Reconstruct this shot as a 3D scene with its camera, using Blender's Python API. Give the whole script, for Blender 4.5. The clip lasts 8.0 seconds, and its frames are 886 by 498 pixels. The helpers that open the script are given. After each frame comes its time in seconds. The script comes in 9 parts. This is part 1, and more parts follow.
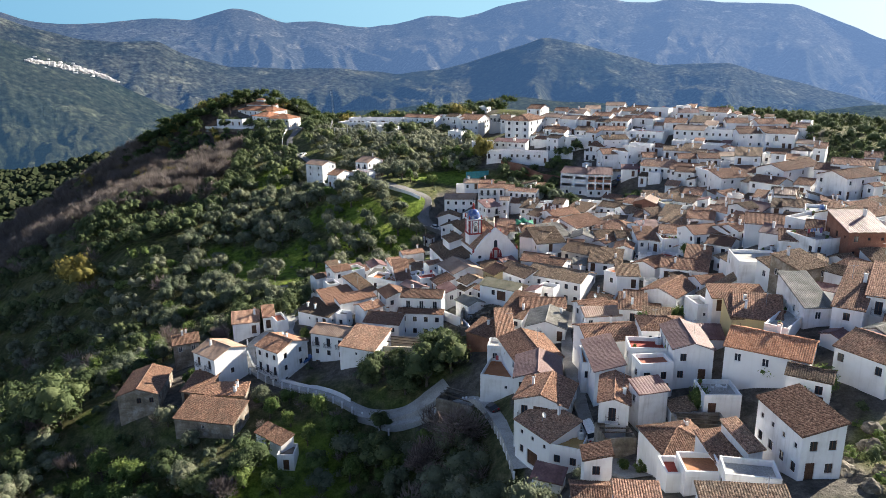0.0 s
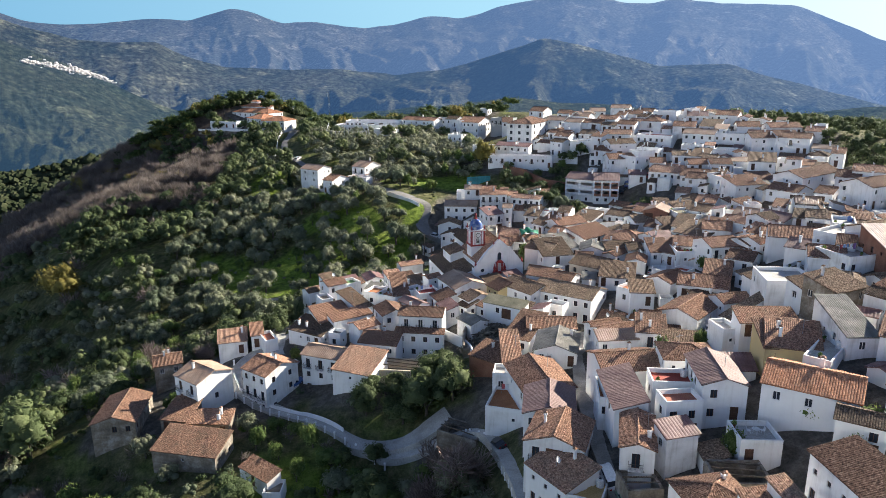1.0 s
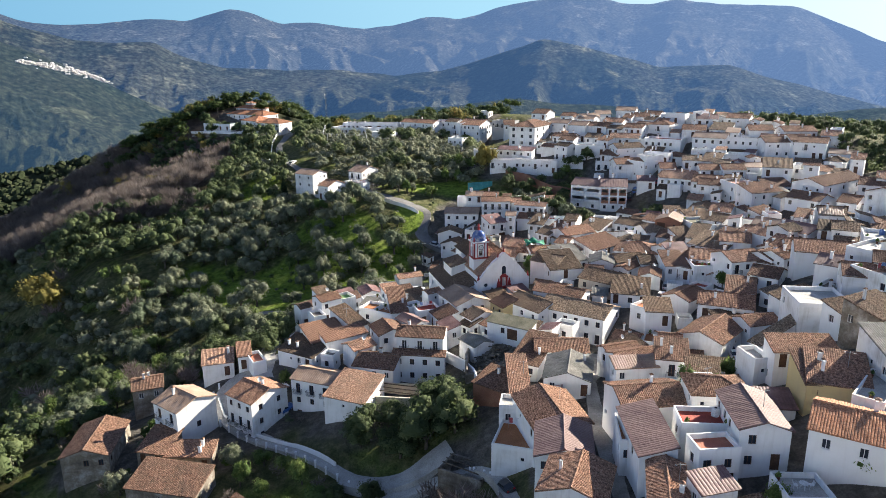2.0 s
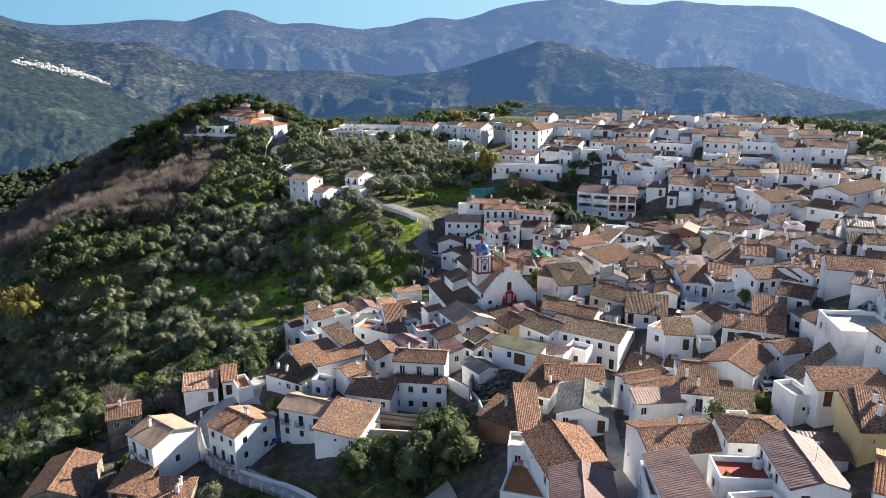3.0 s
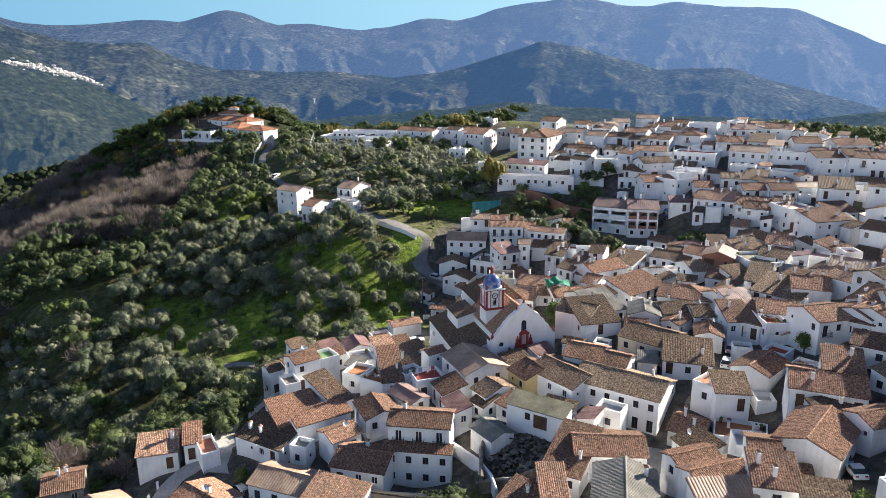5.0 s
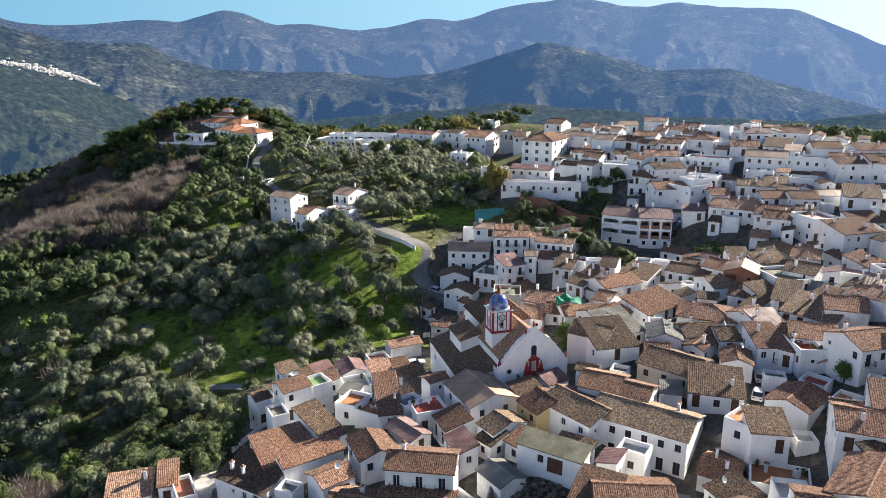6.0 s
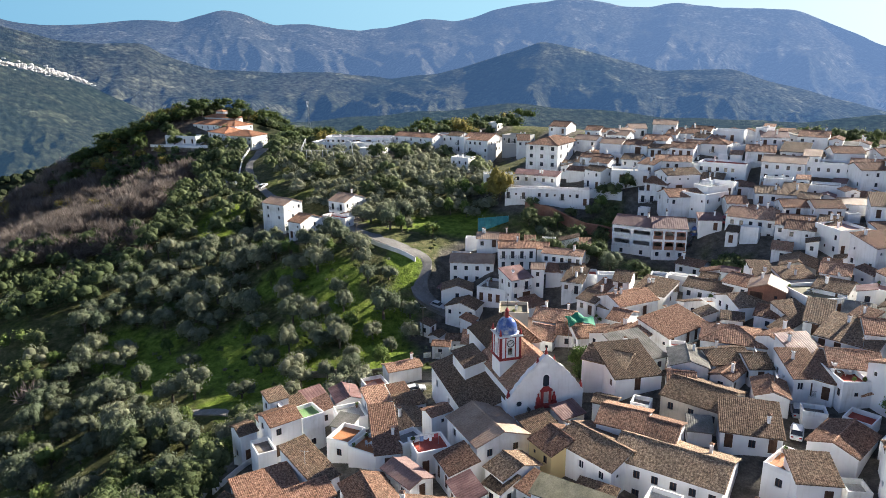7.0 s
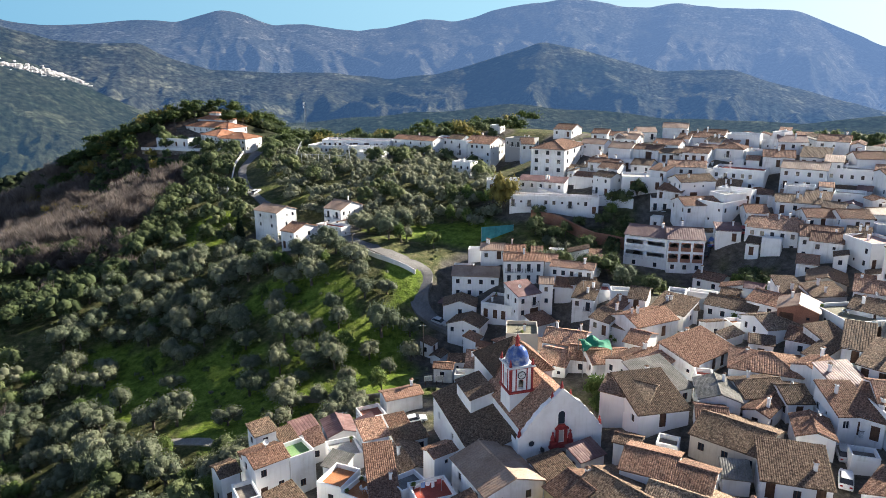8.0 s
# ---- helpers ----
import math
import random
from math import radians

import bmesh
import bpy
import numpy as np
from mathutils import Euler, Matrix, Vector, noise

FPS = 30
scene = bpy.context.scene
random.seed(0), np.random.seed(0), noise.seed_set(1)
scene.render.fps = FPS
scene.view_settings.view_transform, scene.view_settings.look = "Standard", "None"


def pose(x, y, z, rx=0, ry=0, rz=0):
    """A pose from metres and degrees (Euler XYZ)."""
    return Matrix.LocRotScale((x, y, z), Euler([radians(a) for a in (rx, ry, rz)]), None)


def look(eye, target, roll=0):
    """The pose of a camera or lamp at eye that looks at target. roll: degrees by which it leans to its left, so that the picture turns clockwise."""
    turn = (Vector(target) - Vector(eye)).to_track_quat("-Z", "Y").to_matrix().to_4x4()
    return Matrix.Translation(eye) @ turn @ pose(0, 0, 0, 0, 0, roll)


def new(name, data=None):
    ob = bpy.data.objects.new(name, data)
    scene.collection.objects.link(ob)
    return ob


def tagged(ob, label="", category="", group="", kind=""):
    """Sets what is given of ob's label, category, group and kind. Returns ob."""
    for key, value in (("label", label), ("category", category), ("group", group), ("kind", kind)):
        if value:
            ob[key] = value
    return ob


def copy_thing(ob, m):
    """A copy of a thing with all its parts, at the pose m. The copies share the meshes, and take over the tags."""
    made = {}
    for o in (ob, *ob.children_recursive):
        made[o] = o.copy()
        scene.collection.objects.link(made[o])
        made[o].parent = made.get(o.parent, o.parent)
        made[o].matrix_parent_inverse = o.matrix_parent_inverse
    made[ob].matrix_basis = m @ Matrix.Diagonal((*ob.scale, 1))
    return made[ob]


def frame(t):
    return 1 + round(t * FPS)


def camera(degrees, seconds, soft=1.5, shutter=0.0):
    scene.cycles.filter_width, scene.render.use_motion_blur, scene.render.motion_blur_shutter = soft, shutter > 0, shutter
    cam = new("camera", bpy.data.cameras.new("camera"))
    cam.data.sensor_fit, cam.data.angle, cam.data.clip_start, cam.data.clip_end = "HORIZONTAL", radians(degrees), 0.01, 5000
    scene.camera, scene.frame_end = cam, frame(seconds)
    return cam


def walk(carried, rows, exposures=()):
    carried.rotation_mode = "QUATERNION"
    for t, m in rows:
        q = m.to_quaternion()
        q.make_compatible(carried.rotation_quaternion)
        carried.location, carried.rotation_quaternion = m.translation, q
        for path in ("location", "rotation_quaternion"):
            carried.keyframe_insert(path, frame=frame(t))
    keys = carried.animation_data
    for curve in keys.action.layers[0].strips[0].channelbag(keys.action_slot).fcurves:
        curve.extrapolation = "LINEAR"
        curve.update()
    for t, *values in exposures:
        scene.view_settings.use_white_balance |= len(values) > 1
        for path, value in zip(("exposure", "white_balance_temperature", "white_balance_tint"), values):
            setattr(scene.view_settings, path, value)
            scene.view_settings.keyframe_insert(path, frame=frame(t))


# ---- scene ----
cam = camera(65.0, 8.0, 0.55)
PATH = [
    (0, (0.088, 0.035, 100.058), (0.414, 96.436, 73.475), -0.635),
    (0.5, (-0.073, 5.742, 100.050), (0.337, 102.158, 73.521), -0.610),
    (1, (-0.239, 11.455, 100.043), (0.254, 107.885, 73.566), -0.585),
    (1.5, (-0.411, 17.173, 100.036), (0.164, 113.616, 73.609), -0.560),
    (2.25, (-0.677, 25.762, 100.027), (0.017, 122.223, 73.670), -0.522),
    (3, (-0.954, 34.363, 100.019), (-0.144, 130.842, 73.727), -0.485),
    (3.5, (-1.145, 40.104, 100.014), (-0.259, 136.593, 73.763), -0.460),
    (4, (-1.341, 45.851, 100.009), (-0.381, 142.350, 73.797), -0.435),
    (4.5, (-1.542, 51.604, 100.005), (-0.510, 148.112, 73.829), -0.410),
    (5.25, (-1.853, 60.243, 100.000), (-0.714, 156.763, 73.874), -0.372),
    (6, (-2.175, 68.896, 99.995), (-0.934, 165.427, 73.914), -0.334),
    (6.5, (-2.396, 74.671, 99.993), (-1.088, 171.208, 73.939), -0.309),
    (7, (-2.621, 80.452, 99.991), (-1.248, 176.995, 73.962), -0.284),
    (7.5, (-2.852, 86.238, 99.990), (-1.415, 182.787, 73.983), -0.259),
    (8, (-3.088, 92.031, 99.989), (-1.589, 188.584, 74.003), -0.234),
]

walk(cam, [(t, look(eye, target, roll)) for t, eye, target, roll in PATH])

# ---- daylight ----
SUN_AZ, SUN_EL = 54.0, 24.0      # degrees right of straight ahead, degrees up
world = bpy.data.worlds.new("sky")
scene.world = world
world.use_nodes = True
wn = world.node_tree
sky = wn.nodes.new("ShaderNodeTexSky")
sky.sky_type = "NISHITA"
sky.sun_disc = False
sky.sun_elevation = radians(SUN_EL)
sky.sun_rotation = radians(SUN_AZ)
sky.altitude = 2500.0
sky.air_density, sky.dust_density, sky.ozone_density = 0.9, 0.05, 3.5
background = wn.nodes["Background"]
background.inputs["Strength"].default_value = 0.077
tint = wn.nodes.new("ShaderNodeMix")
tint.data_type, tint.blend_type = "RGBA", "MULTIPLY"
tint.inputs[0].default_value = 1.0
tint.inputs[7].default_value = (1.25, 1.0, 0.88, 1.0)
wn.links.new(sky.outputs["Color"], tint.inputs[6])
wn.links.new(tint.outputs[2], background.inputs["Color"])
sun_data = bpy.data.lights.new("sun", "SUN")
sun_data.energy, sun_data.angle, sun_data.color = 5.6, radians(0.53), (0.98, 0.90, 0.775)
sun = new("sun", sun_data)
to_sun = Vector((math.sin(radians(SUN_AZ)) * math.cos(radians(SUN_EL)), math.cos(radians(SUN_AZ)) * math.cos(radians(SUN_EL)), math.sin(radians(SUN_EL))))
sun.matrix_world = look(to_sun * 400 + Vector((0, 150, 50)), (0, 150, 50))
scene.view_settings.exposure = 1.57

# ---- materials ----
def material(name, rough=0.8, metal=0.0, spec=0.3):
    m = bpy.data.materials.new(name)
    m.use_nodes = True
    b = m.node_tree.nodes["Principled BSDF"]
    b.inputs["Roughness"].default_value = rough
    b.inputs["Metallic"].default_value = metal
    b.inputs["Specular IOR Level"].default_value = spec
    return m, m.node_tree, b


def noise_node(nt, scale, detail=4.0, rough=0.55, coord="Object"):
    tc = nt.nodes.new("ShaderNodeTexCoord")
    n = nt.nodes.new("ShaderNodeTexNoise")
    n.inputs["Scale"].default_value, n.inputs["Detail"].default_value, n.inputs["Roughness"].default_value = scale, detail, rough
    nt.links.new(tc.outputs[coord], n.inputs["Vector"])
    return n


def ramp(nt, source, stops):
    r = nt.nodes.new("ShaderNodeValToRGB")
    while len(r.color_ramp.elements) < len(stops):
        r.color_ramp.elements.new(0.5)
    for e, (p, c) in zip(r.color_ramp.elements, stops):
        e.position, e.color = p, (*c, 1.0)
    nt.links.new(source, r.inputs["Fac"])
    return r.outputs["Color"]


def mix(nt, fac, a, b, mode="MIX"):
    n = nt.nodes.new("ShaderNodeMix")
    n.data_type, n.blend_type = "RGBA", mode
    for key, v in ((0, fac), (6, a), (7, b)):
        if isinstance(v, bpy.types.NodeSocket):
            nt.links.new(v, n.inputs[key])
        elif key == 0:
            n.inputs[key].default_value = v
        else:
            n.inputs[key].default_value = (*v, 1.0)
    return n.outputs[2]


def bump(nt, b, height, strength, distance=0.05):
    n = nt.nodes.new("ShaderNodeBump")
    n.inputs["Strength"].default_value, n.inputs["Distance"].default_value = strength, distance
    nt.links.new(height, n.inputs["Height"])
    nt.links.new(n.outputs["Normal"], b.inputs["Normal"])


def random_value(nt):
    return nt.nodes.new("ShaderNodeObjectInfo").outputs["Random"]


def two_scale(name, dark, mid, light, big=0.35, small=6.0, rough=0.85, per_object=0.0, relief=0.4, coord="Object"):
    """A weathered surface: broad stains, fine grain, and a shade of its own for every object."""
    m, nt, b = material(name, rough)
    broad = noise_node(nt, big, 5.0, 0.6, coord)
    fine = noise_node(nt, small, 4.0, 0.65, coord)
    c1 = ramp(nt, broad.outputs["Fac"], [(0.3, dark), (0.5, mid), (0.68, light)])
    c2 = ramp(nt, fine.outputs["Fac"], [(0.3, (0.62, 0.62, 0.62)), (0.7, (1.2, 1.2, 1.2))])
    c = mix(nt, 0.8, c1, c2, "MULTIPLY")
    if per_object:
        shade = ramp(nt, random_value(nt), [(0.0, (1 - per_object,) * 3), (1.0, (1 + per_object,) * 3)])
        c = mix(nt, 1.0, c, shade, "MULTIPLY")
    nt.links.new(c, b.inputs["Base Color"])
    bump(nt, b, fine.outputs["Fac"], relief)
    return m


def plaster(name, base, stain, amount=0.5):
    """Limewash: nearly even, with streaks and damp patches."""
    m, nt, b = material(name, 0.9)
    broad = noise_node(nt, 0.3, 7.0, 0.66)
    tc = nt.nodes.new("ShaderNodeTexCoord")
    mp = nt.nodes.new("ShaderNodeMapping")
    mp.inputs["Scale"].default_value = (1.6, 1.6, 0.16)
    nt.links.new(tc.outputs["Object"], mp.inputs["Vector"])
    streak = nt.nodes.new("ShaderNodeTexNoise")
    streak.inputs["Scale"].default_value, streak.inputs["Detail"].default_value = 1.4, 6.0
    nt.links.new(mp.outputs["Vector"], streak.inputs["Vector"])
    f1 = ramp(nt, broad.outputs["Fac"], [(0.46, (0, 0, 0)), (0.64, (1, 1, 1))])
    f2 = ramp(nt, streak.outputs["Fac"], [(0.52, (0, 0, 0)), (0.78, (1, 1, 1))])
    f = mix(nt, 0.5, f1, f2)
    shade = ramp(nt, random_value(nt), [(0.0, (0.2,) * 3), (0.55, (0.5,) * 3), (1.0, (1.0,) * 3)])
    f = mix(nt, 1.0, f, shade, "MULTIPLY")
    scaled = mix(nt, 1.0, f, (amount, amount, amount), "MULTIPLY")
    c = mix(nt, scaled, base, stain)
    nt.links.new(c, b.inputs["Base Color"])
    fine = noise_node(nt, 2.5, 5.0, 0.6)
    bump(nt, b, fine.outputs["Fac"], 0.35, 0.06)
    return m


def tiles(name, a, b_, c_, lichen, moss=0.5):
    """Old barrel tiles: each course and column a little different, grey lichen in broad patches."""
    m, nt, b = material(name, 0.9, spec=0.15)
    fine = noise_node(nt, 3.2, 3.0, 0.7)
    spots = noise_node(nt, 9.0, 2.0, 0.6)
    broad = noise_node(nt, 0.45, 5.0, 0.65)
    c = ramp(nt, fine.outputs["Fac"], [(0.36, a), (0.5, b_), (0.66, c_)])
    f = ramp(nt, broad.outputs["Fac"], [(0.42, (0, 0, 0)), (0.66, (1, 1, 1))])
    age = ramp(nt, random_value(nt), [(0.0, (0.1,) * 3), (1.0, (1.0,) * 3)])
    f = mix(nt, 1.0, f, age, "MULTIPLY")
    f = mix(nt, 1.0, f, (moss,) * 3, "MULTIPLY")
    c = mix(nt, f, c, lichen)
    g = ramp(nt, spots.outputs["Fac"], [(0.36, (0.5,) * 3), (0.5, (1.0,) * 3), (0.64, (1.55,) * 3)])
    c = mix(nt, 0.8, c, g, "MULTIPLY")
    turned = nt.nodes.new("ShaderNodeMath")
    turned.operation = "FRACT"
    times = nt.nodes.new("ShaderNodeMath")
    times.operation = "MULTIPLY"
    times.inputs[1].default_value = 7.31
    nt.links.new(random_value(nt), times.inputs[0])
    nt.links.new(times.outputs[0], turned.inputs[0])
    tone = ramp(nt, turned.outputs[0], [(0.0, (0.62, 0.62, 0.63)), (0.35, (0.85, 0.83, 0.82)), (0.7, (1.12, 1.08, 1.05)), (1.0, (1.45, 1.5, 1.5))])
    c = mix(nt, 1.0, c, tone, "MULTIPLY")
    nt.links.new(c, b.inputs["Base Color"])
    bump(nt, b, spots.outputs["Fac"], 0.6, 0.05)
    return m


WALL = {
    "white": plaster("limewash", (0.79, 0.785, 0.775), (0.40, 0.365, 0.32), 0.9),
    "beige": plaster("weathered_render", (0.52, 0.46, 0.38), (0.30, 0.25, 0.20), 0.8),
    "grey": plaster("grey_render", (0.42, 0.41, 0.39), (0.24, 0.22, 0.20), 0.8),
    "yellow": plaster("ochre_render", (0.62, 0.48, 0.24), (0.45, 0.36, 0.22), 0.7),
    "stone": two_scale("rubble_wall", (0.112, 0.091, 0.070), (0.231, 0.196, 0.154), (0.385, 0.364, 0.329), 0.5, 3.0, relief=0.9),
    "brick": two_scale("brick_wall", (0.208, 0.096, 0.064), (0.288, 0.136, 0.088), (0.336, 0.176, 0.120), 0.4, 5.0),
}
TILE = tiles("terracotta_tile", (0.10, 0.058, 0.042), (0.265, 0.15, 0.10), (0.43, 0.275, 0.195), (0.15, 0.115, 0.085), 0.6)
OLD = tiles("old_tile", (0.06, 0.042, 0.03), (0.17, 0.115, 0.078), (0.32, 0.235, 0.165), (0.12, 0.10, 0.075), 0.7)
ROOF = {
    "orange": tiles("new_orange_tile", (0.30, 0.13, 0.07), (0.44, 0.21, 0.12), (0.56, 0.32, 0.20), (0.34, 0.20, 0.13), 0.4),
    "tile": TILE,
    "old": OLD,
    "pink": two_scale("pink_sheet_roof", (0.184, 0.112, 0.103), (0.220, 0.140, 0.123), (0.256, 0.172, 0.150), 0.3, 4.0, 0.7),
    "metal": two_scale("brown_sheet_roof", (0.27, 0.175, 0.12), (0.35, 0.24, 0.17), (0.43, 0.31, 0.23), 0.3, 4.0, 0.6),
    "maroon": two_scale("maroon_sheet_roof", (0.132, 0.071, 0.061), (0.203, 0.112, 0.102), (0.284, 0.173, 0.152), 0.4, 4.0, 0.6),
    "grey": two_scale("fibre_cement_roof", (0.131, 0.126, 0.109), (0.209, 0.200, 0.174), (0.287, 0.270, 0.235), 0.4, 5.0),
    "olive": two_scale("mossy_flat_roof", (0.130, 0.124, 0.078), (0.195, 0.182, 0.124), (0.247, 0.227, 0.163), 0.4, 5.0),
}
FLOOR = {
    "orange": two_scale("orange_terrace", (0.357, 0.145, 0.060), (0.425, 0.178, 0.076), (0.493, 0.230, 0.111), 0.5, 6.0, 0.7),
    "red": two_scale("red_terrace", (0.288, 0.048, 0.032), (0.352, 0.064, 0.040), (0.400, 0.096, 0.064), 0.5, 6.0, 0.7),
    "yellow": two_scale("ochre_terrace", (0.416, 0.288, 0.112), (0.480, 0.336, 0.144), (0.528, 0.384, 0.192), 0.5, 6.0, 0.8),
    "green": two_scale("green_terrace", (0.140, 0.252, 0.098), (0.182, 0.308, 0.126), (0.224, 0.350, 0.154), 0.5, 6.0, 0.8),
    "purple": two_scale("clay_terrace", (0.34, 0.12, 0.08), (0.42, 0.16, 0.10), (0.48, 0.22, 0.14), 0.5, 6.0, 0.8),
    "pink": two_scale("pink_terrace", (0.42, 0.24, 0.20), (0.50, 0.30, 0.25), (0.56, 0.36, 0.30), 0.5, 6.0, 0.8),
    "white": two_scale("pale_terrace", (0.315, 0.300, 0.277), (0.420, 0.405, 0.375), (0.495, 0.480, 0.450), 0.4, 5.0, 0.8),
    "grey": two_scale("grey_terrace", (0.154, 0.147, 0.140), (0.224, 0.217, 0.203), (0.294, 0.280, 0.259), 0.4, 5.0, 0.8),
    "old": two_scale("stained_terrace", (0.104, 0.091, 0.078), (0.182, 0.156, 0.130), (0.273, 0.240, 0.202), 0.5, 5.0, 0.85),
    "olive": ROOF["olive"],
}
WOOD = two_scale("brown_joinery", (0.06, 0.03, 0.018), (0.10, 0.05, 0.03), (0.15, 0.08, 0.045), 1.0, 8.0, 0.6, 0.2)
FRAME_WHITE = two_scale("white_joinery", (0.55, 0.55, 0.54), (0.68, 0.68, 0.67), (0.75, 0.75, 0.74), 1.0, 8.0, 0.5)
IRON = two_scale("black_iron", (0.015, 0.015, 0.016), (0.03, 0.03, 0.032), (0.06, 0.055, 0.05), 1.0, 8.0, 0.5)
RED_PAINT = two_scale("oxide_red_paint", (0.22, 0.025, 0.025), (0.30, 0.035, 0.035), (0.36, 0.06, 0.05), 0.8, 6.0, 0.7)
STONE = WALL["stone"]
CONCRETE = two_scale("concrete", (0.196, 0.182, 0.161), (0.280, 0.263, 0.238), (0.364, 0.343, 0.315), 0.3, 4.0, 0.9)
ASPHALT = two_scale("worn_asphalt", (0.13, 0.125, 0.118), (0.18, 0.173, 0.163), (0.23, 0.22, 0.21), 0.25, 4.0, 0.9)
GLASS, _nt, _b = material("window_glass", 0.08, spec=0.6)
_b.inputs["Base Color"].default_value = (0.03, 0.035, 0.045, 1)


def leaves(name, a, b_, c_, per=0.35):
    m, nt, b = material(name, 0.75, spec=0.2)
    geo = nt.nodes.new("ShaderNodeNewGeometry")
    c = ramp(nt, geo.outputs["Random Per Island"], [(0.0, a), (0.5, b_), (1.0, c_)])
    shade = ramp(nt, random_value(nt), [(0.0, (1 - per, 1 - per * 0.8, 1 - per)), (1.0, (1 + per, 1 + per * 0.7, 1 + per * 0.5))])
    c = mix(nt, 1.0, c, shade, "MULTIPLY")
    nt.links.new(c, b.inputs["Base Color"])
    bump(nt, b, noise_node(nt, 3.5, 3.0, 0.7).outputs["Fac"], 1.0, 0.5)
    through_leaf = nt.nodes.new("ShaderNodeBsdfTranslucent")
    nt.links.new(c, through_leaf.inputs["Color"])
    both = nt.nodes.new("ShaderNodeMixShader")
    both.inputs[0].default_value = 0.35
    nt.links.new(b.outputs[0], both.inputs[1])
    nt.links.new(through_leaf.outputs[0], both.inputs[2])
    nt.links.new(both.outputs[0], nt.nodes["Material Output"].inputs["Surface"])
    return m


LEAF = {
    "olive": leaves("olive_leaves", (0.112, 0.135, 0.085), (0.17, 0.195, 0.13), (0.24, 0.262, 0.19)),
    "oak": leaves("oak_leaves", (0.048, 0.07, 0.029), (0.092, 0.125, 0.053), (0.155, 0.19, 0.088)),
    "green": leaves("fruit_tree_leaves", (0.08, 0.13, 0.036), (0.13, 0.19, 0.056), (0.195, 0.255, 0.086)),
    "yellow": leaves("autumn_leaves", (0.14, 0.125, 0.035), (0.22, 0.19, 0.05), (0.30, 0.26, 0.08), 0.15),
    "bare": leaves("bare_twigs", (0.13, 0.10, 0.092), (0.22, 0.175, 0.162), (0.33, 0.275, 0.255), 0.2),
    "pine": leaves("pine_needles", (0.03, 0.055, 0.015), (0.055, 0.085, 0.025), (0.09, 0.125, 0.035)),
    "cypress": leaves("cypress_needles", (0.015, 0.028, 0.012), (0.028, 0.045, 0.02), (0.045, 0.065, 0.03), 0.15),
}
BARK = two_scale("bark", (0.05, 0.04, 0.03), (0.11, 0.09, 0.07), (0.17, 0.15, 0.12), 1.0, 8.0, 0.95)

# ---- lie of the land ----
SITES = []


def plot(x, y, turn, w, d, base, h, roof, cover, wall="white", **more):
    """A house plot: the left end of its front, the way the front runs, its width and depth, the height of its foot and of its eaves over it."""
    SITES.append(dict(x=x, y=y, turn=turn, w=w, d=d, base=base, h=h, roof=roof, cover=cover, wall=wall, **more))


plot(6.9, 113.9, -18, 6.3, 12.3, 40.0, 5.4, "fl", "orange", "white")
plot(8.6, 121.0, -11, 3.3, 4.0, 44.9, 2.9, "fl", "white", "white")
plot(12.9, 111.6, 11, 8.7, 10.8, 44.6, 4.2, "gy", "tile", "white")
plot(11.8, 103.3, -9, 7.5, 8.9, 45.9, 3.9, "gy", "pink", "white")
plot(10.9, 95.0, -21, 8.0, 8.1, 45.7, 4.6, "gy", "tile", "white")
plot(10.9, 92.7, -58, 7.7, 5.7, 41.5, 6.7, "sb", "tile", "white")
plot(14.9, 86.2, -24, 4.5, 5.6, 42.3, 5.7, "fl", "yellow", "white", rows=("wd",2))
plot(16.8, 129.4, -14, 7.8, 9.4, 44.5, 3.8, "gy", "grey", "white")
plot(5.2, 134.3, -41, 8.1, 5.5, 42.2, 3.1, "sb", "tile", "brick")
plot(11.1, 127.7, -1, 3.3, 10.2, 43.1, 3.1, "sb", "tile", "white")
plot(17.2, 141.7, -5, 9.7, 6.7, 43.9, 3.8, "gx", "tile", "white")
plot(12.3, 140.7, -30, 5.5, 9.7, 42.2, 4.2, "sb", "tile", "white")
plot(20.9, 162.9, -35, 14.4, 9.0, 41.2, 7.5, "gx", "old", "white", rows=("wtt",6))
plot(14.1, 168.0, -53, 10.2, 8.0, 43.3, 5.1, "gx", "old", "white", rows=("wt",3))
plot(20.4, 169.6, -28, 6.5, 7.2, 47.7, 2.4, "gx", "tile", "white")
plot(26.1, 166.2, -32, 4.3, 6.3, 47.6, 2.4, "gx", "tile", "white")
plot(10.9, 169.4, -62, 5.1, 7.6, 43.4, 4.3, "gx", "tile", "yellow")
plot(3.3, 168.5, 24, 8.6, 9.8, 39.2, 7.8, "gy", "metal", "white", rows=("wws",2), side=("www",2))
plot(6.3, 161.0, 33, 6.5, 3.9, 43.2, 3.4, "gy", "old", "white")
plot(3.8, 162.0, -50, 3.1, 3.6, 43.1, 2.4, "sb", "old", "white")
plot(-28.6, 179.9, 37, 5.2, 5.0, 36.6, 7.6, "gx", "tile", "white")
plot(-24.3, 183.3, 36, 4.0, 4.5, 36.7, 7.0, "fl", "green", "white")
plot(-19.5, 177.2, -25, 4.0, 5.2, 40.1, 3.7, "fl", "orange", "white")
plot(-15.8, 174.0, -31, 5.0, 4.7, 40.8, 3.4, "fl", "orange", "white")
plot(-11.3, 170.6, 10, 3.7, 10.2, 41.7, 3.0, "sb", "tile", "white")
plot(-7.4, 172.3, 34, 4.1, 3.5, 42.5, 2.9, "fl", "grey", "white")
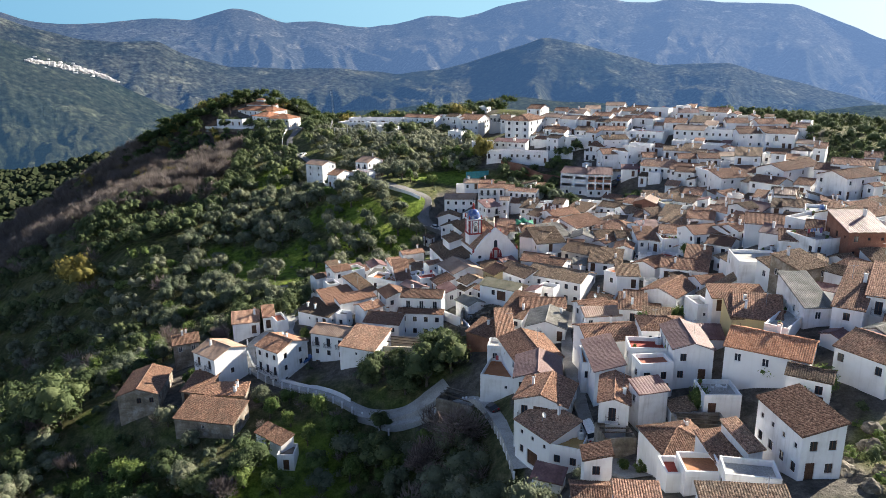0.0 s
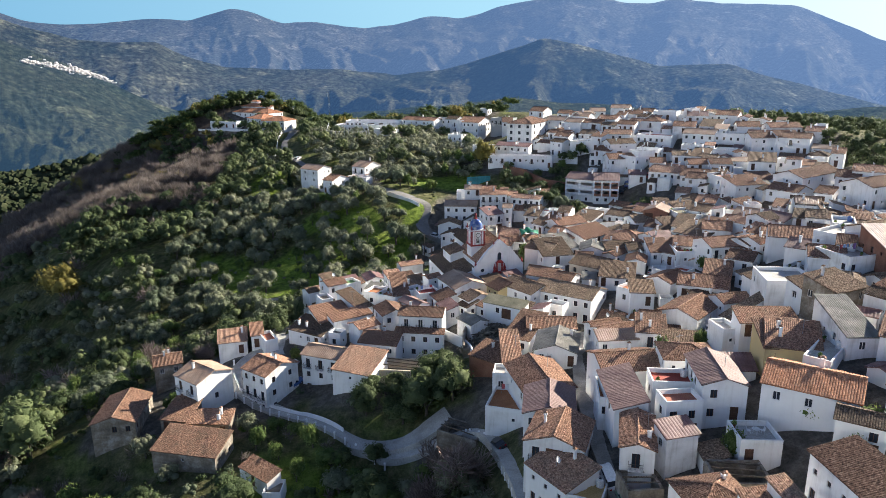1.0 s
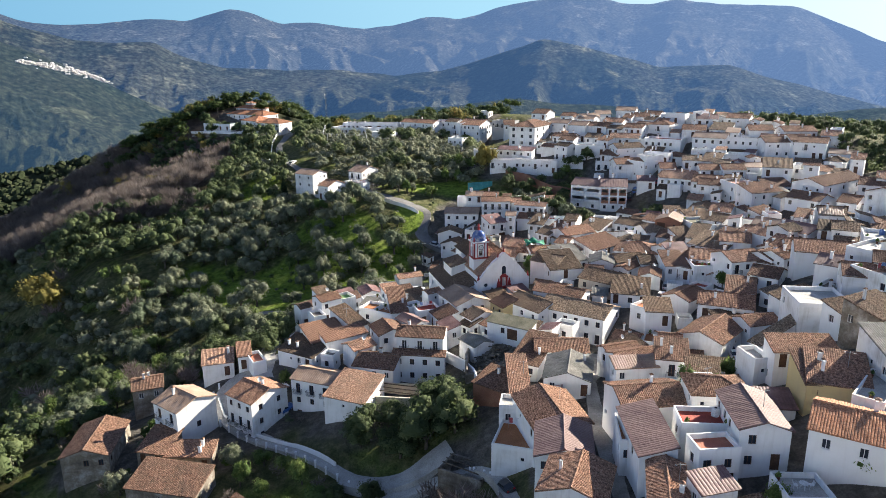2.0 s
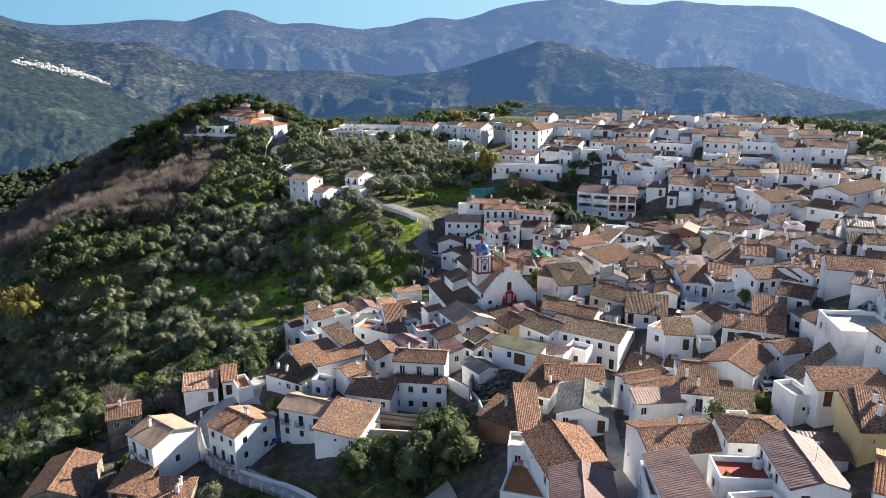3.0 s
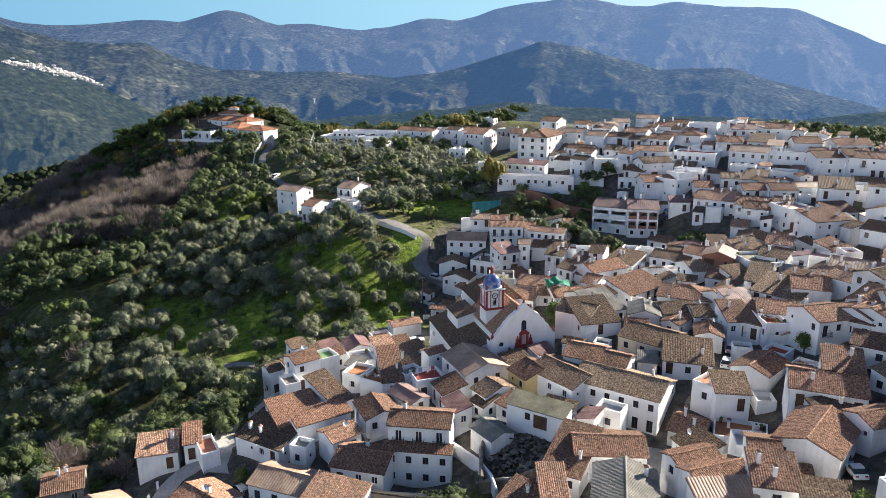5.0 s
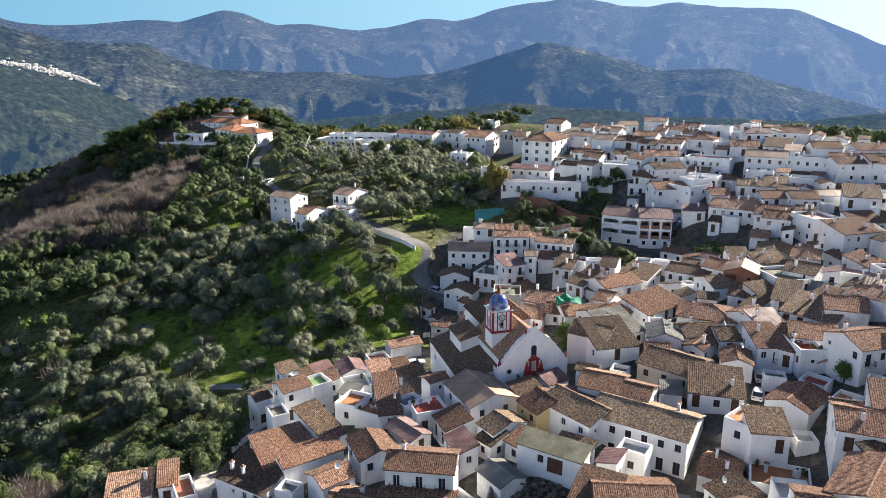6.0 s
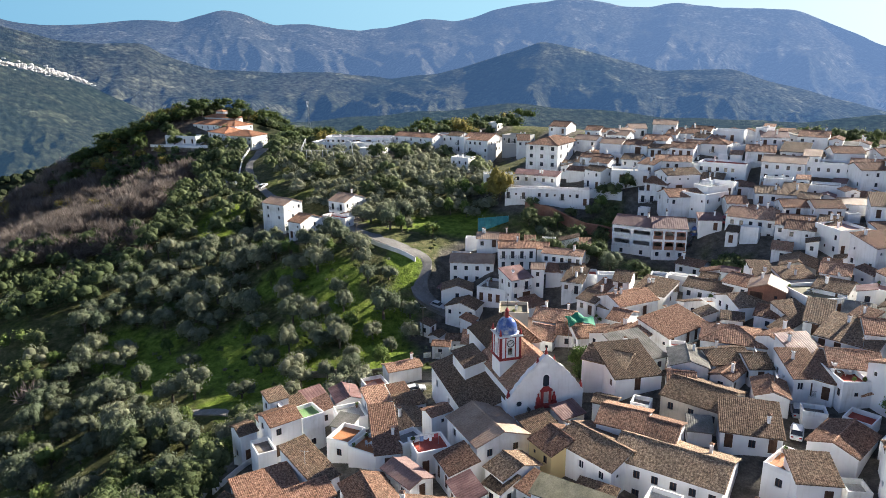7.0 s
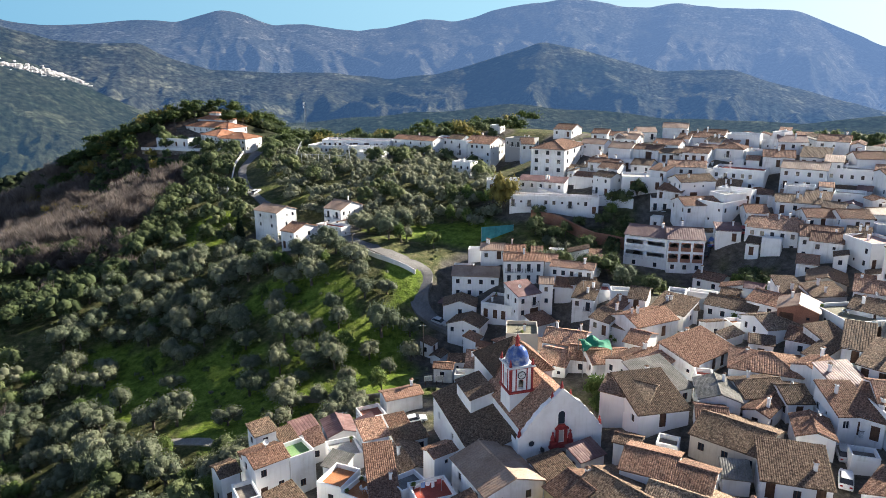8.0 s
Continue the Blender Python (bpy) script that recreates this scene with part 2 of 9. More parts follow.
plot(-5.2, 169.4, 19, 5.3, 4.8, 41.6, 4.0, "fl", "red", "white")
plot(-6.1, 161.8, 39, 4.0, 6.3, 42.6, 2.4, "gy", "pink", "white")
plot(-13.1, 157.7, 23, 6.1, 6.6, 40.2, 4.3, "gy", "tile", "white")
plot(-9.9, 150.4, -9, 10.3, 1.7, 36.8, 6.8, "sb", "tile", "white", rows=("ww", 4), chimneys=0, label="lower front of a tall white house under a narrow tile band")
plot(-9.2, 152.2, -9, 9.4, 6.0, 36.8, 9.9, "gx", "tile", "white", rows=("t", 3), label="tall three-storey whitewashed house with a top terrace and tile roof")
plot(-17.6, 148.4, -16, 8.3, 7.2, 38.6, 3.6, "gx", "tile", "white")
plot(-17.8, 153.1, 38, 5.1, 4.7, 39.9, 3.3, "gx", "tile", "white")
plot(-27.6, 159.9, 31, 8.2, 7.0, 38.7, 3.4, "sb", "tile", "white")
plot(-24.3, 158.4, 32, 9.5, 3.5, 40.1, 2.9, "sb", "tile", "white")
plot(-19.3, 165.0, 43, 4.1, 8.9, 40.9, 2.5, "sb", "old", "white")
plot(-30.1, 164.8, 29, 4.6, 2.4, 38.2, 3.5, "fl", "red", "white")
plot(6.3, 149.7, 33, 4.4, 5.2, 42.7, 2.5, "gy", "grey", "white")
plot(9.2, 155.6, -34, 9.5, 3.2, 44.4, 4.0, "sb", "olive", "white", chimneys=0)
plot(41.4, 136.5, -43, 7.8, 10.8, 49.1, 4.0, "gy", "tile", "white")
plot(34.5, 126.5, -14, 5.1, 5.6, 48.0, 4.8, "sb", "tile", "white", rows=("tw",1))
plot(36.9, 132.7, -17, 3.7, 6.8, 49.7, 2.5, "gx", "tile", "white")
plot(29.0, 134.1, 18, 6.4, 4.0, 45.8, 4.4, "gx", "tile", "white")
plot(29.4, 128.6, 18, 7.5, 4.4, 47.9, 3.4, "gx", "tile", "white")
plot(27.9, 125.7, 4, 7.0, 3.0, 48.2, 3.3, "sb", "metal", "white")
plot(24.7, 109.0, 6, 9.4, 8.0, 47.4, 6.0, "gx", "tile", "white")
plot(23.1, 95.9, -2, 4.5, 11.9, 48.8, 5.4, "sr", "pink", "white")
plot(22.3, 101.5, -8, 2.0, 7.1, 47.4, 5.7, "fl", "orange", "white")
plot(21.8, 87.4, -15, 4.1, 8.7, 48.6, 5.1, "gy", "tile", "white")
plot(21.7, 82.9, 4, 4.4, 4.5, 46.3, 4.2, "ruin", "stone", "stone")
plot(34.4, 95.1, -6, 5.8, 9.7, 51.6, 6.5, "gy", "pink", "white", chimneys=0)
plot(29.1, 93.2, 5, 5.0, 3.6, 50.4, 6.2, "fl", "purple", "white", chimneys=0)
plot(27.4, 87.3, 14, 4.4, 3.0, 51.0, 3.8, "sb", "maroon", "white")
plot(26.1, 72.4, 10, 6.9, 6.6, 50.0, 4.6, "hp", "tile", "white")
plot(30.6, 68.3, 10, 3.5, 4.6, 53.8, 2.4, "sb", "tile", "white")
plot(34.0, 68.2, 16, 1.9, 4.8, 55.1, 2.4, "sb", "tile", "white")
plot(38.0, 65.1, 5, 4.8, 8.8, 55.7, 5.5, "sr", "tile", "white", side=("sw",4))
plot(40.5, 91.8, -34, 10.9, 8.5, 55.6, 4.4, "gx", "orange", "white", rows=("w",3))
plot(46.5, 103.6, -22, 7.1, 7.2, 57.1, 2.7, "sb", "tile", "yellow")
plot(49.0, 98.4, -43, 3.5, 9.7, 57.2, 3.5, "fl", "white", "white")
plot(53.1, 86.6, -62, 7.1, 9.0, 57.7, 4.3, "gx", "tile", "white")
plot(58.8, 98.0, -38, 4.1, 13.9, 58.4, 5.1, "sb", "tile", "white")
plot(63.9, 98.4, -36, 3.7, 10.2, 60.8, 4.2, "sb", "tile", "white")
plot(77.9, 127.9, -3, 7.5, 9.0, 62.3, 4.8, "sb", "maroon", "brick")
plot(60.9, 121.4, -28, 2.4, 4.0, 59.3, 2.9, "fl", "old", "white")
plot(62.0, 114.3, 25, 7.3, 6.0, 61.3, 2.5, "sb", "old", "stone")
plot(55.8, 100.0, -2, 4.3, 10.0, 60.1, 2.4, "sb", "grey", "white")
plot(68.3, 135.0, -24, 6.1, 8.0, 61.1, 2.8, "gx", "tile", "white")
plot(72.5, 129.3, 15, 7.3, 8.0, 62.4, 2.9, "fl", "white", "white")
plot(33.5, 107.8, -6, 7.7, 6.4, 52.0, 4.0, "hp", "tile", "white")
plot(29.3, 99.9, -6, 6.4, 4.5, 52.2, 4.1, "fl", "red", "white")
plot(49.2, 126.2, -62, 2.0, 10.5, 51.6, 4.2, "sb", "old", "white")
plot(45.9, 116.8, 8, 2.9, 4.9, 53.8, 3.2, "fl", "white", "white")
plot(47.7, 114.9, -4, 9.1, 4.2, 53.6, 5.3, "sb", "tile", "white")
plot(46.3, 103.5, -9, 4.4, 7.0, 56.1, 3.4, "sb", "tile", "yellow")
plot(32.0, 176.9, -43, 9.5, 9.0, 44.7, 6.0, "gx", "old", "beige", rows=("wwd",3))
plot(36.9, 166.1, -18, 7.9, 7.1, 48.1, 2.4, "sb", "old", "white")
plot(44.6, 194.7, -24, 10.6, 9.0, 49.8, 2.4, "hp", "tile", "white")
plot(39.9, 197.1, 36, 12.2, 7.0, 49.0, 2.4, "sb", "tile", "white")
plot(35.5, 198.1, 44, 15.3, 5.1, 48.0, 3.0, "gx", "tile", "white")
plot(68.1, 202.3, 7, 7.2, 9.9, 52.7, 4.0, "fl", "olive", "white")
plot(41.6, 182.3, -45, 3.6, 8.5, 48.8, 2.6, "gy", "tile", "white")
plot(45.2, 174.2, -19, 4.7, 6.0, 49.4, 2.4, "gy", "tile", "white")
plot(53.5, 177.2, -44, 4.6, 7.3, 48.2, 5.2, "sb", "tile", "white")
plot(55.6, 183.0, 8, 5.5, 5.9, 51.3, 2.6, "sb", "maroon", "white")
plot(58.0, 197.7, -62, 3.3, 6.5, 49.1, 4.1, "sb", "old", "white")
plot(58.0, 203.4, -36, 4.4, 7.0, 49.9, 3.5, "gx", "tile", "white")
plot(55.9, 188.1, 32, 5.5, 5.0, 51.0, 2.8, "gx", "tile", "white")
plot(43.0, 184.7, 6, 7.1, 7.0, 48.7, 3.1, "gx", "old", "white")
plot(48.1, 182.4, -1, 3.7, 7.0, 49.5, 2.6, "gx", "old", "white")
plot(30.4, 187.2, 22, 7.1, 8.0, 48.4, 2.8, "sb", "grey", "white")
plot(26.2, 181.4, 11, 8.0, 9.0, 48.7, 2.4, "sb", "old", "white")
plot(24.6, 202.7, 8, 7.2, 6.2, 46.2, 3.1, "gx", "tile", "white")
plot(21.0, 207.0, -17, 4.5, 7.0, 45.8, 2.7, "gx", "tile", "white")
plot(36.2, 216.1, 25, 10.1, 8.0, 47.2, 3.5, "gx", "tile", "white")
plot(41.8, 227.3, -44, 7.3, 7.0, 47.1, 3.5, "sb", "old", "white")
plot(30.7, 197.0, 35, 7.5, 7.0, 47.8, 2.6, "gx", "tile", "white")
plot(15.6, 207.9, -29, 5.3, 8.0, 44.9, 2.7, "gx", "tile", "white")
plot(17.8, 215.7, -23, 7.6, 8.0, 45.8, 2.4, "gx", "tile", "white")
plot(76.8, 216.3, -34, 5.6, 8.0, 54.6, 3.1, "gx", "tile", "white")
plot(71.5, 208.8, -46, 6.2, 8.0, 54.6, 2.4, "gx", "old", "white")
plot(56.6, 206.9, 10, 6.8, 8.0, 51.2, 2.4, "gx", "old", "white")
plot(62.9, 195.3, -33, 4.3, 8.0, 52.8, 2.4, "sb", "old", "white")
plot(66.1, 191.7, -62, 3.6, 8.0, 52.3, 3.5, "sb", "tile", "beige")
plot(10.3, 383.0, -34, 12.5, 14.0, 55.8, 11.7, "gx", "tile", "white")
plot(27.3, 380.7, -34, 11.5, 8.0, 60.1, 9.6, "fl", "old", "grey")
plot(32.2, 366.3, -4, 5.0, 11.0, 61.6, 7.0, "gx", "tile", "white")
plot(31.4, 333.6, -31, 12.2, 20.0, 61.6, 9.4, "hp", "tile", "white", rows=('WWW', 3), side=('WWW', 3))
plot(48.1, 385.8, -34, 8.0, 11.0, 69.2, 3.4, "gx", "tile", "white")
plot(50.9, 344.6, -34, 8.7, 8.0, 66.2, 5.2, "gx", "metal", "white")
plot(56.0, 324.4, -34, 7.5, 8.0, 66.7, 5.5, "gx", "metal", "white")
plot(49.4, 309.5, -34, 6.2, 8.0, 63.0, 4.6, "gx", "tile", "white")
plot(53.7, 297.6, -16, 11.5, 9.0, 61.7, 5.1, "fl", "white", "white")
plot(69.7, 320.5, -34, 8.2, 8.0, 68.9, 4.8, "gx", "tile", "white")
plot(63.3, 343.4, -34, 7.5, 8.0, 69.0, 4.2, "gx", "metal", "white")
plot(73.9, 352.0, -4, 6.7, 8.0, 70.1, 4.4, "gx", "metal", "white")
plot(59.8, 366.8, -29, 6.1, 8.0, 68.5, 4.2, "gx", "tile", "white")
plot(46.7, 266.0, -31, 10.8, 10.0, 49.2, 7.6, "gx", "pink", "white", rows=("LLw", 2), chimneys=1)
plot(55.7, 259.2, -12, 8.8, 11.0, 49.3, 7.8, "gx", "pink", "white", rows=("AAw", 3), side=("www", 2), chimneys=1)
plot(1.7, 257.8, -8, 11.6, 8.0, 41.8, 6.7, "gx", "metal", "white", rows=('wwd', 4))
plot(25.6, 247.3, -18, 3.9, 7.0, 42.5, 6.4, "sb", "tile", "white")
plot(28.3, 240.0, -26, 4.9, 7.0, 44.0, 4.7, "sb", "old", "white")
plot(8.2, 246.9, -27, 9.4, 8.0, 40.6, 4.8, "fl", "old", "white")
plot(76.0, 260.6, -34, 11.5, 10.0, 52.7, 7.2, "gx", "tile", "white", rows=("www",5))
plot(83.1, 248.8, -26, 8.8, 10.0, 53.7, 6.6, "gx", "tile", "white", rows=("ww",4))
plot(89.0, 257.4, -9, 7.4, 8.0, 59.0, 3.8, "gx", "tile", "white")
plot(94.9, 252.9, -9, 7.2, 8.0, 60.5, 3.0, "gx", "tile", "white")
plot(91.8, 245.4, -34, 4.7, 8.0, 56.3, 4.9, "gx", "old", "white")
plot(91.6, 235.4, 7, 7.9, 9.0, 55.6, 6.2, "fl", "pink", "white")
plot(89.8, 218.8, 15, 10.7, 7.0, 56.5, 5.4, "sb", "tile", "white")
plot(96.5, 288.0, -34, 11.8, 9.0, 63.4, 7.1, "gx", "metal", "white", rows=('wtw', 4))
plot(107.0, 283.2, -34, 12.7, 9.0, 64.1, 7.0, "fl", "white", "white", rows=("wtw",5))
plot(92.2, 276.6, -29, 7.5, 5.0, 64.5, 2.9, "fl", "white", "white")
plot(80.6, 296.8, -34, 14.2, 9.0, 61.7, 7.7, "fl", "red", "white")
plot(95.2, 296.7, -25, 8.5, 9.0, 68.6, 3.9, "gx", "tile", "white")
plot(105.0, 294.5, -34, 7.7, 8.0, 69.2, 3.5, "sb", "old", "white")
plot(104.1, 306.0, -18, 8.1, 9.0, 71.7, 4.1, "gx", "pink", "white")
plot(115.8, 305.4, -34, 8.6, 9.0, 71.6, 4.5, "gx", "tile", "white")
plot(123.6, 301.1, -34, 3.8, 9.0, 71.8, 3.5, "gy", "tile", "white")
plot(117.4, 286.7, -14, 8.4, 9.0, 69.2, 3.8, "gx", "tile", "white")
plot(116.0, 269.7, -3, 9.0, 9.0, 63.2, 7.2, "gx", "tile", "white")
plot(124.6, 268.6, -3, 8.0, 9.0, 63.5, 7.7, "gx", "tile", "white")
plot(126.9, 278.7, -3, 11.7, 9.0, 70.2, 3.0, "gx", "tile", "white")
plot(104.6, 245.5, -24, 8.5, 8.0, 62.3, 3.1, "sb", "old", "white")
plot(64.6, 273.8, 3, 10.4, 9.0, 56.1, 6.4, "gx", "tile", "white")
plot(73.3, 270.0, 34, 10.9, 8.0, 57.0, 6.8, "fl", "white", "white")
plot(75.4, 308.9, -34, 7.7, 8.0, 68.7, 3.7, "gx", "tile", "white")
plot(85.9, 310.6, -34, 8.7, 8.0, 70.2, 3.3, "hp", "tile", "white")
plot(83.7, 327.4, -34, 7.8, 8.0, 71.7, 3.5, "gx", "tile", "white")
plot(94.5, 321.9, -31, 10.0, 8.0, 72.4, 4.3, "fl", "white", "white")
plot(83.4, 353.6, -23, 8.8, 8.0, 71.6, 4.4, "gx", "metal", "white")
plot(78.1, 266.5, -12, 5.3, 8.0, 57.3, 4.8, "gx", "tile", "white")
plot(86.5, 268.7, -21, 6.1, 8.0, 60.5, 4.0, "gx", "old", "white")
plot(92.2, 266.5, -34, 6.0, 8.0, 62.1, 2.4, "sb", "old", "white")
plot(67.6, 285.8, 10, 10.6, 8.0, 61.5, 5.3, "gx", "old", "white")
plot(67.8, 299.0, -19, 10.7, 8.0, 64.9, 4.5, "gx", "tile", "white")
plot(84.1, 246.1, -32, 6.7, 8.0, 55.6, 4.3, "gx", "tile", "white")
plot(89.1, 329.7, -34, 7.2, 8.0, 72.6, 3.2, "gx", "tile", "white")
plot(79.3, 325.4, -34, 3.7, 8.0, 72.1, 2.8, "gx", "tile", "white")
plot(3.8, 387.4, -34, 6.6, 8.0, 62.6, 6.1, "gx", "old", "white")
plot(-2.6, 392.9, -34, 7.8, 8.0, 63.5, 5.4, "fl", "red", "white")
plot(-19.7, 394.9, -34, 20.6, 8.0, 63.2, 4.9, "gx", "tile", "white")
plot(23.1, 406.0, -34, 4.9, 5.0, 69.7, 3.1, "fl", "white", "white")
plot(115.5, 241.4, -34, 4.4, 3.0, 58.5, 8.1, "gx", "tile", "white")
plot(103.3, 206.5, 34, 21.4, 9.0, 58.2, 7.9, "gx", "tile", "white", rows=("ww",3))
plot(111.9, 205.5, -34, 6.1, 8.0, 61.2, 5.5, "gx", "tile", "white")
plot(107.8, 181.5, 24, 13.6, 9.0, 61.1, 6.8, "gx", "tile", "white")
plot(117.1, 277.6, -34, 11.5, 9.0, 62.7, 7.9, "gx", "tile", "white")
plot(125.2, 268.2, -34, 10.4, 9.0, 63.5, 7.2, "gx", "tile", "white")
plot(137.0, 272.8, -34, 6.0, 8.0, 68.3, 4.1, "gx", "tile", "white")
plot(141.4, 275.3, -34, 4.0, 8.0, 70.1, 4.3, "fl", "white", "white")
plot(127.4, 236.5, -34, 3.7, 8.0, 64.6, 4.4, "gx", "tile", "white")
plot(116.3, 205.3, -34, 10.9, 8.0, 64.4, 3.9, "gx", "tile", "white")
plot(127.6, 207.8, -34, 4.5, 7.0, 67.5, 2.4, "gx", "tile", "white")
plot(94.0, 208.2, -53, 8.9, 8.0, 58.4, 4.6, "gx", "tile", "white")
plot(90.3, 183.8, -19, 5.9, 8.0, 61.0, 2.4, "gx", "old", "white")
plot(85.9, 170.3, -27, 5.1, 7.0, 60.8, 2.4, "gx", "old", "white")
plot(83.0, 154.2, -27, 4.5, 8.0, 62.8, 2.9, "fl", "white", "white")
plot(74.7, 186.4, -62, 6.6, 8.0, 55.1, 3.7, "gx", "tile", "white")
plot(79.2, 182.8, -60, 8.5, 8.0, 57.5, 3.2, "gx", "pink", "white")
plot(67.4, 170.8, -61, 6.9, 8.0, 54.9, 3.0, "gy", "tile", "white")
plot(69.9, 154.3, -22, 11.6, 9.0, 59.1, 3.7, "gx", "tile", "white")
plot(69.2, 145.7, -41, 4.0, 7.0, 60.3, 2.6, "gx", "pink", "white")
plot(82.7, 137.2, 29, 7.9, 7.0, 65.1, 2.4, "gx", "old", "white")
plot(77.7, 137.3, 31, 9.2, 8.0, 62.6, 4.1, "fl", "white", "white")
plot(74.1, 136.6, -31, 3.0, 7.0, 62.9, 2.8, "gx", "tile", "white")
plot(61.4, 154.9, -38, 5.4, 7.0, 55.4, 2.6, "gx", "tile", "white")
plot(55.1, 150.4, -24, 5.3, 6.0, 53.5, 2.4, "sb", "tile", "white")
plot(48.6, 147.0, -23, 9.8, 7.9, 50.4, 4.4, "gx", "tile", "white")
plot(62.6, 165.6, 12, 7.7, 8.0, 53.3, 4.0, "gx", "tile", "white")
plot(69.3, 168.0, -62, 6.1, 9.0, 54.4, 4.4, "gy", "tile", "white")
plot(57.6, 177.1, -18, 7.3, 8.0, 51.9, 3.0, "gx", "tile", "white")
plot(52.0, 176.4, -2, 4.8, 7.0, 48.4, 4.9, "sb", "tile", "white")
plot(57.0, 172.3, -2, 4.1, 7.0, 50.4, 4.2, "fl", "red", "white")
plot(67.3, 184.5, -22, 6.9, 8.0, 54.0, 3.1, "gx", "tile", "white")
plot(73.7, 174.8, -62, 5.0, 8.0, 55.8, 3.4, "gx", "tile", "white")
plot(61.3, 188.5, -49, 9.4, 8.0, 52.9, 2.5, "sb", "old", "white")
plot(57.4, 127.7, -9, 8.3, 9.0, 57.2, 4.5, "fl", "white", "white")
plot(-50.6, 157.9, 15, 6.3, 5.1, 34.6, 3.6, "sb", "tile", "white")
plot(-43.6, 160.0, 17, 2.7, 5.0, 34.6, 4.5, "sb", "tile", "white")
plot(-39.5, 156.7, 29, 2.8, 6.0, 36.4, 2.9, "fl", "purple", "white")
plot(-41.6, 144.5, -37, 7.3, 8.7, 30.7, 7.7, "gx", "tile", "white", rows=("wtw",3), side=("www",2))
plot(-29.7, 147.4, -22, 9.0, 6.4, 32.5, 7.6, "gx", "metal", "white", rows=("twd",3))
plot(-22.1, 139.7, -24, 8.4, 7.9, 36.8, 3.4, "sb", "tile", "white")
plot(-54.8, 142.2, -37, 7.5, 8.5, 30.3, 7.8, "gx", "metal", "white", rows=('td', 2), chimneys=1)
plot(-63.0, 151.7, 22, 5.8, 6.5, 29.2, 6.3, "gx", "tile", "stone")
plot(-67.3, 131.1, 7, 8.1, 12.1, 28.7, 4.4, "gy", "tile", "stone")
plot(-55.0, 133.6, -12, 5.5, 6.4, 30.3, 2.5, "sb", "tile", "stone")
plot(-49.5, 132.1, -2, 8.3, 3.9, 29.8, 2.8, "sb", "tile", "stone")
plot(-53.3, 124.5, -13, 12.8, 6.5, 27.7, 3.9, "sb", "tile", "stone")
plot(-35.9, 119.7, -39, 7.6, 3.0, 28.1, 2.9, "sb", "tile", "white")
plot(-30.5, 113.3, -1, 3.1, 4.0, 26.7, 3.3, "fl", "old", "white")
plot(-35.0, 160.2, -31, 9.5, 6.0, 38.0, 2.7, "sb", "old", "white")
plot(-46.1, 284.6, -34, 5.0, 9.7, 48.6, 5.4, "gx", "tile", "white")
plot(-33.5, 376.7, -23, 10.4, 6.0, 61.8, 3.1, "fl", "white", "white")
plot(-92.3, 367.0, 18, 7.5, 5.0, 51.1, 2.4, "sb", "maroon", "white")
plot(-11.4, 204.1, 23, 6.8, 3.9, 39.3, 2.8, "gx", "tile", "white")
plot(-13.9, 188.9, 24, 4.0, 4.1, 40.7, 2.5, "sb", "tile", "white")
plot(24.8, 67.4, -1, 2.0, 3.5, 52.6, 2.9, "fl", "red", "white", chimneys=0)
plot(26.3, 66.0, -4, 4.2, 4.0, 53.7, 2.9, "fl", "orange", "white", chimneys=0)
plot(29.2, 62.9, -12, 5.5, 3.5, 55.4, 2.9, "fl", "white", "white", chimneys=0)
plot(25.1, 57.7, -6, 8.3, 3.0, 55.5, 2.5, "sb", "old", "white")
plot(14.5, 67.3, -6, 5.2, 3.4, 50.0, 2.4, "gx", "tile", "white")
plot(-136.3, 432.9, -20, 18.4, 8.0, 60.9, 4.2, "fl", "white", "white", rows=("d", 4))
plot(-112.7, 426.7, -44, 15.5, 13.0, 60.6, 6.7, "hp", "orange", "white", rows=("ww", 4))
plot(-101.4, 415.9, -22, 15.0, 12.5, 60.3, 6.2, "hp", "orange", "white", rows=("ww", 5))
plot(-127.6, 450.4, -32, 30.7, 12.0, 66.1, 3.1, "hp", "orange", "white", rows=("w", 7))
plot(-123.6, 457.3, -32, 19.7, 8.0, 69.3, 2.9, "hp", "orange", "white")
plot(-118.0, 459.6, -30, 4.9, 3.4, 72.8, 2.2, "hp", "orange", "white")
plot(-56.5, 394.3, -21, 20.4, 14.0, 60.7, 5.1, "fl", "white", "white")
plot(-37.0, 383.2, 18, 17.0, 14.0, 61.1, 5.1, "fl", "white", "white")
plot(-51.0, 398.9, -12, 30.6, 8.0, 63.7, 3.8, "fl", "pink", "white")
plot(-37.0, 305.9, -34, 6.9, 10.7, 49.3, 6.8, "gx", "metal", "white", rows=("tw",2))
plot(-37.0, 290.7, -34, 9.5, 4.0, 51.6, 2.9, "fl", "red", "white")
plot(-59.6, 309.3, -34, 9.9, 8.5, 44.4, 10.5, "gx", "metal", "white", rows=("ww",2))
plot(4.3, 344.5, -37, 7.9, 5.0, 59.7, 5.5, "fl", "white", "white")
plot(14.6, 312.9, -2, 10.5, 4.0, 59.1, 4.4, "fl", "white", "white")
plot(24.3, 309.7, -28, 14.8, 4.0, 61.2, 2.7, "sb", "maroon", "white", rows=("w",5))
plot(20.2, 297.6, -14, 26.2, 4.0, 56.6, 4.9, "fl", "pink", "white")
plot(6.2, 386.5, -50, 7.4, 6.0, 59.9, 8.6, "fl", "white", "white")
plot(47.0, 305.8, -50, 6.5, 6.0, 59.6, 6.2, "gx", "old", "white")
plot(61.7, 324.3, -50, 5.3, 6.0, 67.3, 4.7, "gx", "tile", "white")
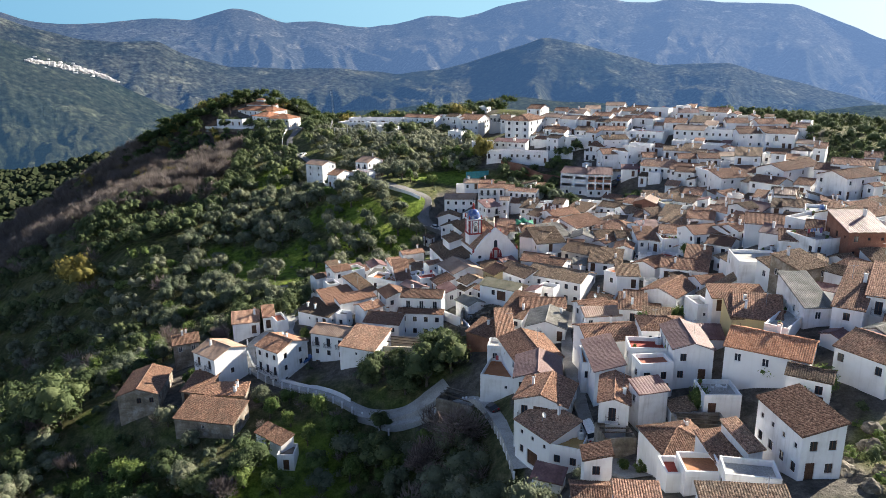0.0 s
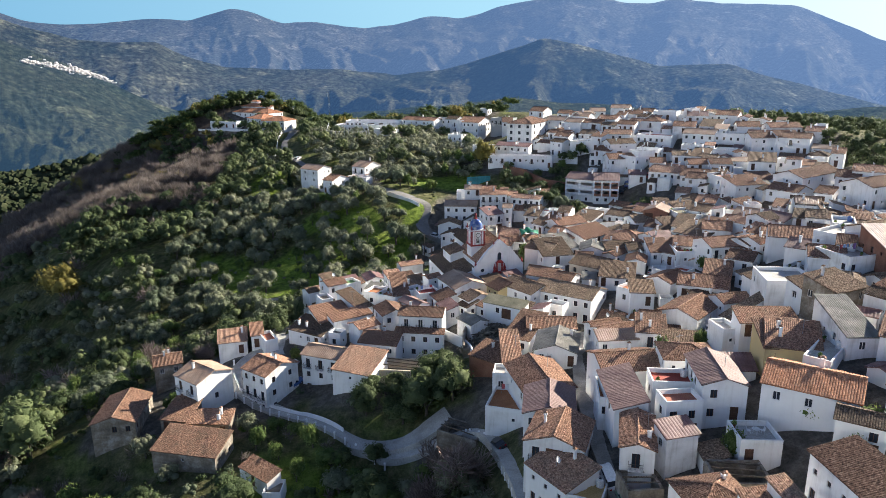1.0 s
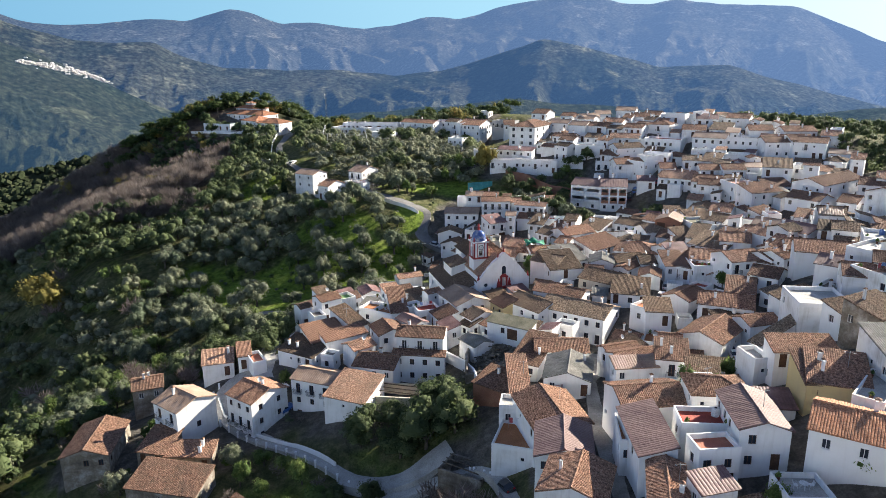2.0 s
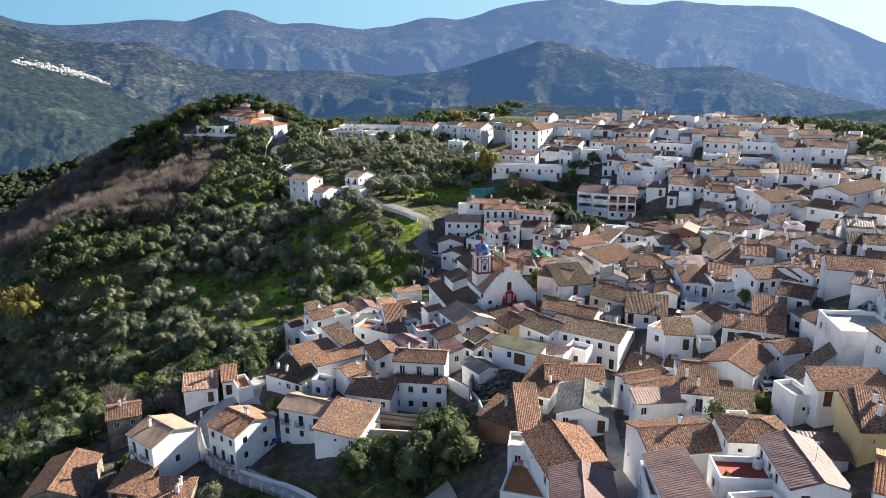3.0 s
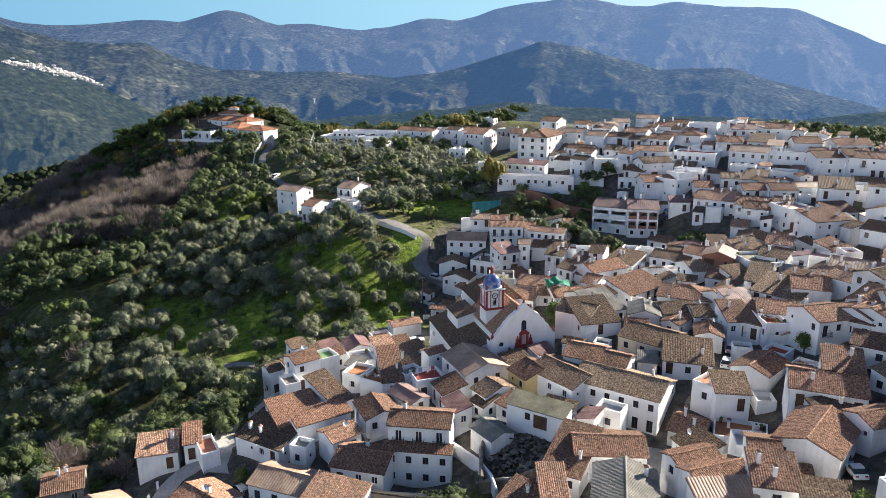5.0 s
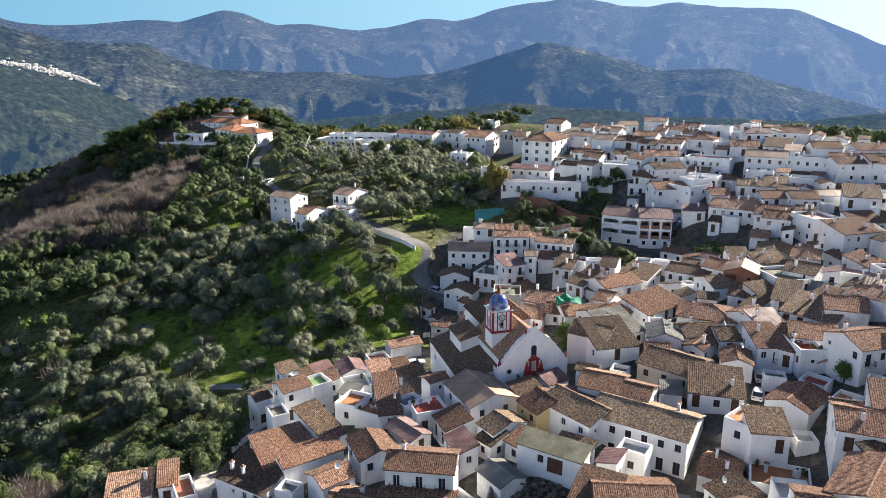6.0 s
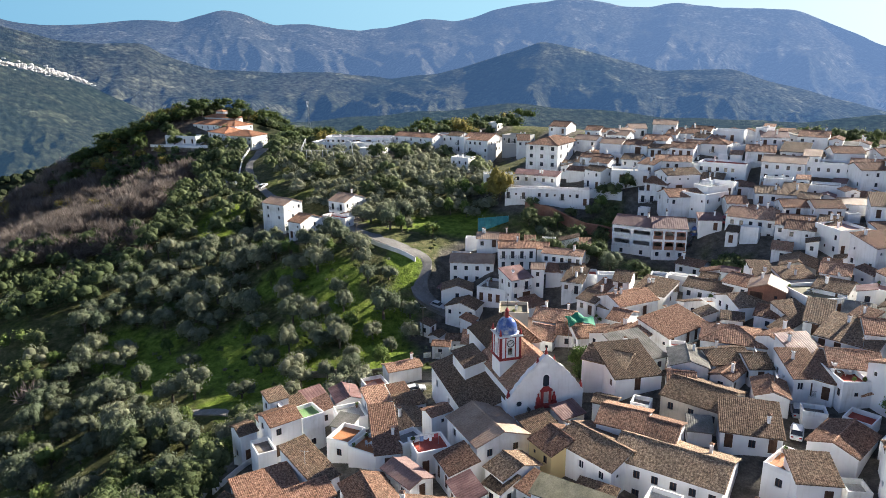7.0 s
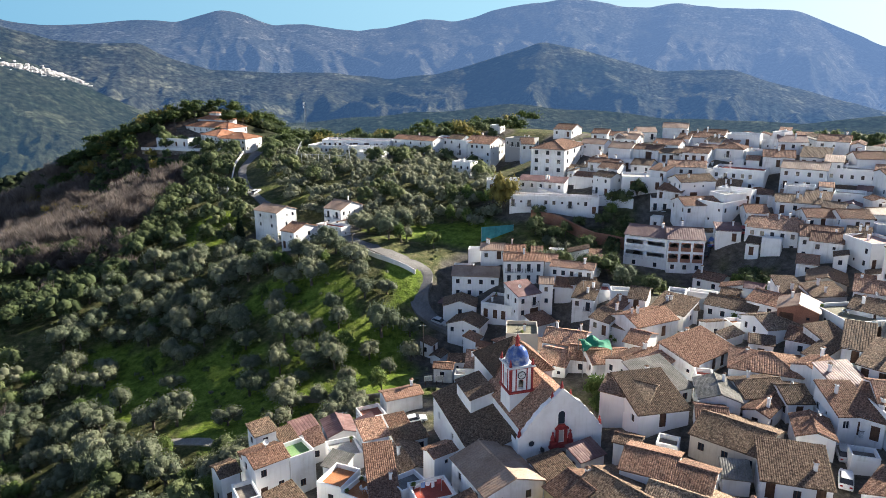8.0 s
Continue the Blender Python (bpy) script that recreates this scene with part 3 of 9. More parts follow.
plot(64.1, 356.5, -23, 6.3, 7.0, 70.4, 2.4, "gx", "tile", "white")
plot(68.6, 317.1, -34, 8.1, 6.0, 68.2, 2.8, "gx", "old", "white")
plot(62.6, 299.5, -50, 5.4, 5.0, 64.7, 3.8, "sb", "tile", "white")
plot(60.2, 289.1, -15, 7.9, 7.0, 55.5, 6.2, "fl", "pink", "white", rows=('tw', 3))
plot(62.4, 290.8, -48, 7.5, 8.0, 61.2, 2.7, "gx", "tile", "white")
plot(87.1, 321.4, -50, 4.8, 7.0, 71.1, 3.3, "gx", "old", "white")
plot(70.1, 314.3, -15, 6.9, 6.0, 68.4, 3.1, "gx", "old", "white")
plot(77.7, 285.2, -44, 9.4, 4.0, 61.8, 3.7, "fl", "white", "white")
plot(104.5, 311.6, -50, 3.6, 6.0, 73.3, 5.1, "fl", "white", "white")
plot(109.3, 300.3, -3, 7.5, 3.0, 72.2, 2.4, "fl", "white", "white")
plot(108.7, 287.6, -32, 4.6, 5.0, 69.8, 2.4, "sb", "metal", "white")
plot(80.8, 265.2, -50, 8.1, 6.0, 57.3, 3.4, "gx", "tile", "white")
plot(76.0, 261.9, -36, 3.3, 4.0, 57.9, 2.4, "sb", "tile", "white")
plot(59.3, 250.4, -43, 6.7, 6.0, 42.9, 7.0, "gx", "tile", "white")
plot(51.9, 234.4, -31, 6.1, 2.5, 48.4, 3.5, "fl", "white", "white")
plot(52.5, 225.7, -39, 9.7, 7.0, 45.6, 6.4, "gx", "old", "white", rows=('wtw', 4))
plot(59.9, 223.2, -50, 6.1, 8.0, 50.4, 3.3, "gx", "tile", "white")
plot(68.1, 224.4, -6, 4.6, 8.0, 51.2, 2.4, "sb", "old", "white")
plot(76.6, 232.2, -29, 7.6, 9.0, 51.5, 3.1, "gy", "old", "beige")
plot(73.1, 222.6, 7, 7.4, 5.0, 51.8, 2.4, "sb", "old", "white")
plot(59.8, 210.8, -30, 6.8, 7.0, 53.3, 3.1, "gy", "metal", "brick")
plot(62.6, 199.2, 17, 5.5, 5.0, 52.0, 2.4, "sb", "old", "white")
plot(47.4, 226.6, -16, 4.0, 6.0, 46.9, 3.8, "gx", "old", "white")
plot(44.2, 225.2, -28, 3.0, 5.0, 47.8, 2.7, "fl", "orange", "brick")
plot(46.5, 231.3, -25, 3.7, 5.0, 50.0, 2.4, "fl", "white", "white")
plot(9.2, 263.1, -7, 6.0, 6.0, 51.2, 2.4, "gx", "metal", "white")
plot(15.2, 262.0, -8, 5.1, 6.0, 51.1, 2.4, "gx", "tile", "white")
plot(14.4, 254.7, -2, 9.6, 6.0, 47.9, 5.2, "gx", "tile", "white", rows=('tt', 4))
plot(24.5, 256.2, -11, 3.0, 6.0, 48.5, 3.9, "gx", "tile", "white")
plot(25.3, 252.1, -23, 10.2, 5.0, 49.2, 3.3, "gx", "tile", "white", rows=('w', 5))
plot(16.3, 240.9, 26, 6.0, 6.0, 42.5, 6.1, "sb", "maroon", "white")
plot(21.5, 244.5, -10, 3.1, 5.0, 45.1, 5.4, "gx", "metal", "white")
plot(29.2, 246.5, -2, 6.1, 5.0, 47.2, 2.4, "gx", "old", "white")
plot(33.9, 241.4, -8, 3.4, 5.0, 47.2, 2.7, "fl", "red", "white")
plot(36.1, 236.5, -10, 5.2, 3.0, 49.0, 2.4, "fl", "white", "white")
plot(28.9, 224.9, -50, 4.7, 8.0, 45.7, 3.9, "gx", "old", "white")
plot(32.3, 222.6, -50, 4.4, 7.0, 42.6, 6.2, "gx", "old", "white")
plot(33.7, 230.5, -50, 3.6, 8.0, 46.5, 3.6, "gx", "tile", "white")
plot(39.7, 227.8, -50, 2.8, 6.0, 46.2, 3.7, "fl", "pink", "white")
plot(32.0, 210.7, -38, 3.6, 7.0, 47.4, 2.8, "gx", "tile", "white")
plot(37.8, 229.4, -25, 3.6, 8.0, 49.7, 2.4, "gx", "old", "white")
plot(11.0, 217.9, -7, 6.2, 7.0, 46.7, 2.4, "fl", "olive", "beige")
plot(22.2, 188.1, -34, 7.4, 7.0, 46.5, 5.2, "gx", "old", "white")
plot(36.0, 184.5, -14, 5.8, 7.0, 48.6, 3.4, "gy", "grey", "white")
plot(34.0, 179.7, -15, 4.1, 5.0, 48.9, 2.4, "gx", "tile", "white")
plot(51.0, 138.9, 11, 7.4, 6.0, 50.1, 2.4, "sb", "old", "white")
plot(40.8, 153.0, -9, 5.0, 5.0, 47.9, 3.1, "sb", "old", "white")
plot(38.9, 157.8, -50, 4.1, 6.0, 46.3, 4.6, "fl", "orange", "white")
plot(46.7, 162.1, -48, 6.2, 8.0, 46.9, 4.4, "gy", "tile", "white")
plot(60.0, 172.2, -8, 5.6, 7.0, 49.5, 2.9, "gy", "tile", "white")
plot(65.6, 169.2, -40, 7.2, 7.0, 51.7, 5.3, "gx", "tile", "white", rows=('ww', 3))
plot(74.1, 165.7, -18, 5.8, 8.0, 53.1, 7.0, "gx", "tile", "white", rows=('gt', 2))
plot(74.6, 155.7, -27, 5.8, 9.0, 59.2, 2.8, "gx", "old", "white")
plot(70.3, 145.5, -28, 3.4, 7.0, 59.9, 2.7, "gy", "pink", "white")
plot(66.7, 140.4, -50, 4.7, 7.0, 52.2, 8.2, "fl", "old", "white", rows=('ww', 1))
plot(70.5, 135.3, -17, 7.8, 3.0, 60.2, 2.4, "fl", "white", "white")
plot(60.7, 121.2, 18, 3.9, 4.0, 58.1, 3.9, "sb", "old", "white")
plot(53.8, 135.8, 14, 6.3, 5.0, 50.7, 3.8, "gx", "tile", "white")
plot(73.7, 188.7, -47, 6.4, 6.0, 53.3, 5.1, "gx", "tile", "white")
plot(77.4, 190.5, -41, 6.7, 7.0, 55.4, 4.3, "gx", "metal", "white")
plot(66.7, 189.8, -40, 5.4, 6.0, 51.5, 4.0, "fl", "olive", "brick")
plot(71.8, 174.4, -50, 5.2, 8.0, 54.1, 4.2, "gy", "tile", "white")
plot(79.5, 176.0, 26, 4.9, 6.0, 58.8, 2.4, "gx", "old", "white")
plot(95.5, 209.6, -44, 6.2, 8.0, 57.8, 3.7, "gx", "tile", "white")
plot(90.4, 184.0, -22, 4.9, 6.0, 60.3, 3.3, "gx", "metal", "white")
plot(84.7, 173.8, -30, 4.9, 5.0, 59.9, 2.4, "sb", "old", "white")
plot(83.4, 194.9, -3, 3.4, 4.0, 58.8, 2.4, "fl", "red", "white")
plot(85.8, 186.9, -36, 2.9, 5.0, 59.8, 2.4, "sb", "tile", "white")
plot(56.8, 174.5, -19, 3.9, 5.0, 50.7, 2.4, "fl", "red", "white")
plot(65.2, 220.8, -40, 10.2, 8.0, 47.4, 5.3, "gx", "old", "white")
plot(101.7, 196.8, -47, 4.5, 8.0, 60.5, 3.4, "gx", "tile", "white")
plot(47.9, 318.2, -35, 9.6, 6.0, 65.0, 3.2, "gx", "tile", "white")
plot(45.7, 349.2, -43, 5.8, 6.0, 68.8, 2.4, "fl", "white", "white")
plot(66.3, 342.7, 24, 8.7, 6.0, 71.6, 2.4, "gx", "metal", "white")
plot(63.7, 322.6, -50, 9.6, 7.0, 68.2, 3.9, "gx", "tile", "white")
plot(94.4, 306.0, 17, 8.6, 6.0, 70.5, 2.4, "fl", "white", "white")
plot(81.5, 313.9, -50, 5.8, 6.0, 70.4, 2.7, "gx", "tile", "white")
plot(75.4, 274.6, 18, 7.3, 6.0, 62.9, 2.4, "fl", "white", "white")
plot(95.1, 262.3, -37, 4.9, 6.0, 61.9, 2.4, "gx", "old", "white")
plot(80.9, 296.2, 50, 13.0, 6.0, 66.5, 2.4, "fl", "white", "white")
plot(102.0, 169.5, 64, 7.3, 6.2, 60.0, 2.6, "sb", "tile", "white")
plot(127.8, 210.3, 55, 8.2, 6.3, 61.6, 5.0, "gx", "metal", "white")
plot(99.0, 227.8, -78, 7.4, 6.4, 54.7, 5.0, "gx", "tile", "white")
plot(65.5, 308.4, 58, 7.8, 6.1, 65.1, 3.2, "gy", "old", "white")
plot(117.1, 251.5, -35, 8.0, 6.2, 60.2, 5.0, "fl", "white", "white")
plot(115.3, 227.9, 52, 7.6, 6.6, 56.0, 3.2, "sb", "old", "white")
plot(72.8, 113.4, 22, 8.0, 6.2, 59.8, 3.2, "gy", "tile", "white")
plot(13.4, 230.9, 34, 8.0, 5.8, 35.3, 5.0, "hp", "tile", "white")
plot(134.0, 296.4, 55, 7.5, 5.9, 71.3, 2.9, "gx", "tile", "white")
plot(122.6, 261.3, -33, 8.1, 6.5, 61.2, 3.2, "gx", "old", "white")
plot(17.4, 225.5, -22, 7.6, 6.3, 37.6, 5.0, "gx", "metal", "white")
plot(81.7, 193.2, 42, 8.0, 6.0, 54.2, 2.6, "gx", "old", "white")
plot(84.7, 283.8, -26, 7.4, 6.6, 59.0, 5.0, "hp", "tile", "white")
plot(100.4, 189.1, 22, 7.6, 5.9, 58.2, 2.5, "fl", "grey", "white")
plot(113.3, 316.5, 57, 8.0, 6.2, 72.1, 4.1, "gx", "old", "white")
plot(102.9, 254.6, -7, 7.5, 6.0, 61.4, 2.6, "gx", "metal", "white")
plot(38.7, 148.0, -24, 7.4, 6.2, 41.9, 5.0, "fl", "orange", "white")
plot(90.8, 141.6, 26, 8.1, 6.5, 62.3, 4.6, "sb", "tile", "white")
plot(121.0, 315.5, -32, 7.4, 6.2, 71.8, 3.2, "gx", "old", "white")
plot(89.2, 207.2, 33, 7.9, 6.0, 54.9, 2.5, "sb", "tile", "white")
plot(117.1, 227.9, -35, 8.0, 6.2, 56.2, 5.0, "hp", "metal", "white")
plot(-0.7, 249.5, -6, 7.9, 6.1, 40.3, 3.2, "gy", "old", "white")
plot(126.9, 198.9, -38, 7.5, 5.9, 64.6, 4.1, "gx", "old", "white")
plot(102.4, 270.4, -32, 7.3, 6.5, 61.5, 5.0, "fl", "white", "white")
plot(81.1, 207.4, -47, 8.0, 5.9, 54.1, 3.3, "fl", "pink", "white")
plot(94.6, 120.8, 88, 8.0, 6.0, 59.7, 5.0, "hp", "tile", "white")
plot(93.0, 130.2, 26, 8.0, 5.8, 62.1, 3.7, "sb", "old", "white")
plot(101.6, 234.2, 4, 8.0, 6.3, 55.9, 5.0, "sb", "tile", "white")
plot(132.3, 247.0, 54, 7.4, 6.4, 61.5, 5.0, "hp", "old", "white")
plot(43.1, 315.7, -33, 8.1, 5.8, 59.1, 5.0, "gx", "tile", "white")
plot(45.0, 324.4, -33, 7.5, 5.7, 60.8, 5.0, "hp", "old", "white")
plot(21.8, 232.1, -24, 7.6, 5.9, 36.9, 5.0, "hp", "old", "white")
plot(71.7, 87.4, 54, 7.4, 6.0, 55.6, 5.0, "gy", "tile", "white")
plot(88.2, 203.0, -54, 8.0, 6.4, 54.5, 3.2, "sb", "old", "white")
plot(132.9, 259.2, -38, 7.9, 6.0, 62.8, 5.0, "gx", "metal", "white")
plot(111.1, 257.2, -25, 7.6, 6.4, 60.7, 3.2, "gx", "tile", "white")
plot(83.1, 163.9, -29, 7.7, 5.9, 57.9, 2.5, "sb", "old", "white")
plot(125.6, 222.0, -33, 7.7, 6.1, 58.6, 5.0, "gx", "metal", "white")
plot(100.0, 328.2, -27, 7.3, 6.3, 72.7, 2.7, "hp", "tile", "white")
plot(121.6, 186.5, 26, 7.4, 6.3, 61.2, 5.0, "gy", "tile", "white")
plot(3.8, 226.0, -5, 7.4, 6.0, 34.6, 5.0, "hp", "tile", "white")
plot(-11.5, 187.7, -68, 7.5, 6.1, 39.5, 2.5, "gx", "old", "white")
plot(0.2, 242.7, -24, 7.8, 5.8, 36.7, 5.0, "gy", "old", "white")
plot(90.3, 159.7, -26, 6.7, 5.2, 59.6, 3.9, "gx", "old", "white")
plot(130.3, 289.6, -3, 6.5, 5.3, 70.6, 2.9, "fl", "white", "white")
plot(50.7, 329.3, -31, 6.1, 5.6, 62.9, 5.0, "gy", "tile", "white")
plot(3.1, 216.7, -9, 6.1, 5.4, 37.6, 5.0, "hp", "tile", "white")
plot(72.7, 107.9, -38, 6.3, 5.1, 56.9, 5.0, "sb", "old", "white")
plot(111.4, 263.2, -2, 6.3, 5.5, 61.0, 3.2, "hp", "tile", "white")
plot(37.9, 149.7, 55, 6.6, 5.1, 41.9, 3.2, "gy", "tile", "white")
plot(79.2, 120.3, 0, 6.6, 5.7, 60.4, 2.5, "sb", "old", "white")
plot(79.2, 290.2, -30, 6.4, 5.4, 59.8, 5.0, "sb", "old", "white")
plot(92.0, 136.1, 27, 5.5, 4.6, 62.6, 4.2, "fl", "white", "white")
plot(71.8, 198.7, -31, 5.1, 4.4, 52.7, 2.6, "sb", "grey", "white")
plot(32.2, 146.5, -72, 5.4, 4.4, 42.2, 5.0, "sb", "old", "white")
plot(96.6, 173.8, 67, 5.3, 4.8, 59.9, 2.6, "sb", "old", "white")
plot(-2.6, 168.6, -69, 5.3, 4.4, 41.8, 3.9, "sb", "tile", "white")
plot(66.3, 114.3, -63, 5.1, 4.7, 59.5, 4.4, "gx", "old", "white")
plot(-20.5, 191.5, -69, 5.5, 4.8, 36.6, 5.0, "fl", "white", "white")
plot(11.9, 171.5, 29, 5.0, 4.5, 41.8, 4.9, "sb", "old", "white")
plot(102.0, 182.2, 72, 5.7, 4.4, 58.6, 3.2, "sb", "old", "white")
plot(-13.3, 140.2, -8, 9.2, 6.0, 36.7, 3.0, "ruin", "stone", "beige")
plot(115.0, 198.0, -37, 5.1, 4.3, 60.6, 5.0, "sb", "tile", "white")
plot(31.0, 80.2, -3, 6.5, 5.0, 50.2, 3.0, "ruin", "stone", "stone")
plot(-1.1, 117.9, -29, 7.5, 5.0, 34.8, 3.9, "ruin", "stone", "stone")
plot(105.7, 277.2, -37, 5.2, 4.6, 62.2, 3.2, "sb", "old", "white")
plot(20.2, 237.0, 34, 5.4, 4.3, 38.0, 5.0, "sb", "tile", "white")
plot(93.6, 167.6, -24, 5.2, 4.9, 59.9, 2.6, "sb", "tile", "white")
plot(119.8, 242.7, -34, 5.1, 4.8, 59.4, 5.0, "sb", "tile", "white")
plot(71.8, 102.3, -37, 5.2, 4.7, 56.2, 5.0, "gx", "old", "white")
plot(41.3, 104.3, -7, 4.3, 3.8, 52.6, 3.2, "sb", "maroon", "white")
plot(56.0, 276.4, -34, 4.5, 4.0, 49.7, 5.0, "sb", "maroon", "white")
plot(128.8, 242.9, 60, 4.6, 3.7, 61.4, 5.0, "fl", "pink", "white")
plot(105.4, 262.9, 57, 4.1, 4.0, 61.6, 2.6, "gx", "maroon", "white")
plot(64.8, 88.1, -58, 4.3, 3.9, 56.3, 5.0, "fl", "grey", "white")
plot(110.8, 260.8, 84, 4.3, 3.8, 61.1, 5.0, "gx", "tile", "white")
plot(102.0, 228.4, 15, 4.7, 3.8, 54.9, 5.0, "sb", "grey", "white")
plot(91.0, 153.2, -23, 4.4, 4.1, 61.3, 3.1, "fl", "grey", "white")
plot(43.0, 140.2, 77, 4.5, 4.1, 44.2, 5.0, "fl", "white", "white")
plot(62.1, 140.1, 30, 4.5, 3.9, 53.7, 3.2, "sb", "old", "white")
plot(96.5, 234.6, -84, 4.1, 3.8, 54.8, 4.9, "sb", "grey", "white")
plot(118.1, 310.0, 60, 4.3, 3.9, 71.8, 3.8, "sb", "grey", "white")
plot(132.1, 203.5, -34, 4.4, 3.7, 66.3, 2.6, "sb", "maroon", "white")
plot(91.3, 317.3, -33, 4.6, 3.8, 70.7, 3.2, "sb", "tile", "white")
plot(122.9, 233.2, 58, 3.3, 3.4, 58.7, 5.0, "sb", "maroon", "white")
plot(62.0, 89.6, 31, 3.3, 3.0, 57.7, 4.5, "gx", "grey", "white")
plot(109.7, 224.7, 33, 3.2, 2.9, 55.7, 5.0, "sb", "tile", "white")
plot(82.4, 224.9, -32, 3.4, 3.2, 54.5, 2.8, "gx", "tile", "white")
plot(123.4, 195.8, 60, 3.4, 3.0, 62.6, 3.2, "sb", "old", "white")
plot(123.5, 238.6, -36, 3.2, 3.2, 59.6, 5.0, "sb", "old", "white")
plot(119.7, 320.1, -35, 3.4, 3.0, 71.8, 3.9, "sb", "old", "white")
plot(125.8, 296.6, -37, 3.6, 3.3, 71.1, 3.0, "sb", "grey", "white")
plot(9.3, 231.5, 84, 3.5, 3.1, 34.7, 5.0, "sb", "tile", "white")
plot(110.7, 324.3, 56, 3.3, 3.1, 72.6, 3.2, "sb", "tile", "white")
plot(68.3, 125.8, -30, 3.6, 3.0, 59.8, 2.5, "sb", "old", "white")
plot(72.1, 97.1, -36, 3.3, 3.1, 56.0, 5.0, "gx", "tile", "white")
plot(100.5, 179.0, 75, 3.4, 3.2, 59.3, 4.4, "sb", "old", "white")
plot(113.7, 312.9, 73, 3.2, 3.3, 71.9, 2.8, "fl", "white", "white")
plot(64.2, 93.8, -36, 3.1, 3.3, 57.4, 5.0, "gx", "old", "white")
plot(96.5, 219.9, -76, 3.1, 3.2, 55.8, 5.0, "sb", "old", "white")
plot(50.7, 214.5, -81, 3.4, 3.3, 47.8, 2.5, "sb", "old", "white")
plot(-19.6, 183.2, -25, 3.3, 3.1, 37.5, 5.0, "sb", "grey", "white")
plot(6.3, 235.5, 61, 3.4, 3.1, 35.0, 5.0, "sb", "tile", "white")
plot(108.6, 227.6, 30, 3.4, 3.0, 55.6, 5.0, "sb", "maroon", "white")
plot(21.8, 177.9, -27, 3.5, 3.1, 45.8, 3.2, "gx", "old", "white")
plot(137.5, 297.3, -36, 3.3, 3.1, 71.1, 3.3, "sb", "old", "white")
plot(138.2, 291.5, -3, 3.2, 3.3, 71.1, 2.6, "fl", "white", "white")
plot(92.5, 301.6, -27, 3.6, 3.4, 68.1, 2.8, "sb", "tile", "white")
plot(117.1, 245.5, -33, 3.1, 3.2, 59.6, 5.0, "sb", "grey", "white")
plot(33.5, 168.8, -14, 3.2, 3.1, 46.6, 2.5, "sb", "grey", "white")
plot(70.1, 120.6, 61, 3.2, 3.2, 60.8, 2.6, "gx", "old", "white")
plot(106.9, 174.3, 23, 3.6, 3.0, 60.3, 2.7, "fl", "old", "white")
plot(121.2, 264.3, 87, 3.1, 3.1, 61.3, 3.2, "sb", "tile", "white")
plot(61.7, 109.7, -41, 3.5, 3.3, 59.2, 3.2, "gx", "maroon", "white")
plot(43.1, 214.7, -38, 4.4, 3.0, 47.0, 2.6, "fl", "grey", "white")
plot(65.4, 82.3, -58, 3.0, 2.6, 57.4, 2.6, "sb", "old", "white")
plot(104.1, 154.2, -23, 4.4, 4.7, 60.6, 5.0, "gx", "old", "white")
plot(-3.1, 224.9, -9, 3.9, 3.2, 36.1, 2.6, "gx", "tile", "white")
plot(79.7, 242.7, -29, 4.4, 4.3, 53.1, 2.4, "sb", "tile", "white")
plot(2.2, 266.7, -8, 5.3, 4.7, 44.3, 3.6, "fl", "orange", "white")
plot(27.2, 265.8, -11, 3.8, 4.2, 48.7, 3.6, "fl", "white", "white")
plot(102.6, 163.0, -24, 5.0, 3.7, 59.8, 3.0, "fl", "orange", "white")
plot(43.6, 77.4, 5, 3.6, 2.8, 53.2, 3.6, "sr", "old", "white")
plot(81.9, 99.1, -37, 3.6, 3.5, 56.4, 2.4, "fl", "white", "white")
plot(114.3, 327.1, 56, 3.9, 2.9, 72.2, 2.6, "gx", "maroon", "white")
plot(-15.1, 199.2, 24, 4.2, 4.3, 38.7, 2.6, "fl", "purple", "white")
plot(67.0, 77.8, -58, 4.9, 3.9, 57.0, 3.0, "fl", "purple", "white")
plot(104.3, 143.0, 27, 5.6, 3.5, 62.3, 5.0, "gx", "old", "white")
plot(82.5, 109.0, -38, 4.7, 3.4, 57.5, 2.4, "sb", "old", "white")
plot(63.7, 232.9, -31, 3.7, 3.9, 48.0, 5.0, "gx", "maroon", "white")
plot(37.1, 262.1, -11, 2.8, 4.1, 48.1, 3.6, "sb", "tile", "white")
plot(80.1, 91.0, -36, 5.7, 3.1, 55.5, 3.0, "sb", "old", "white")
plot(76.4, 86.8, 54, 4.1, 2.9, 55.5, 2.4, "fl", "white", "white")
plot(28.1, 117.9, 6, 5.6, 3.7, 46.8, 2.6, "fl", "orange", "white")
plot(-29.5, 174.5, 29, 2.9, 4.6, 39.0, 3.6, "fl", "old", "white")
plot(99.2, 138.5, 26, 3.6, 2.8, 62.6, 3.6, "fl", "white", "white")
plot(22.6, 153.7, -34, 4.0, 3.3, 43.6, 5.0, "fl", "white", "white")
plot(73.6, 83.0, -58, 2.8, 4.4, 56.2, 3.0, "sr", "old", "white")
plot(0.1, 229.4, -5, 3.5, 4.3, 35.1, 3.0, "gx", "old", "white")
plot(16.6, 272.0, -7, 4.2, 2.8, 47.6, 3.6, "fl", "old", "white")
plot(8.2, 210.4, -9, 4.2, 4.5, 42.9, 2.4, "fl", "purple", "white")
plot(114.5, 180.3, 23, 3.7, 3.0, 61.0, 5.0, "gx", "tile", "white")
plot(83.4, 113.1, -38, 2.7, 2.8, 59.5, 3.0, "sb", "old", "white")
plot(51.9, 203.8, -24, 3.9, 2.6, 49.0, 3.6, "sb", "old", "white")
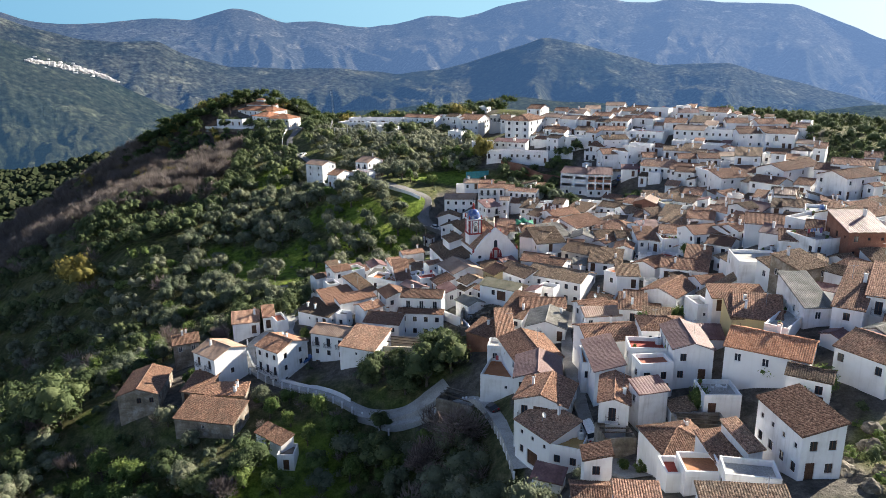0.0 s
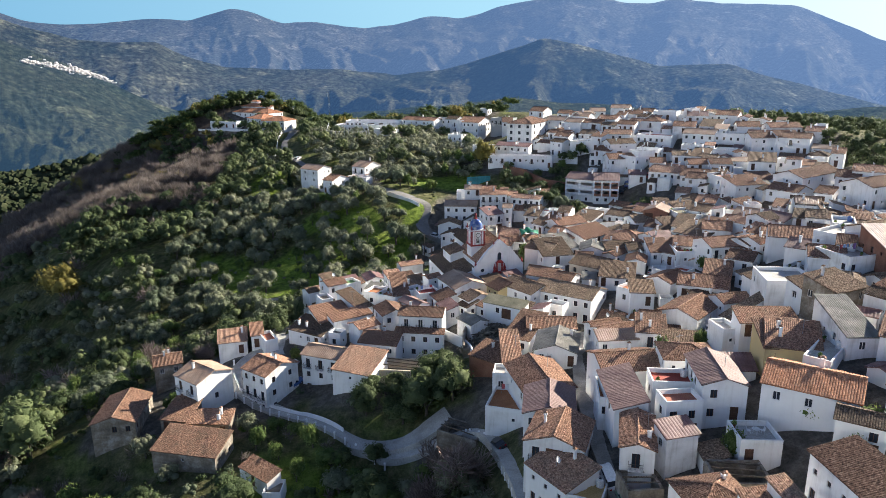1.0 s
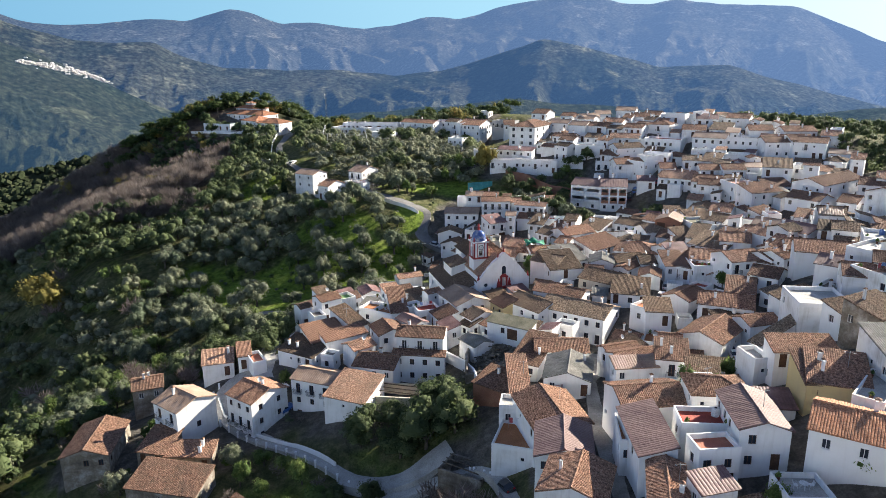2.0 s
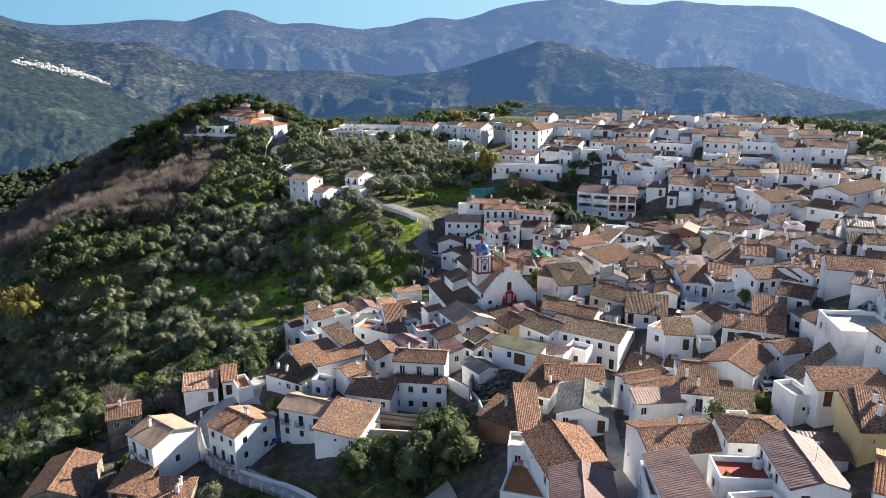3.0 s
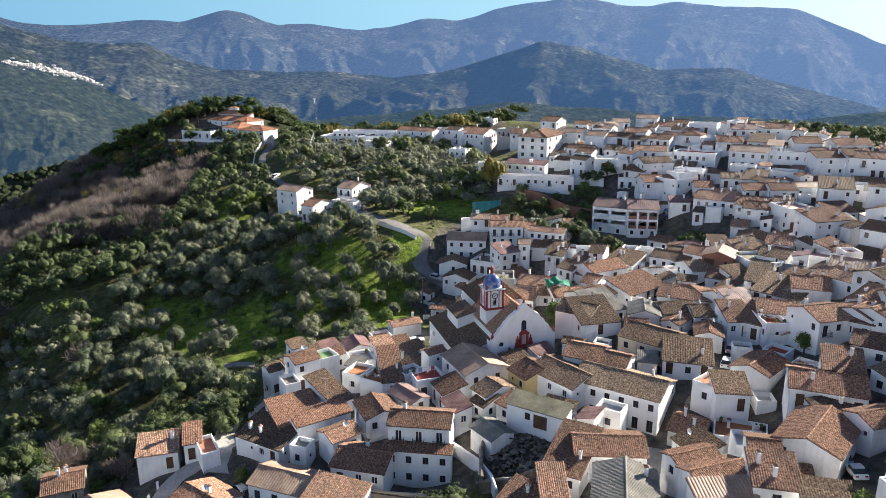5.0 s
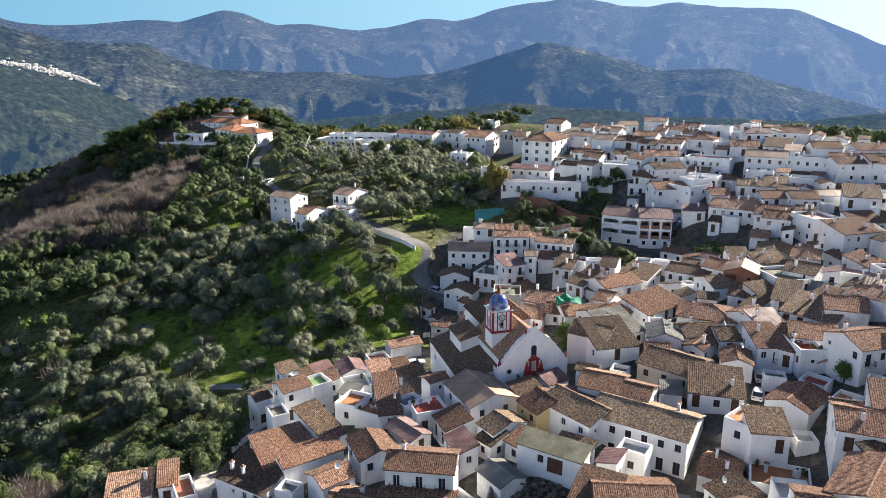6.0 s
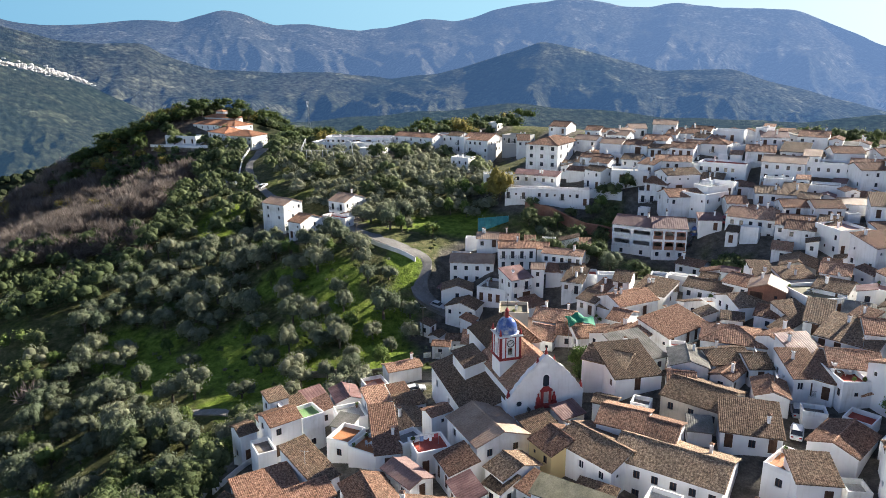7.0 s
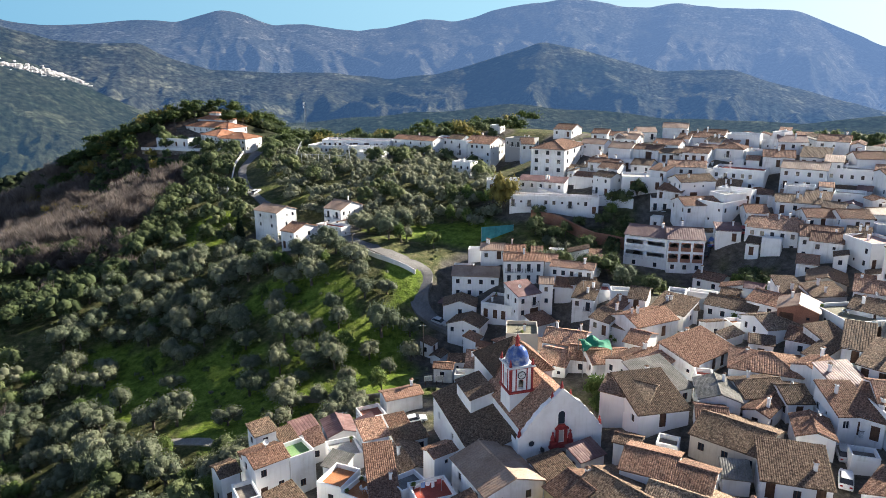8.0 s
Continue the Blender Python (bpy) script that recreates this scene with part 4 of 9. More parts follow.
plot(40.6, 126.9, -14, 5.4, 2.6, 48.3, 3.0, "sb", "old", "white")
plot(53.7, 122.9, -62, 4.1, 3.1, 53.3, 3.6, "gx", "old", "white")
plot(86.9, 112.6, -38, 4.7, 4.6, 58.7, 3.6, "sr", "old", "white")
plot(88.3, 230.8, -32, 4.9, 3.3, 53.9, 2.4, "sr", "old", "white")
plot(-27.3, 188.0, 36, 3.7, 2.6, 36.2, 2.4, "sb", "old", "white")
plot(101.8, 133.2, 26, 2.7, 3.3, 61.5, 3.0, "fl", "purple", "white")
plot(-3.6, 237.0, 61, 3.1, 2.8, 35.6, 3.0, "sb", "old", "white")
plot(81.5, 168.5, -18, 3.2, 3.0, 54.5, 5.0, "sb", "tile", "white")
plot(12.7, 272.5, -7, 3.2, 3.8, 48.0, 2.4, "fl", "red", "white")
plot(117.3, 324.1, 57, 5.3, 2.7, 72.6, 3.0, "sb", "tile", "white")
plot(14.9, 158.2, -34, 5.0, 3.0, 43.9, 2.4, "sb", "old", "white")
plot(61.9, 240.7, -31, 5.5, 3.4, 47.0, 3.6, "sr", "tile", "white")
plot(103.7, 137.3, 26, 3.2, 2.6, 62.3, 3.6, "sr", "tile", "white")
plot(94.2, 282.0, -29, 5.2, 3.0, 61.0, 3.0, "sb", "tile", "white")
plot(54.1, 167.0, -48, 3.8, 3.9, 49.1, 3.0, "fl", "red", "white")
plot(-33.8, 180.6, 37, 2.8, 3.9, 37.3, 5.0, "gx", "old", "white")
plot(-22.1, 198.4, -69, 5.7, 4.7, 38.5, 3.0, "gx", "maroon", "white")
plot(84.9, 102.5, -37, 5.8, 3.5, 56.6, 2.6, "fl", "white", "white")
plot(69.4, 263.3, -12, 6.0, 4.4, 54.6, 3.6, "sb", "maroon", "white")
plot(-3.1, 178.4, 34, 3.8, 2.8, 41.5, 5.0, "gx", "tile", "white")
plot(34.4, 116.9, 6, 2.8, 3.0, 49.0, 2.4, "fl", "old", "white")
plot(98.2, 151.5, -23, 3.9, 4.1, 61.3, 3.0, "sb", "tile", "white")
plot(77.8, 111.7, -38, 3.0, 3.8, 58.4, 2.4, "fl", "old", "white")
plot(101.2, 277.9, -29, 3.5, 4.2, 62.3, 3.0, "sr", "tile", "white")
plot(11.9, 81.3, -24, 3.9, 2.7, 43.3, 2.6, "sb", "maroon", "white")
plot(77.4, 255.5, -36, 4.4, 2.5, 55.7, 2.6, "fl", "white", "white")
plot(-1.6, 234.2, 61, 3.6, 2.5, 34.3, 2.6, "gx", "old", "white")
plot(16.9, 175.6, 29, 4.2, 3.1, 43.7, 3.6, "sb", "maroon", "white")
plot(35.7, 85.6, -3, 5.0, 4.8, 50.5, 5.0, "fl", "white", "white")
plot(17.8, 61.2, -6, 4.5, 3.6, 52.4, 3.0, "sb", "tile", "white")
plot(-31.9, 186.9, 37, 3.6, 2.7, 37.0, 3.6, "sb", "tile", "white")
plot(45.2, 83.2, -34, 5.2, 4.0, 54.6, 5.0, "gx", "old", "white")
plot(-27.1, 193.4, 36, 2.7, 4.9, 36.5, 2.6, "sb", "old", "white")
plot(74.7, 327.5, -34, 4.0, 3.0, 70.1, 3.6, "sr", "old", "white")
plot(102.4, 128.7, 26, 3.7, 3.6, 61.7, 2.4, "gx", "old", "white")
plot(6.5, 272.1, -7, 3.3, 2.8, 47.9, 3.6, "fl", "grey", "white")
plot(62.6, 146.4, 30, 4.7, 2.9, 53.0, 3.0, "sb", "old", "white")
plot(111.9, 175.2, 23, 3.4, 3.7, 60.5, 2.6, "gx", "tile", "white")
plot(30.5, 257.9, -11, 2.7, 2.8, 46.9, 3.0, "sr", "old", "white")
plot(60.1, 236.0, -31, 3.7, 4.5, 47.6, 3.0, "gx", "old", "white")
plot(99.6, 247.5, -34, 3.9, 2.6, 57.0, 3.0, "gx", "old", "white")
plot(74.8, 122.5, 22, 3.2, 3.6, 60.6, 2.4, "gx", "old", "white")
plot(-26.1, 197.5, 36, 4.1, 3.4, 36.9, 2.4, "sb", "maroon", "white")
plot(-10.3, 196.6, 24, 3.2, 2.7, 38.7, 2.4, "sb", "tile", "white")
plot(58.3, 282.4, -34, 2.9, 2.8, 54.2, 3.6, "fl", "orange", "white")
plot(-31.9, 192.8, 37, 3.6, 3.1, 36.8, 5.0, "sb", "old", "white")
plot(16.5, 71.4, -6, 3.2, 2.9, 52.1, 2.6, "sr", "tile", "white")
plot(86.0, 131.6, -3, 4.3, 3.1, 61.0, 3.0, "sr", "tile", "white")
plot(31.6, 263.5, -11, 5.3, 3.8, 50.0, 2.6, "sr", "old", "white")
plot(-29.6, 169.0, 29, 3.7, 3.6, 37.8, 3.0, "fl", "old", "white")
plot(77.0, 94.5, -36, 2.8, 4.5, 55.7, 3.0, "sr", "tile", "white")
plot(61.5, 77.7, -62, 5.5, 2.7, 56.9, 2.6, "fl", "red", "white")
plot(110.9, 168.3, 23, 4.7, 4.6, 60.1, 3.0, "sb", "old", "white")
plot(61.6, 270.9, -34, 2.9, 2.8, 49.6, 3.6, "fl", "white", "white")
plot(68.3, 328.7, -50, 4.0, 2.7, 66.9, 3.0, "sb", "old", "white")
plot(19.1, 150.4, -34, 2.7, 3.8, 43.5, 5.0, "sr", "maroon", "white")
plot(59.7, 306.1, -16, 4.5, 3.4, 61.1, 2.4, "sb", "maroon", "white")
plot(96.3, 163.0, -26, 3.1, 2.6, 59.1, 2.4, "fl", "red", "white")
plot(95.7, 198.1, -54, 3.5, 3.8, 56.8, 3.6, "sb", "tile", "white")
plot(48.7, 218.4, -81, 2.7, 3.8, 47.5, 3.6, "sr", "old", "white")
plot(98.6, 159.2, -26, 5.8, 3.7, 60.1, 2.6, "sr", "maroon", "white")
plot(87.1, 117.9, 0, 3.0, 2.6, 59.5, 5.0, "fl", "old", "white")
plot(61.3, 161.9, -38, 2.7, 2.9, 51.9, 2.4, "fl", "red", "white")
plot(28.8, 236.0, -24, 5.6, 2.5, 39.8, 2.4, "fl", "orange", "white")
plot(98.9, 145.8, 26, 2.9, 3.6, 61.9, 5.0, "sr", "tile", "white")
plot(83.2, 94.3, -36, 2.7, 2.6, 56.3, 2.4, "gx", "maroon", "white")
plot(82.2, 115.3, 22, 3.1, 3.1, 58.7, 3.6, "sb", "tile", "white")
plot(52.7, 155.3, -24, 3.1, 2.9, 50.5, 3.0, "gx", "old", "white")
plot(111.3, 193.6, 24, 3.8, 3.1, 60.8, 2.4, "fl", "red", "white")
plot(76.5, 202.5, -31, 3.0, 3.4, 53.3, 5.0, "sr", "maroon", "white")
plot(82.7, 322.3, -34, 3.0, 4.4, 70.7, 2.6, "fl", "grey", "white")
plot(57.5, 92.5, 31, 2.7, 3.1, 57.9, 2.4, "gx", "maroon", "white")
plot(50.5, 170.4, -19, 3.3, 2.7, 48.1, 3.0, "fl", "old", "white")
plot(68.6, 176.3, -8, 4.1, 3.2, 51.2, 2.4, "gx", "tile", "white")
plot(112.6, 235.8, 52, 4.5, 2.6, 55.6, 2.4, "fl", "orange", "white")
plot(37.5, 120.5, -14, 4.7, 3.8, 50.0, 3.0, "sb", "old", "white")
plot(1.1, 222.9, -9, 4.2, 3.0, 35.5, 2.6, "fl", "white", "white")
plot(-9.0, 190.9, 24, 5.3, 3.3, 38.4, 3.0, "sb", "old", "white")
plot(19.2, 250.7, -27, 2.7, 2.8, 42.3, 2.6, "fl", "purple", "white")
plot(87.1, 214.7, 33, 3.8, 3.6, 54.7, 2.6, "sb", "tile", "white")
plot(68.9, 83.1, -58, 3.8, 2.6, 57.0, 3.0, "fl", "orange", "white")
plot(78.9, 104.8, -38, 3.1, 4.4, 56.6, 2.4, "sb", "old", "white")
plot(27.4, 177.0, -27, 2.9, 2.8, 46.8, 2.6, "fl", "old", "white")
plot(41.3, 130.9, -14, 2.6, 2.7, 48.1, 2.4, "sb", "tile", "white")
plot(-5.2, 158.4, -9, 2.8, 4.1, 39.7, 2.4, "sr", "tile", "white")
plot(69.9, 232.9, -6, 5.5, 3.0, 50.8, 2.6, "fl", "white", "white")
plot(59.7, 231.8, -31, 4.7, 2.6, 48.1, 2.4, "gx", "old", "white")
plot(67.2, 269.1, -12, 4.3, 2.9, 53.9, 2.6, "gx", "old", "white")
plot(118.9, 325.5, -35, 4.7, 4.7, 72.2, 3.0, "sb", "tile", "white")
plot(80.2, 317.6, -15, 3.6, 3.4, 69.0, 2.6, "sr", "tile", "white")
plot(47.5, 153.6, -9, 2.9, 3.1, 45.7, 3.6, "fl", "white", "white")
plot(119.1, 329.7, 56, 5.4, 3.4, 72.4, 3.6, "sr", "tile", "white")
plot(41.8, 320.3, -33, 2.6, 4.5, 61.2, 3.6, "sr", "old", "white")
plot(-1.0, 162.0, -69, 5.3, 3.2, 42.8, 3.0, "sb", "maroon", "white")
plot(109.9, 201.3, -47, 3.9, 3.7, 61.2, 2.4, "fl", "red", "white")
plot(22.1, 262.4, -8, 2.7, 4.8, 49.5, 2.6, "sb", "tile", "white")
plot(44.1, 329.5, -33, 2.8, 4.3, 62.2, 2.4, "gx", "old", "white")
plot(111.8, 329.4, 56, 3.9, 4.5, 72.2, 2.6, "gx", "old", "white")
plot(58.5, 318.7, -35, 4.5, 2.8, 65.4, 3.6, "fl", "orange", "white")
plot(104.2, 317.9, -31, 3.9, 2.8, 72.2, 3.0, "fl", "grey", "white")
plot(31.9, 86.0, -3, 2.8, 3.7, 48.8, 3.6, "sr", "old", "white")
plot(108.4, 192.1, 24, 2.7, 2.8, 59.7, 3.0, "sb", "maroon", "white")
plot(72.7, 239.4, -29, 5.7, 4.6, 48.8, 2.6, "fl", "white", "white")
plot(-14.5, 193.7, 24, 2.9, 4.7, 38.0, 3.6, "sr", "maroon", "white")
plot(34.5, 257.4, -23, 3.7, 3.7, 48.4, 3.6, "sb", "old", "white")
plot(55.0, 160.0, -48, 5.0, 4.6, 49.9, 2.4, "fl", "orange", "white")
plot(53.7, 219.0, -81, 2.9, 2.8, 48.4, 3.0, "fl", "orange", "white")
plot(113.1, 291.7, -32, 3.7, 4.0, 67.5, 3.6, "gx", "old", "white")
plot(-25.1, 155.2, -22, 3.0, 2.8, 36.8, 5.0, "fl", "grey", "white")
plot(118.7, 214.2, -34, 2.8, 4.5, 60.2, 2.6, "gx", "tile", "white")
plot(70.7, 306.9, -19, 4.5, 2.6, 64.7, 3.0, "sr", "tile", "white")
plot(37.4, 114.5, -6, 2.7, 4.7, 50.9, 3.0, "fl", "purple", "white")
plot(67.0, 142.7, 30, 2.6, 2.5, 55.1, 3.0, "sb", "old", "white")
plot(104.7, 179.0, 23, 2.9, 3.9, 59.4, 2.4, "sb", "old", "white")
plot(111.0, 274.5, -37, 3.3, 3.0, 61.3, 5.0, "sb", "maroon", "white")
plot(102.2, 250.5, -9, 2.9, 2.6, 58.9, 3.6, "fl", "white", "white")
plot(74.2, 256.8, -36, 3.0, 3.6, 51.6, 5.0, "sb", "old", "white")
plot(39.0, 193.8, -14, 2.8, 2.8, 48.8, 2.6, "fl", "red", "white")
plot(86.1, 239.2, -29, 2.7, 4.0, 54.4, 3.6, "sr", "old", "white")
plot(-31.7, 298.3, -34, 2.8, 2.9, 50.3, 3.0, "sr", "tile", "white")
plot(100.1, 273.6, -29, 3.3, 2.9, 62.5, 5.0, "sb", "tile", "white")
plot(-24.8, 196.1, -69, 5.2, 2.5, 38.2, 2.4, "sb", "tile", "white")
plot(88.6, 277.5, -21, 3.1, 2.7, 61.5, 2.4, "fl", "grey", "white")
plot(8.0, 160.7, -50, 3.1, 3.7, 42.8, 3.0, "sb", "tile", "white")
plot(-1.7, 257.0, -6, 2.7, 2.6, 39.2, 2.4, "sb", "maroon", "white")
plot(92.7, 194.9, -54, 3.1, 3.7, 57.8, 3.0, "sr", "tile", "white")
plot(118.1, 182.5, 24, 3.0, 2.7, 60.9, 2.4, "sr", "tile", "white")
plot(16.0, 125.2, -11, 3.0, 3.4, 43.1, 3.6, "sr", "maroon", "white")
plot(89.5, 303.7, -27, 2.9, 2.6, 65.7, 5.0, "fl", "orange", "white")
plot(77.6, 100.6, -37, 3.8, 2.9, 56.6, 5.0, "sb", "maroon", "white")

SLOPE = [
    (-13, 238, 36), (-76, 316, 47.5), (-6, 261, 46.5), (-75, 241, 28), (-48, 228, 30), (-65, 266, 37), (-30, 241, 38), (-99, 279, 37), (-44, 211, 30.5),
    (-118, 256, 30), (-118, 289, 32), (-123, 245, 21), (-111, 221, 16), (-69, 190, 22), (-116, 214, 9), (-80, 130, 24), (-37, 108, 26), (-57.5, 214, 28.5),
    (-12, 123, 31), (-8, 100, 25), (-66, 124, 22), (-45, 193, 28), (-28, 203, 32), (-85.5, 248, 27.5), (-48, 250, 36), (-10.5, 211.5, 37.5), (-144, 273, 25),
]
SPUR = [
    (-172, 414, 40), (-226, 432, 24), (-136, 291, 36), (-110, 340, 47), (-139, 404, 46), (-82, 357, 53), (-116, 444, 65.5), (-145, 455, 68), (-126, 436, 61), (-106, 428, 60.5), (-85, 425, 60), (-229, 411, 13), (-196, 417, 32),
    (-50, 385, 61), (-20, 330, 57), (-30, 310, 53), (9, 308, 54), (20, 345, 60), (35, 310, 58), (0, 285, 50), (40, 285, 52), (62, 430, 66), (120, 380, 66), (-80, 380, 58.5), (-42, 340, 56), (-145, 478, 67),
]
RIM = [
    (-200, 200, -20), (-210, 300, 0), (-290, 400, -10), (-160, 100, -8), (-70, 60, 8), (0, 62, 22), (26, 40, 40), (80, 60, 52), (128, 140, 62), (150, 210, 67),
    (190, 330, 66), (-20, 440, 60), (210, 450, 50), (-110, 520, 40), (40, 520, 48), (0, 0, 5), (-120, 0, -20), (110, 0, 44), (-260, 520, 0), (190, 120, 60), (160, 270, 70), (250, 280, 60),
]


def spline(knots, soft):
    """A thin plate through knots (x, y, z), softened."""
    k = np.array(knots, float)
    p = k[:, :2] / 100
    n = len(p)
    r2 = ((p[:, None] - p[None]) ** 2).sum(2)
    K = 0.5 * r2 * np.log(r2 + 1e-12) + np.diag(np.asarray(soft))
    P = np.c_[np.ones(n), p]
    A = np.block([[K, P], [P.T, np.zeros((3, 3))]])
    c = np.linalg.solve(A, np.r_[k[:, 2], 0, 0, 0])

    def at(x, y):
        x, y = np.asarray(x, float) / 100, np.asarray(y, float) / 100
        z = c[n] + c[n + 1] * x + c[n + 2] * y
        for (px, py), w in zip(p, c[:n]):
            d2 = (x - px) ** 2 + (y - py) ** 2
            z = z + w * 0.5 * d2 * np.log(d2 + 1e-12)
        return z
    return at


def front_mid(s):
    a = radians(s["turn"])
    return s["x"] + math.cos(a) * s["w"] / 2, s["y"] + math.sin(a) * s["w"] / 2


knots, soft = [], []
for s in SITES:
    fx, fy = front_mid(s)
    knots.append((fx, fy, s["base"]))
    soft.append(0.006)
for group in (SLOPE, SPUR, RIM):
    knots += group
    soft += [0.0008] * len(group)
near_land = spline(knots, soft)

AZ = [-50, -40, -32, -26, -20, -14, -8, -2, 4, 10, 16, 22, 28, 34, 42, 50]
SPUR_FAR = [-9, -8, -7.5, -7, -7, -7, -7, -7, -7, -7, -7, -6.6, -5.2, -4.6, -4.2, -4]


def bumps(x, y, size, octaves=4):
    """Smooth relief from crossed waves of several sizes, between about -1 and 1."""
    z = 0.0
    for o in range(octaves):
        f = 2 ** o / size
        z = z + (np.sin(x * f * 6.1 + 1.3 * o + 1.7 * np.sin(y * f * 4.3 + o)) * np.cos(y * f * 5.7 - 0.7 * o + 1.5 * np.sin(x * f * 3.9 + 2 * o))) / 1.9 ** o
    return z / 1.9


def land(x, y):
    x, y = np.asarray(x, float), np.asarray(y, float)
    r = np.hypot(x, y)
    az = np.degrees(np.arctan2(x, y))
    behind = np.clip((np.abs(az) - 60) / 40, 0, 1)
    far_top = 100 + 950 * np.tan(np.radians(np.interp(az, AZ, SPUR_FAR)))
    f = np.clip((r - 500) / 450, 0, 1)
    dip = -70 + 20 * np.sin(az / 9)
    far = dip + (far_top - dip) * np.clip((r - 620) / 330, 0, 1) ** 1.1
    far = np.where(r > 950, far_top + (r - 950) * -0.14 - 20 * np.clip((r - 950) / 400, 0, 1), far)
    far = np.maximum(far, -160) + bumps(x, y, 210, 4) * 9 * np.clip((r - 560) / 200, 0, 1)
    near = np.clip(near_land(np.clip(x, -330, 300), np.clip(y, -150, 560)), -70, 82)
    near = near * (1 - behind) + 20 * behind
    k = np.clip((r - 490) / 130, 0, 1)
    k = k * k * (3 - 2 * k)
    return near * (1 - k) + far * k + bumps(x, y, 28, 3) * 0.35 * (1 - k)


_gx, _gy = np.arange(-360, 322, 2.0), np.arange(-80, 582, 2.0)
_grid = land(*np.meshgrid(_gx, _gy))


def land_z(x, y):
    """The land's height at one place, from a fine grid of it."""
    i, j = (x + 360) / 2, (y + 80) / 2
    a, b = min(max(int(i), 0), len(_gx) - 2), min(max(int(j), 0), len(_gy) - 2)
    s, t = min(max(i - a, 0), 1), min(max(j - b, 0), 1)
    return float((_grid[b, a] * (1 - s) + _grid[b, a + 1] * s) * (1 - t) + (_grid[b + 1, a] * (1 - s) + _grid[b + 1, a + 1] * s) * t)


def in_plot(x, y, grow):
    """How far inside the nearest plot each place lies: 1 within, falling to 0 at grow metres outside."""
    best = np.full(np.shape(x), 1e9)
    for s in SITES:
        a = radians(s["turn"])
        dx, dy = x - s["x"], y - s["y"]
        u, v = dx * math.cos(a) + dy * math.sin(a), -dx * math.sin(a) + dy * math.cos(a)
        ox, oy = np.maximum(np.maximum(-u, u - s["w"]), 0), np.maximum(np.maximum(-v, v - s["d"]), 0)
        best = np.minimum(best, np.hypot(ox, oy))
    return np.clip(1 - best / grow, 0, 1)


def mesh_object(name, verts, faces, mat, parent=None, smooth=False):
    me = bpy.data.meshes.new(name)
    me.from_pydata(verts, [], faces)
    me.materials.append(mat)
    if smooth:
        me.shade_smooth()
    ob = new(name, me)
    ob.parent = parent
    return ob


def grid_faces(rows, cols, wrap=False):
    i = np.arange(rows - 1)[:, None] * cols
    j = np.arange(cols if wrap else cols - 1)[None]
    a, b = i + j, i + (j + 1) % cols
    return np.stack([a, b, b + cols, a + cols], -1).reshape(-1, 4).tolist()


def ground_material():
    m, nt, b = material("hillside", 0.95, spec=0.1)
    at = nt.nodes.new("ShaderNodeAttribute")
    at.attribute_name = "cover"
    sep = nt.nodes.new("ShaderNodeSeparateColor")
    nt.links.new(at.outputs["Color"], sep.inputs["Color"])
    broad = noise_node(nt, 0.03, 6.0, 0.65)
    fine = noise_node(nt, 0.5, 6.0, 0.7)
    grain = noise_node(nt, 3.0, 4.0, 0.7)
    scrub = ramp(nt, fine.outputs["Fac"], [(0.32, (0.035, 0.043, 0.017)), (0.5, (0.085, 0.09, 0.036)), (0.68, (0.17, 0.15, 0.08))])
    grass = ramp(nt, fine.outputs["Fac"], [(0.32, (0.045, 0.07, 0.014)), (0.5, (0.13, 0.19, 0.024)), (0.68, (0.23, 0.29, 0.055))])
    brown = ramp(nt, fine.outputs["Fac"], [(0.3, (0.07, 0.05, 0.038)), (0.55, (0.13, 0.10, 0.08)), (0.75, (0.2, 0.155, 0.13))])
    paved = ramp(nt, fine.outputs["Fac"], [(0.3, (0.055, 0.05, 0.042)), (0.5, (0.11, 0.10, 0.085)), (0.7, (0.19, 0.17, 0.145))])
    woods = ramp(nt, broad.outputs["Fac"], [(0.35, (0.015, 0.021, 0.009)), (0.65, (0.036, 0.041, 0.018))])
    c = mix(nt, at.outputs["Alpha"], woods, scrub)
    c = mix(nt, sep.outputs["Green"], c, grass)
    c = mix(nt, sep.outputs["Blue"], c, brown)
    c = mix(nt, sep.outputs["Red"], c, paved)
    g = ramp(nt, grain.outputs["Fac"], [(0.3, (0.6,) * 3), (0.7, (1.3,) * 3)])
    c = mix(nt, 0.8, c, g, "MULTIPLY")
    nt.links.new(c, b.inputs["Base Color"])
    bump(nt, b, fine.outputs["Fac"], 1.0, 0.7)
    return m


def smooth_step(a, b, v):
    t = np.clip((v - a) / (b - a), 0, 1)
    return t * t * (3 - 2 * t)


# clearings of bright grass in the olive grove: middle and half axes
CLEARINGS = [(-14, 232, 10, 20), (-40, 222, 16, 14), (-64, 234, 15, 10), (-30, 250, 10, 18), (-42, 262, 12, 8), (-76, 316, 8, 16), (-40, 292, 16, 8),
             (-52, 236, 12, 14), (-84, 250, 10, 8), (2, 292, 16, 9), (-28, 112, 12, 14), (-75, 245, 10, 10), (-10, 262, 6, 8)]


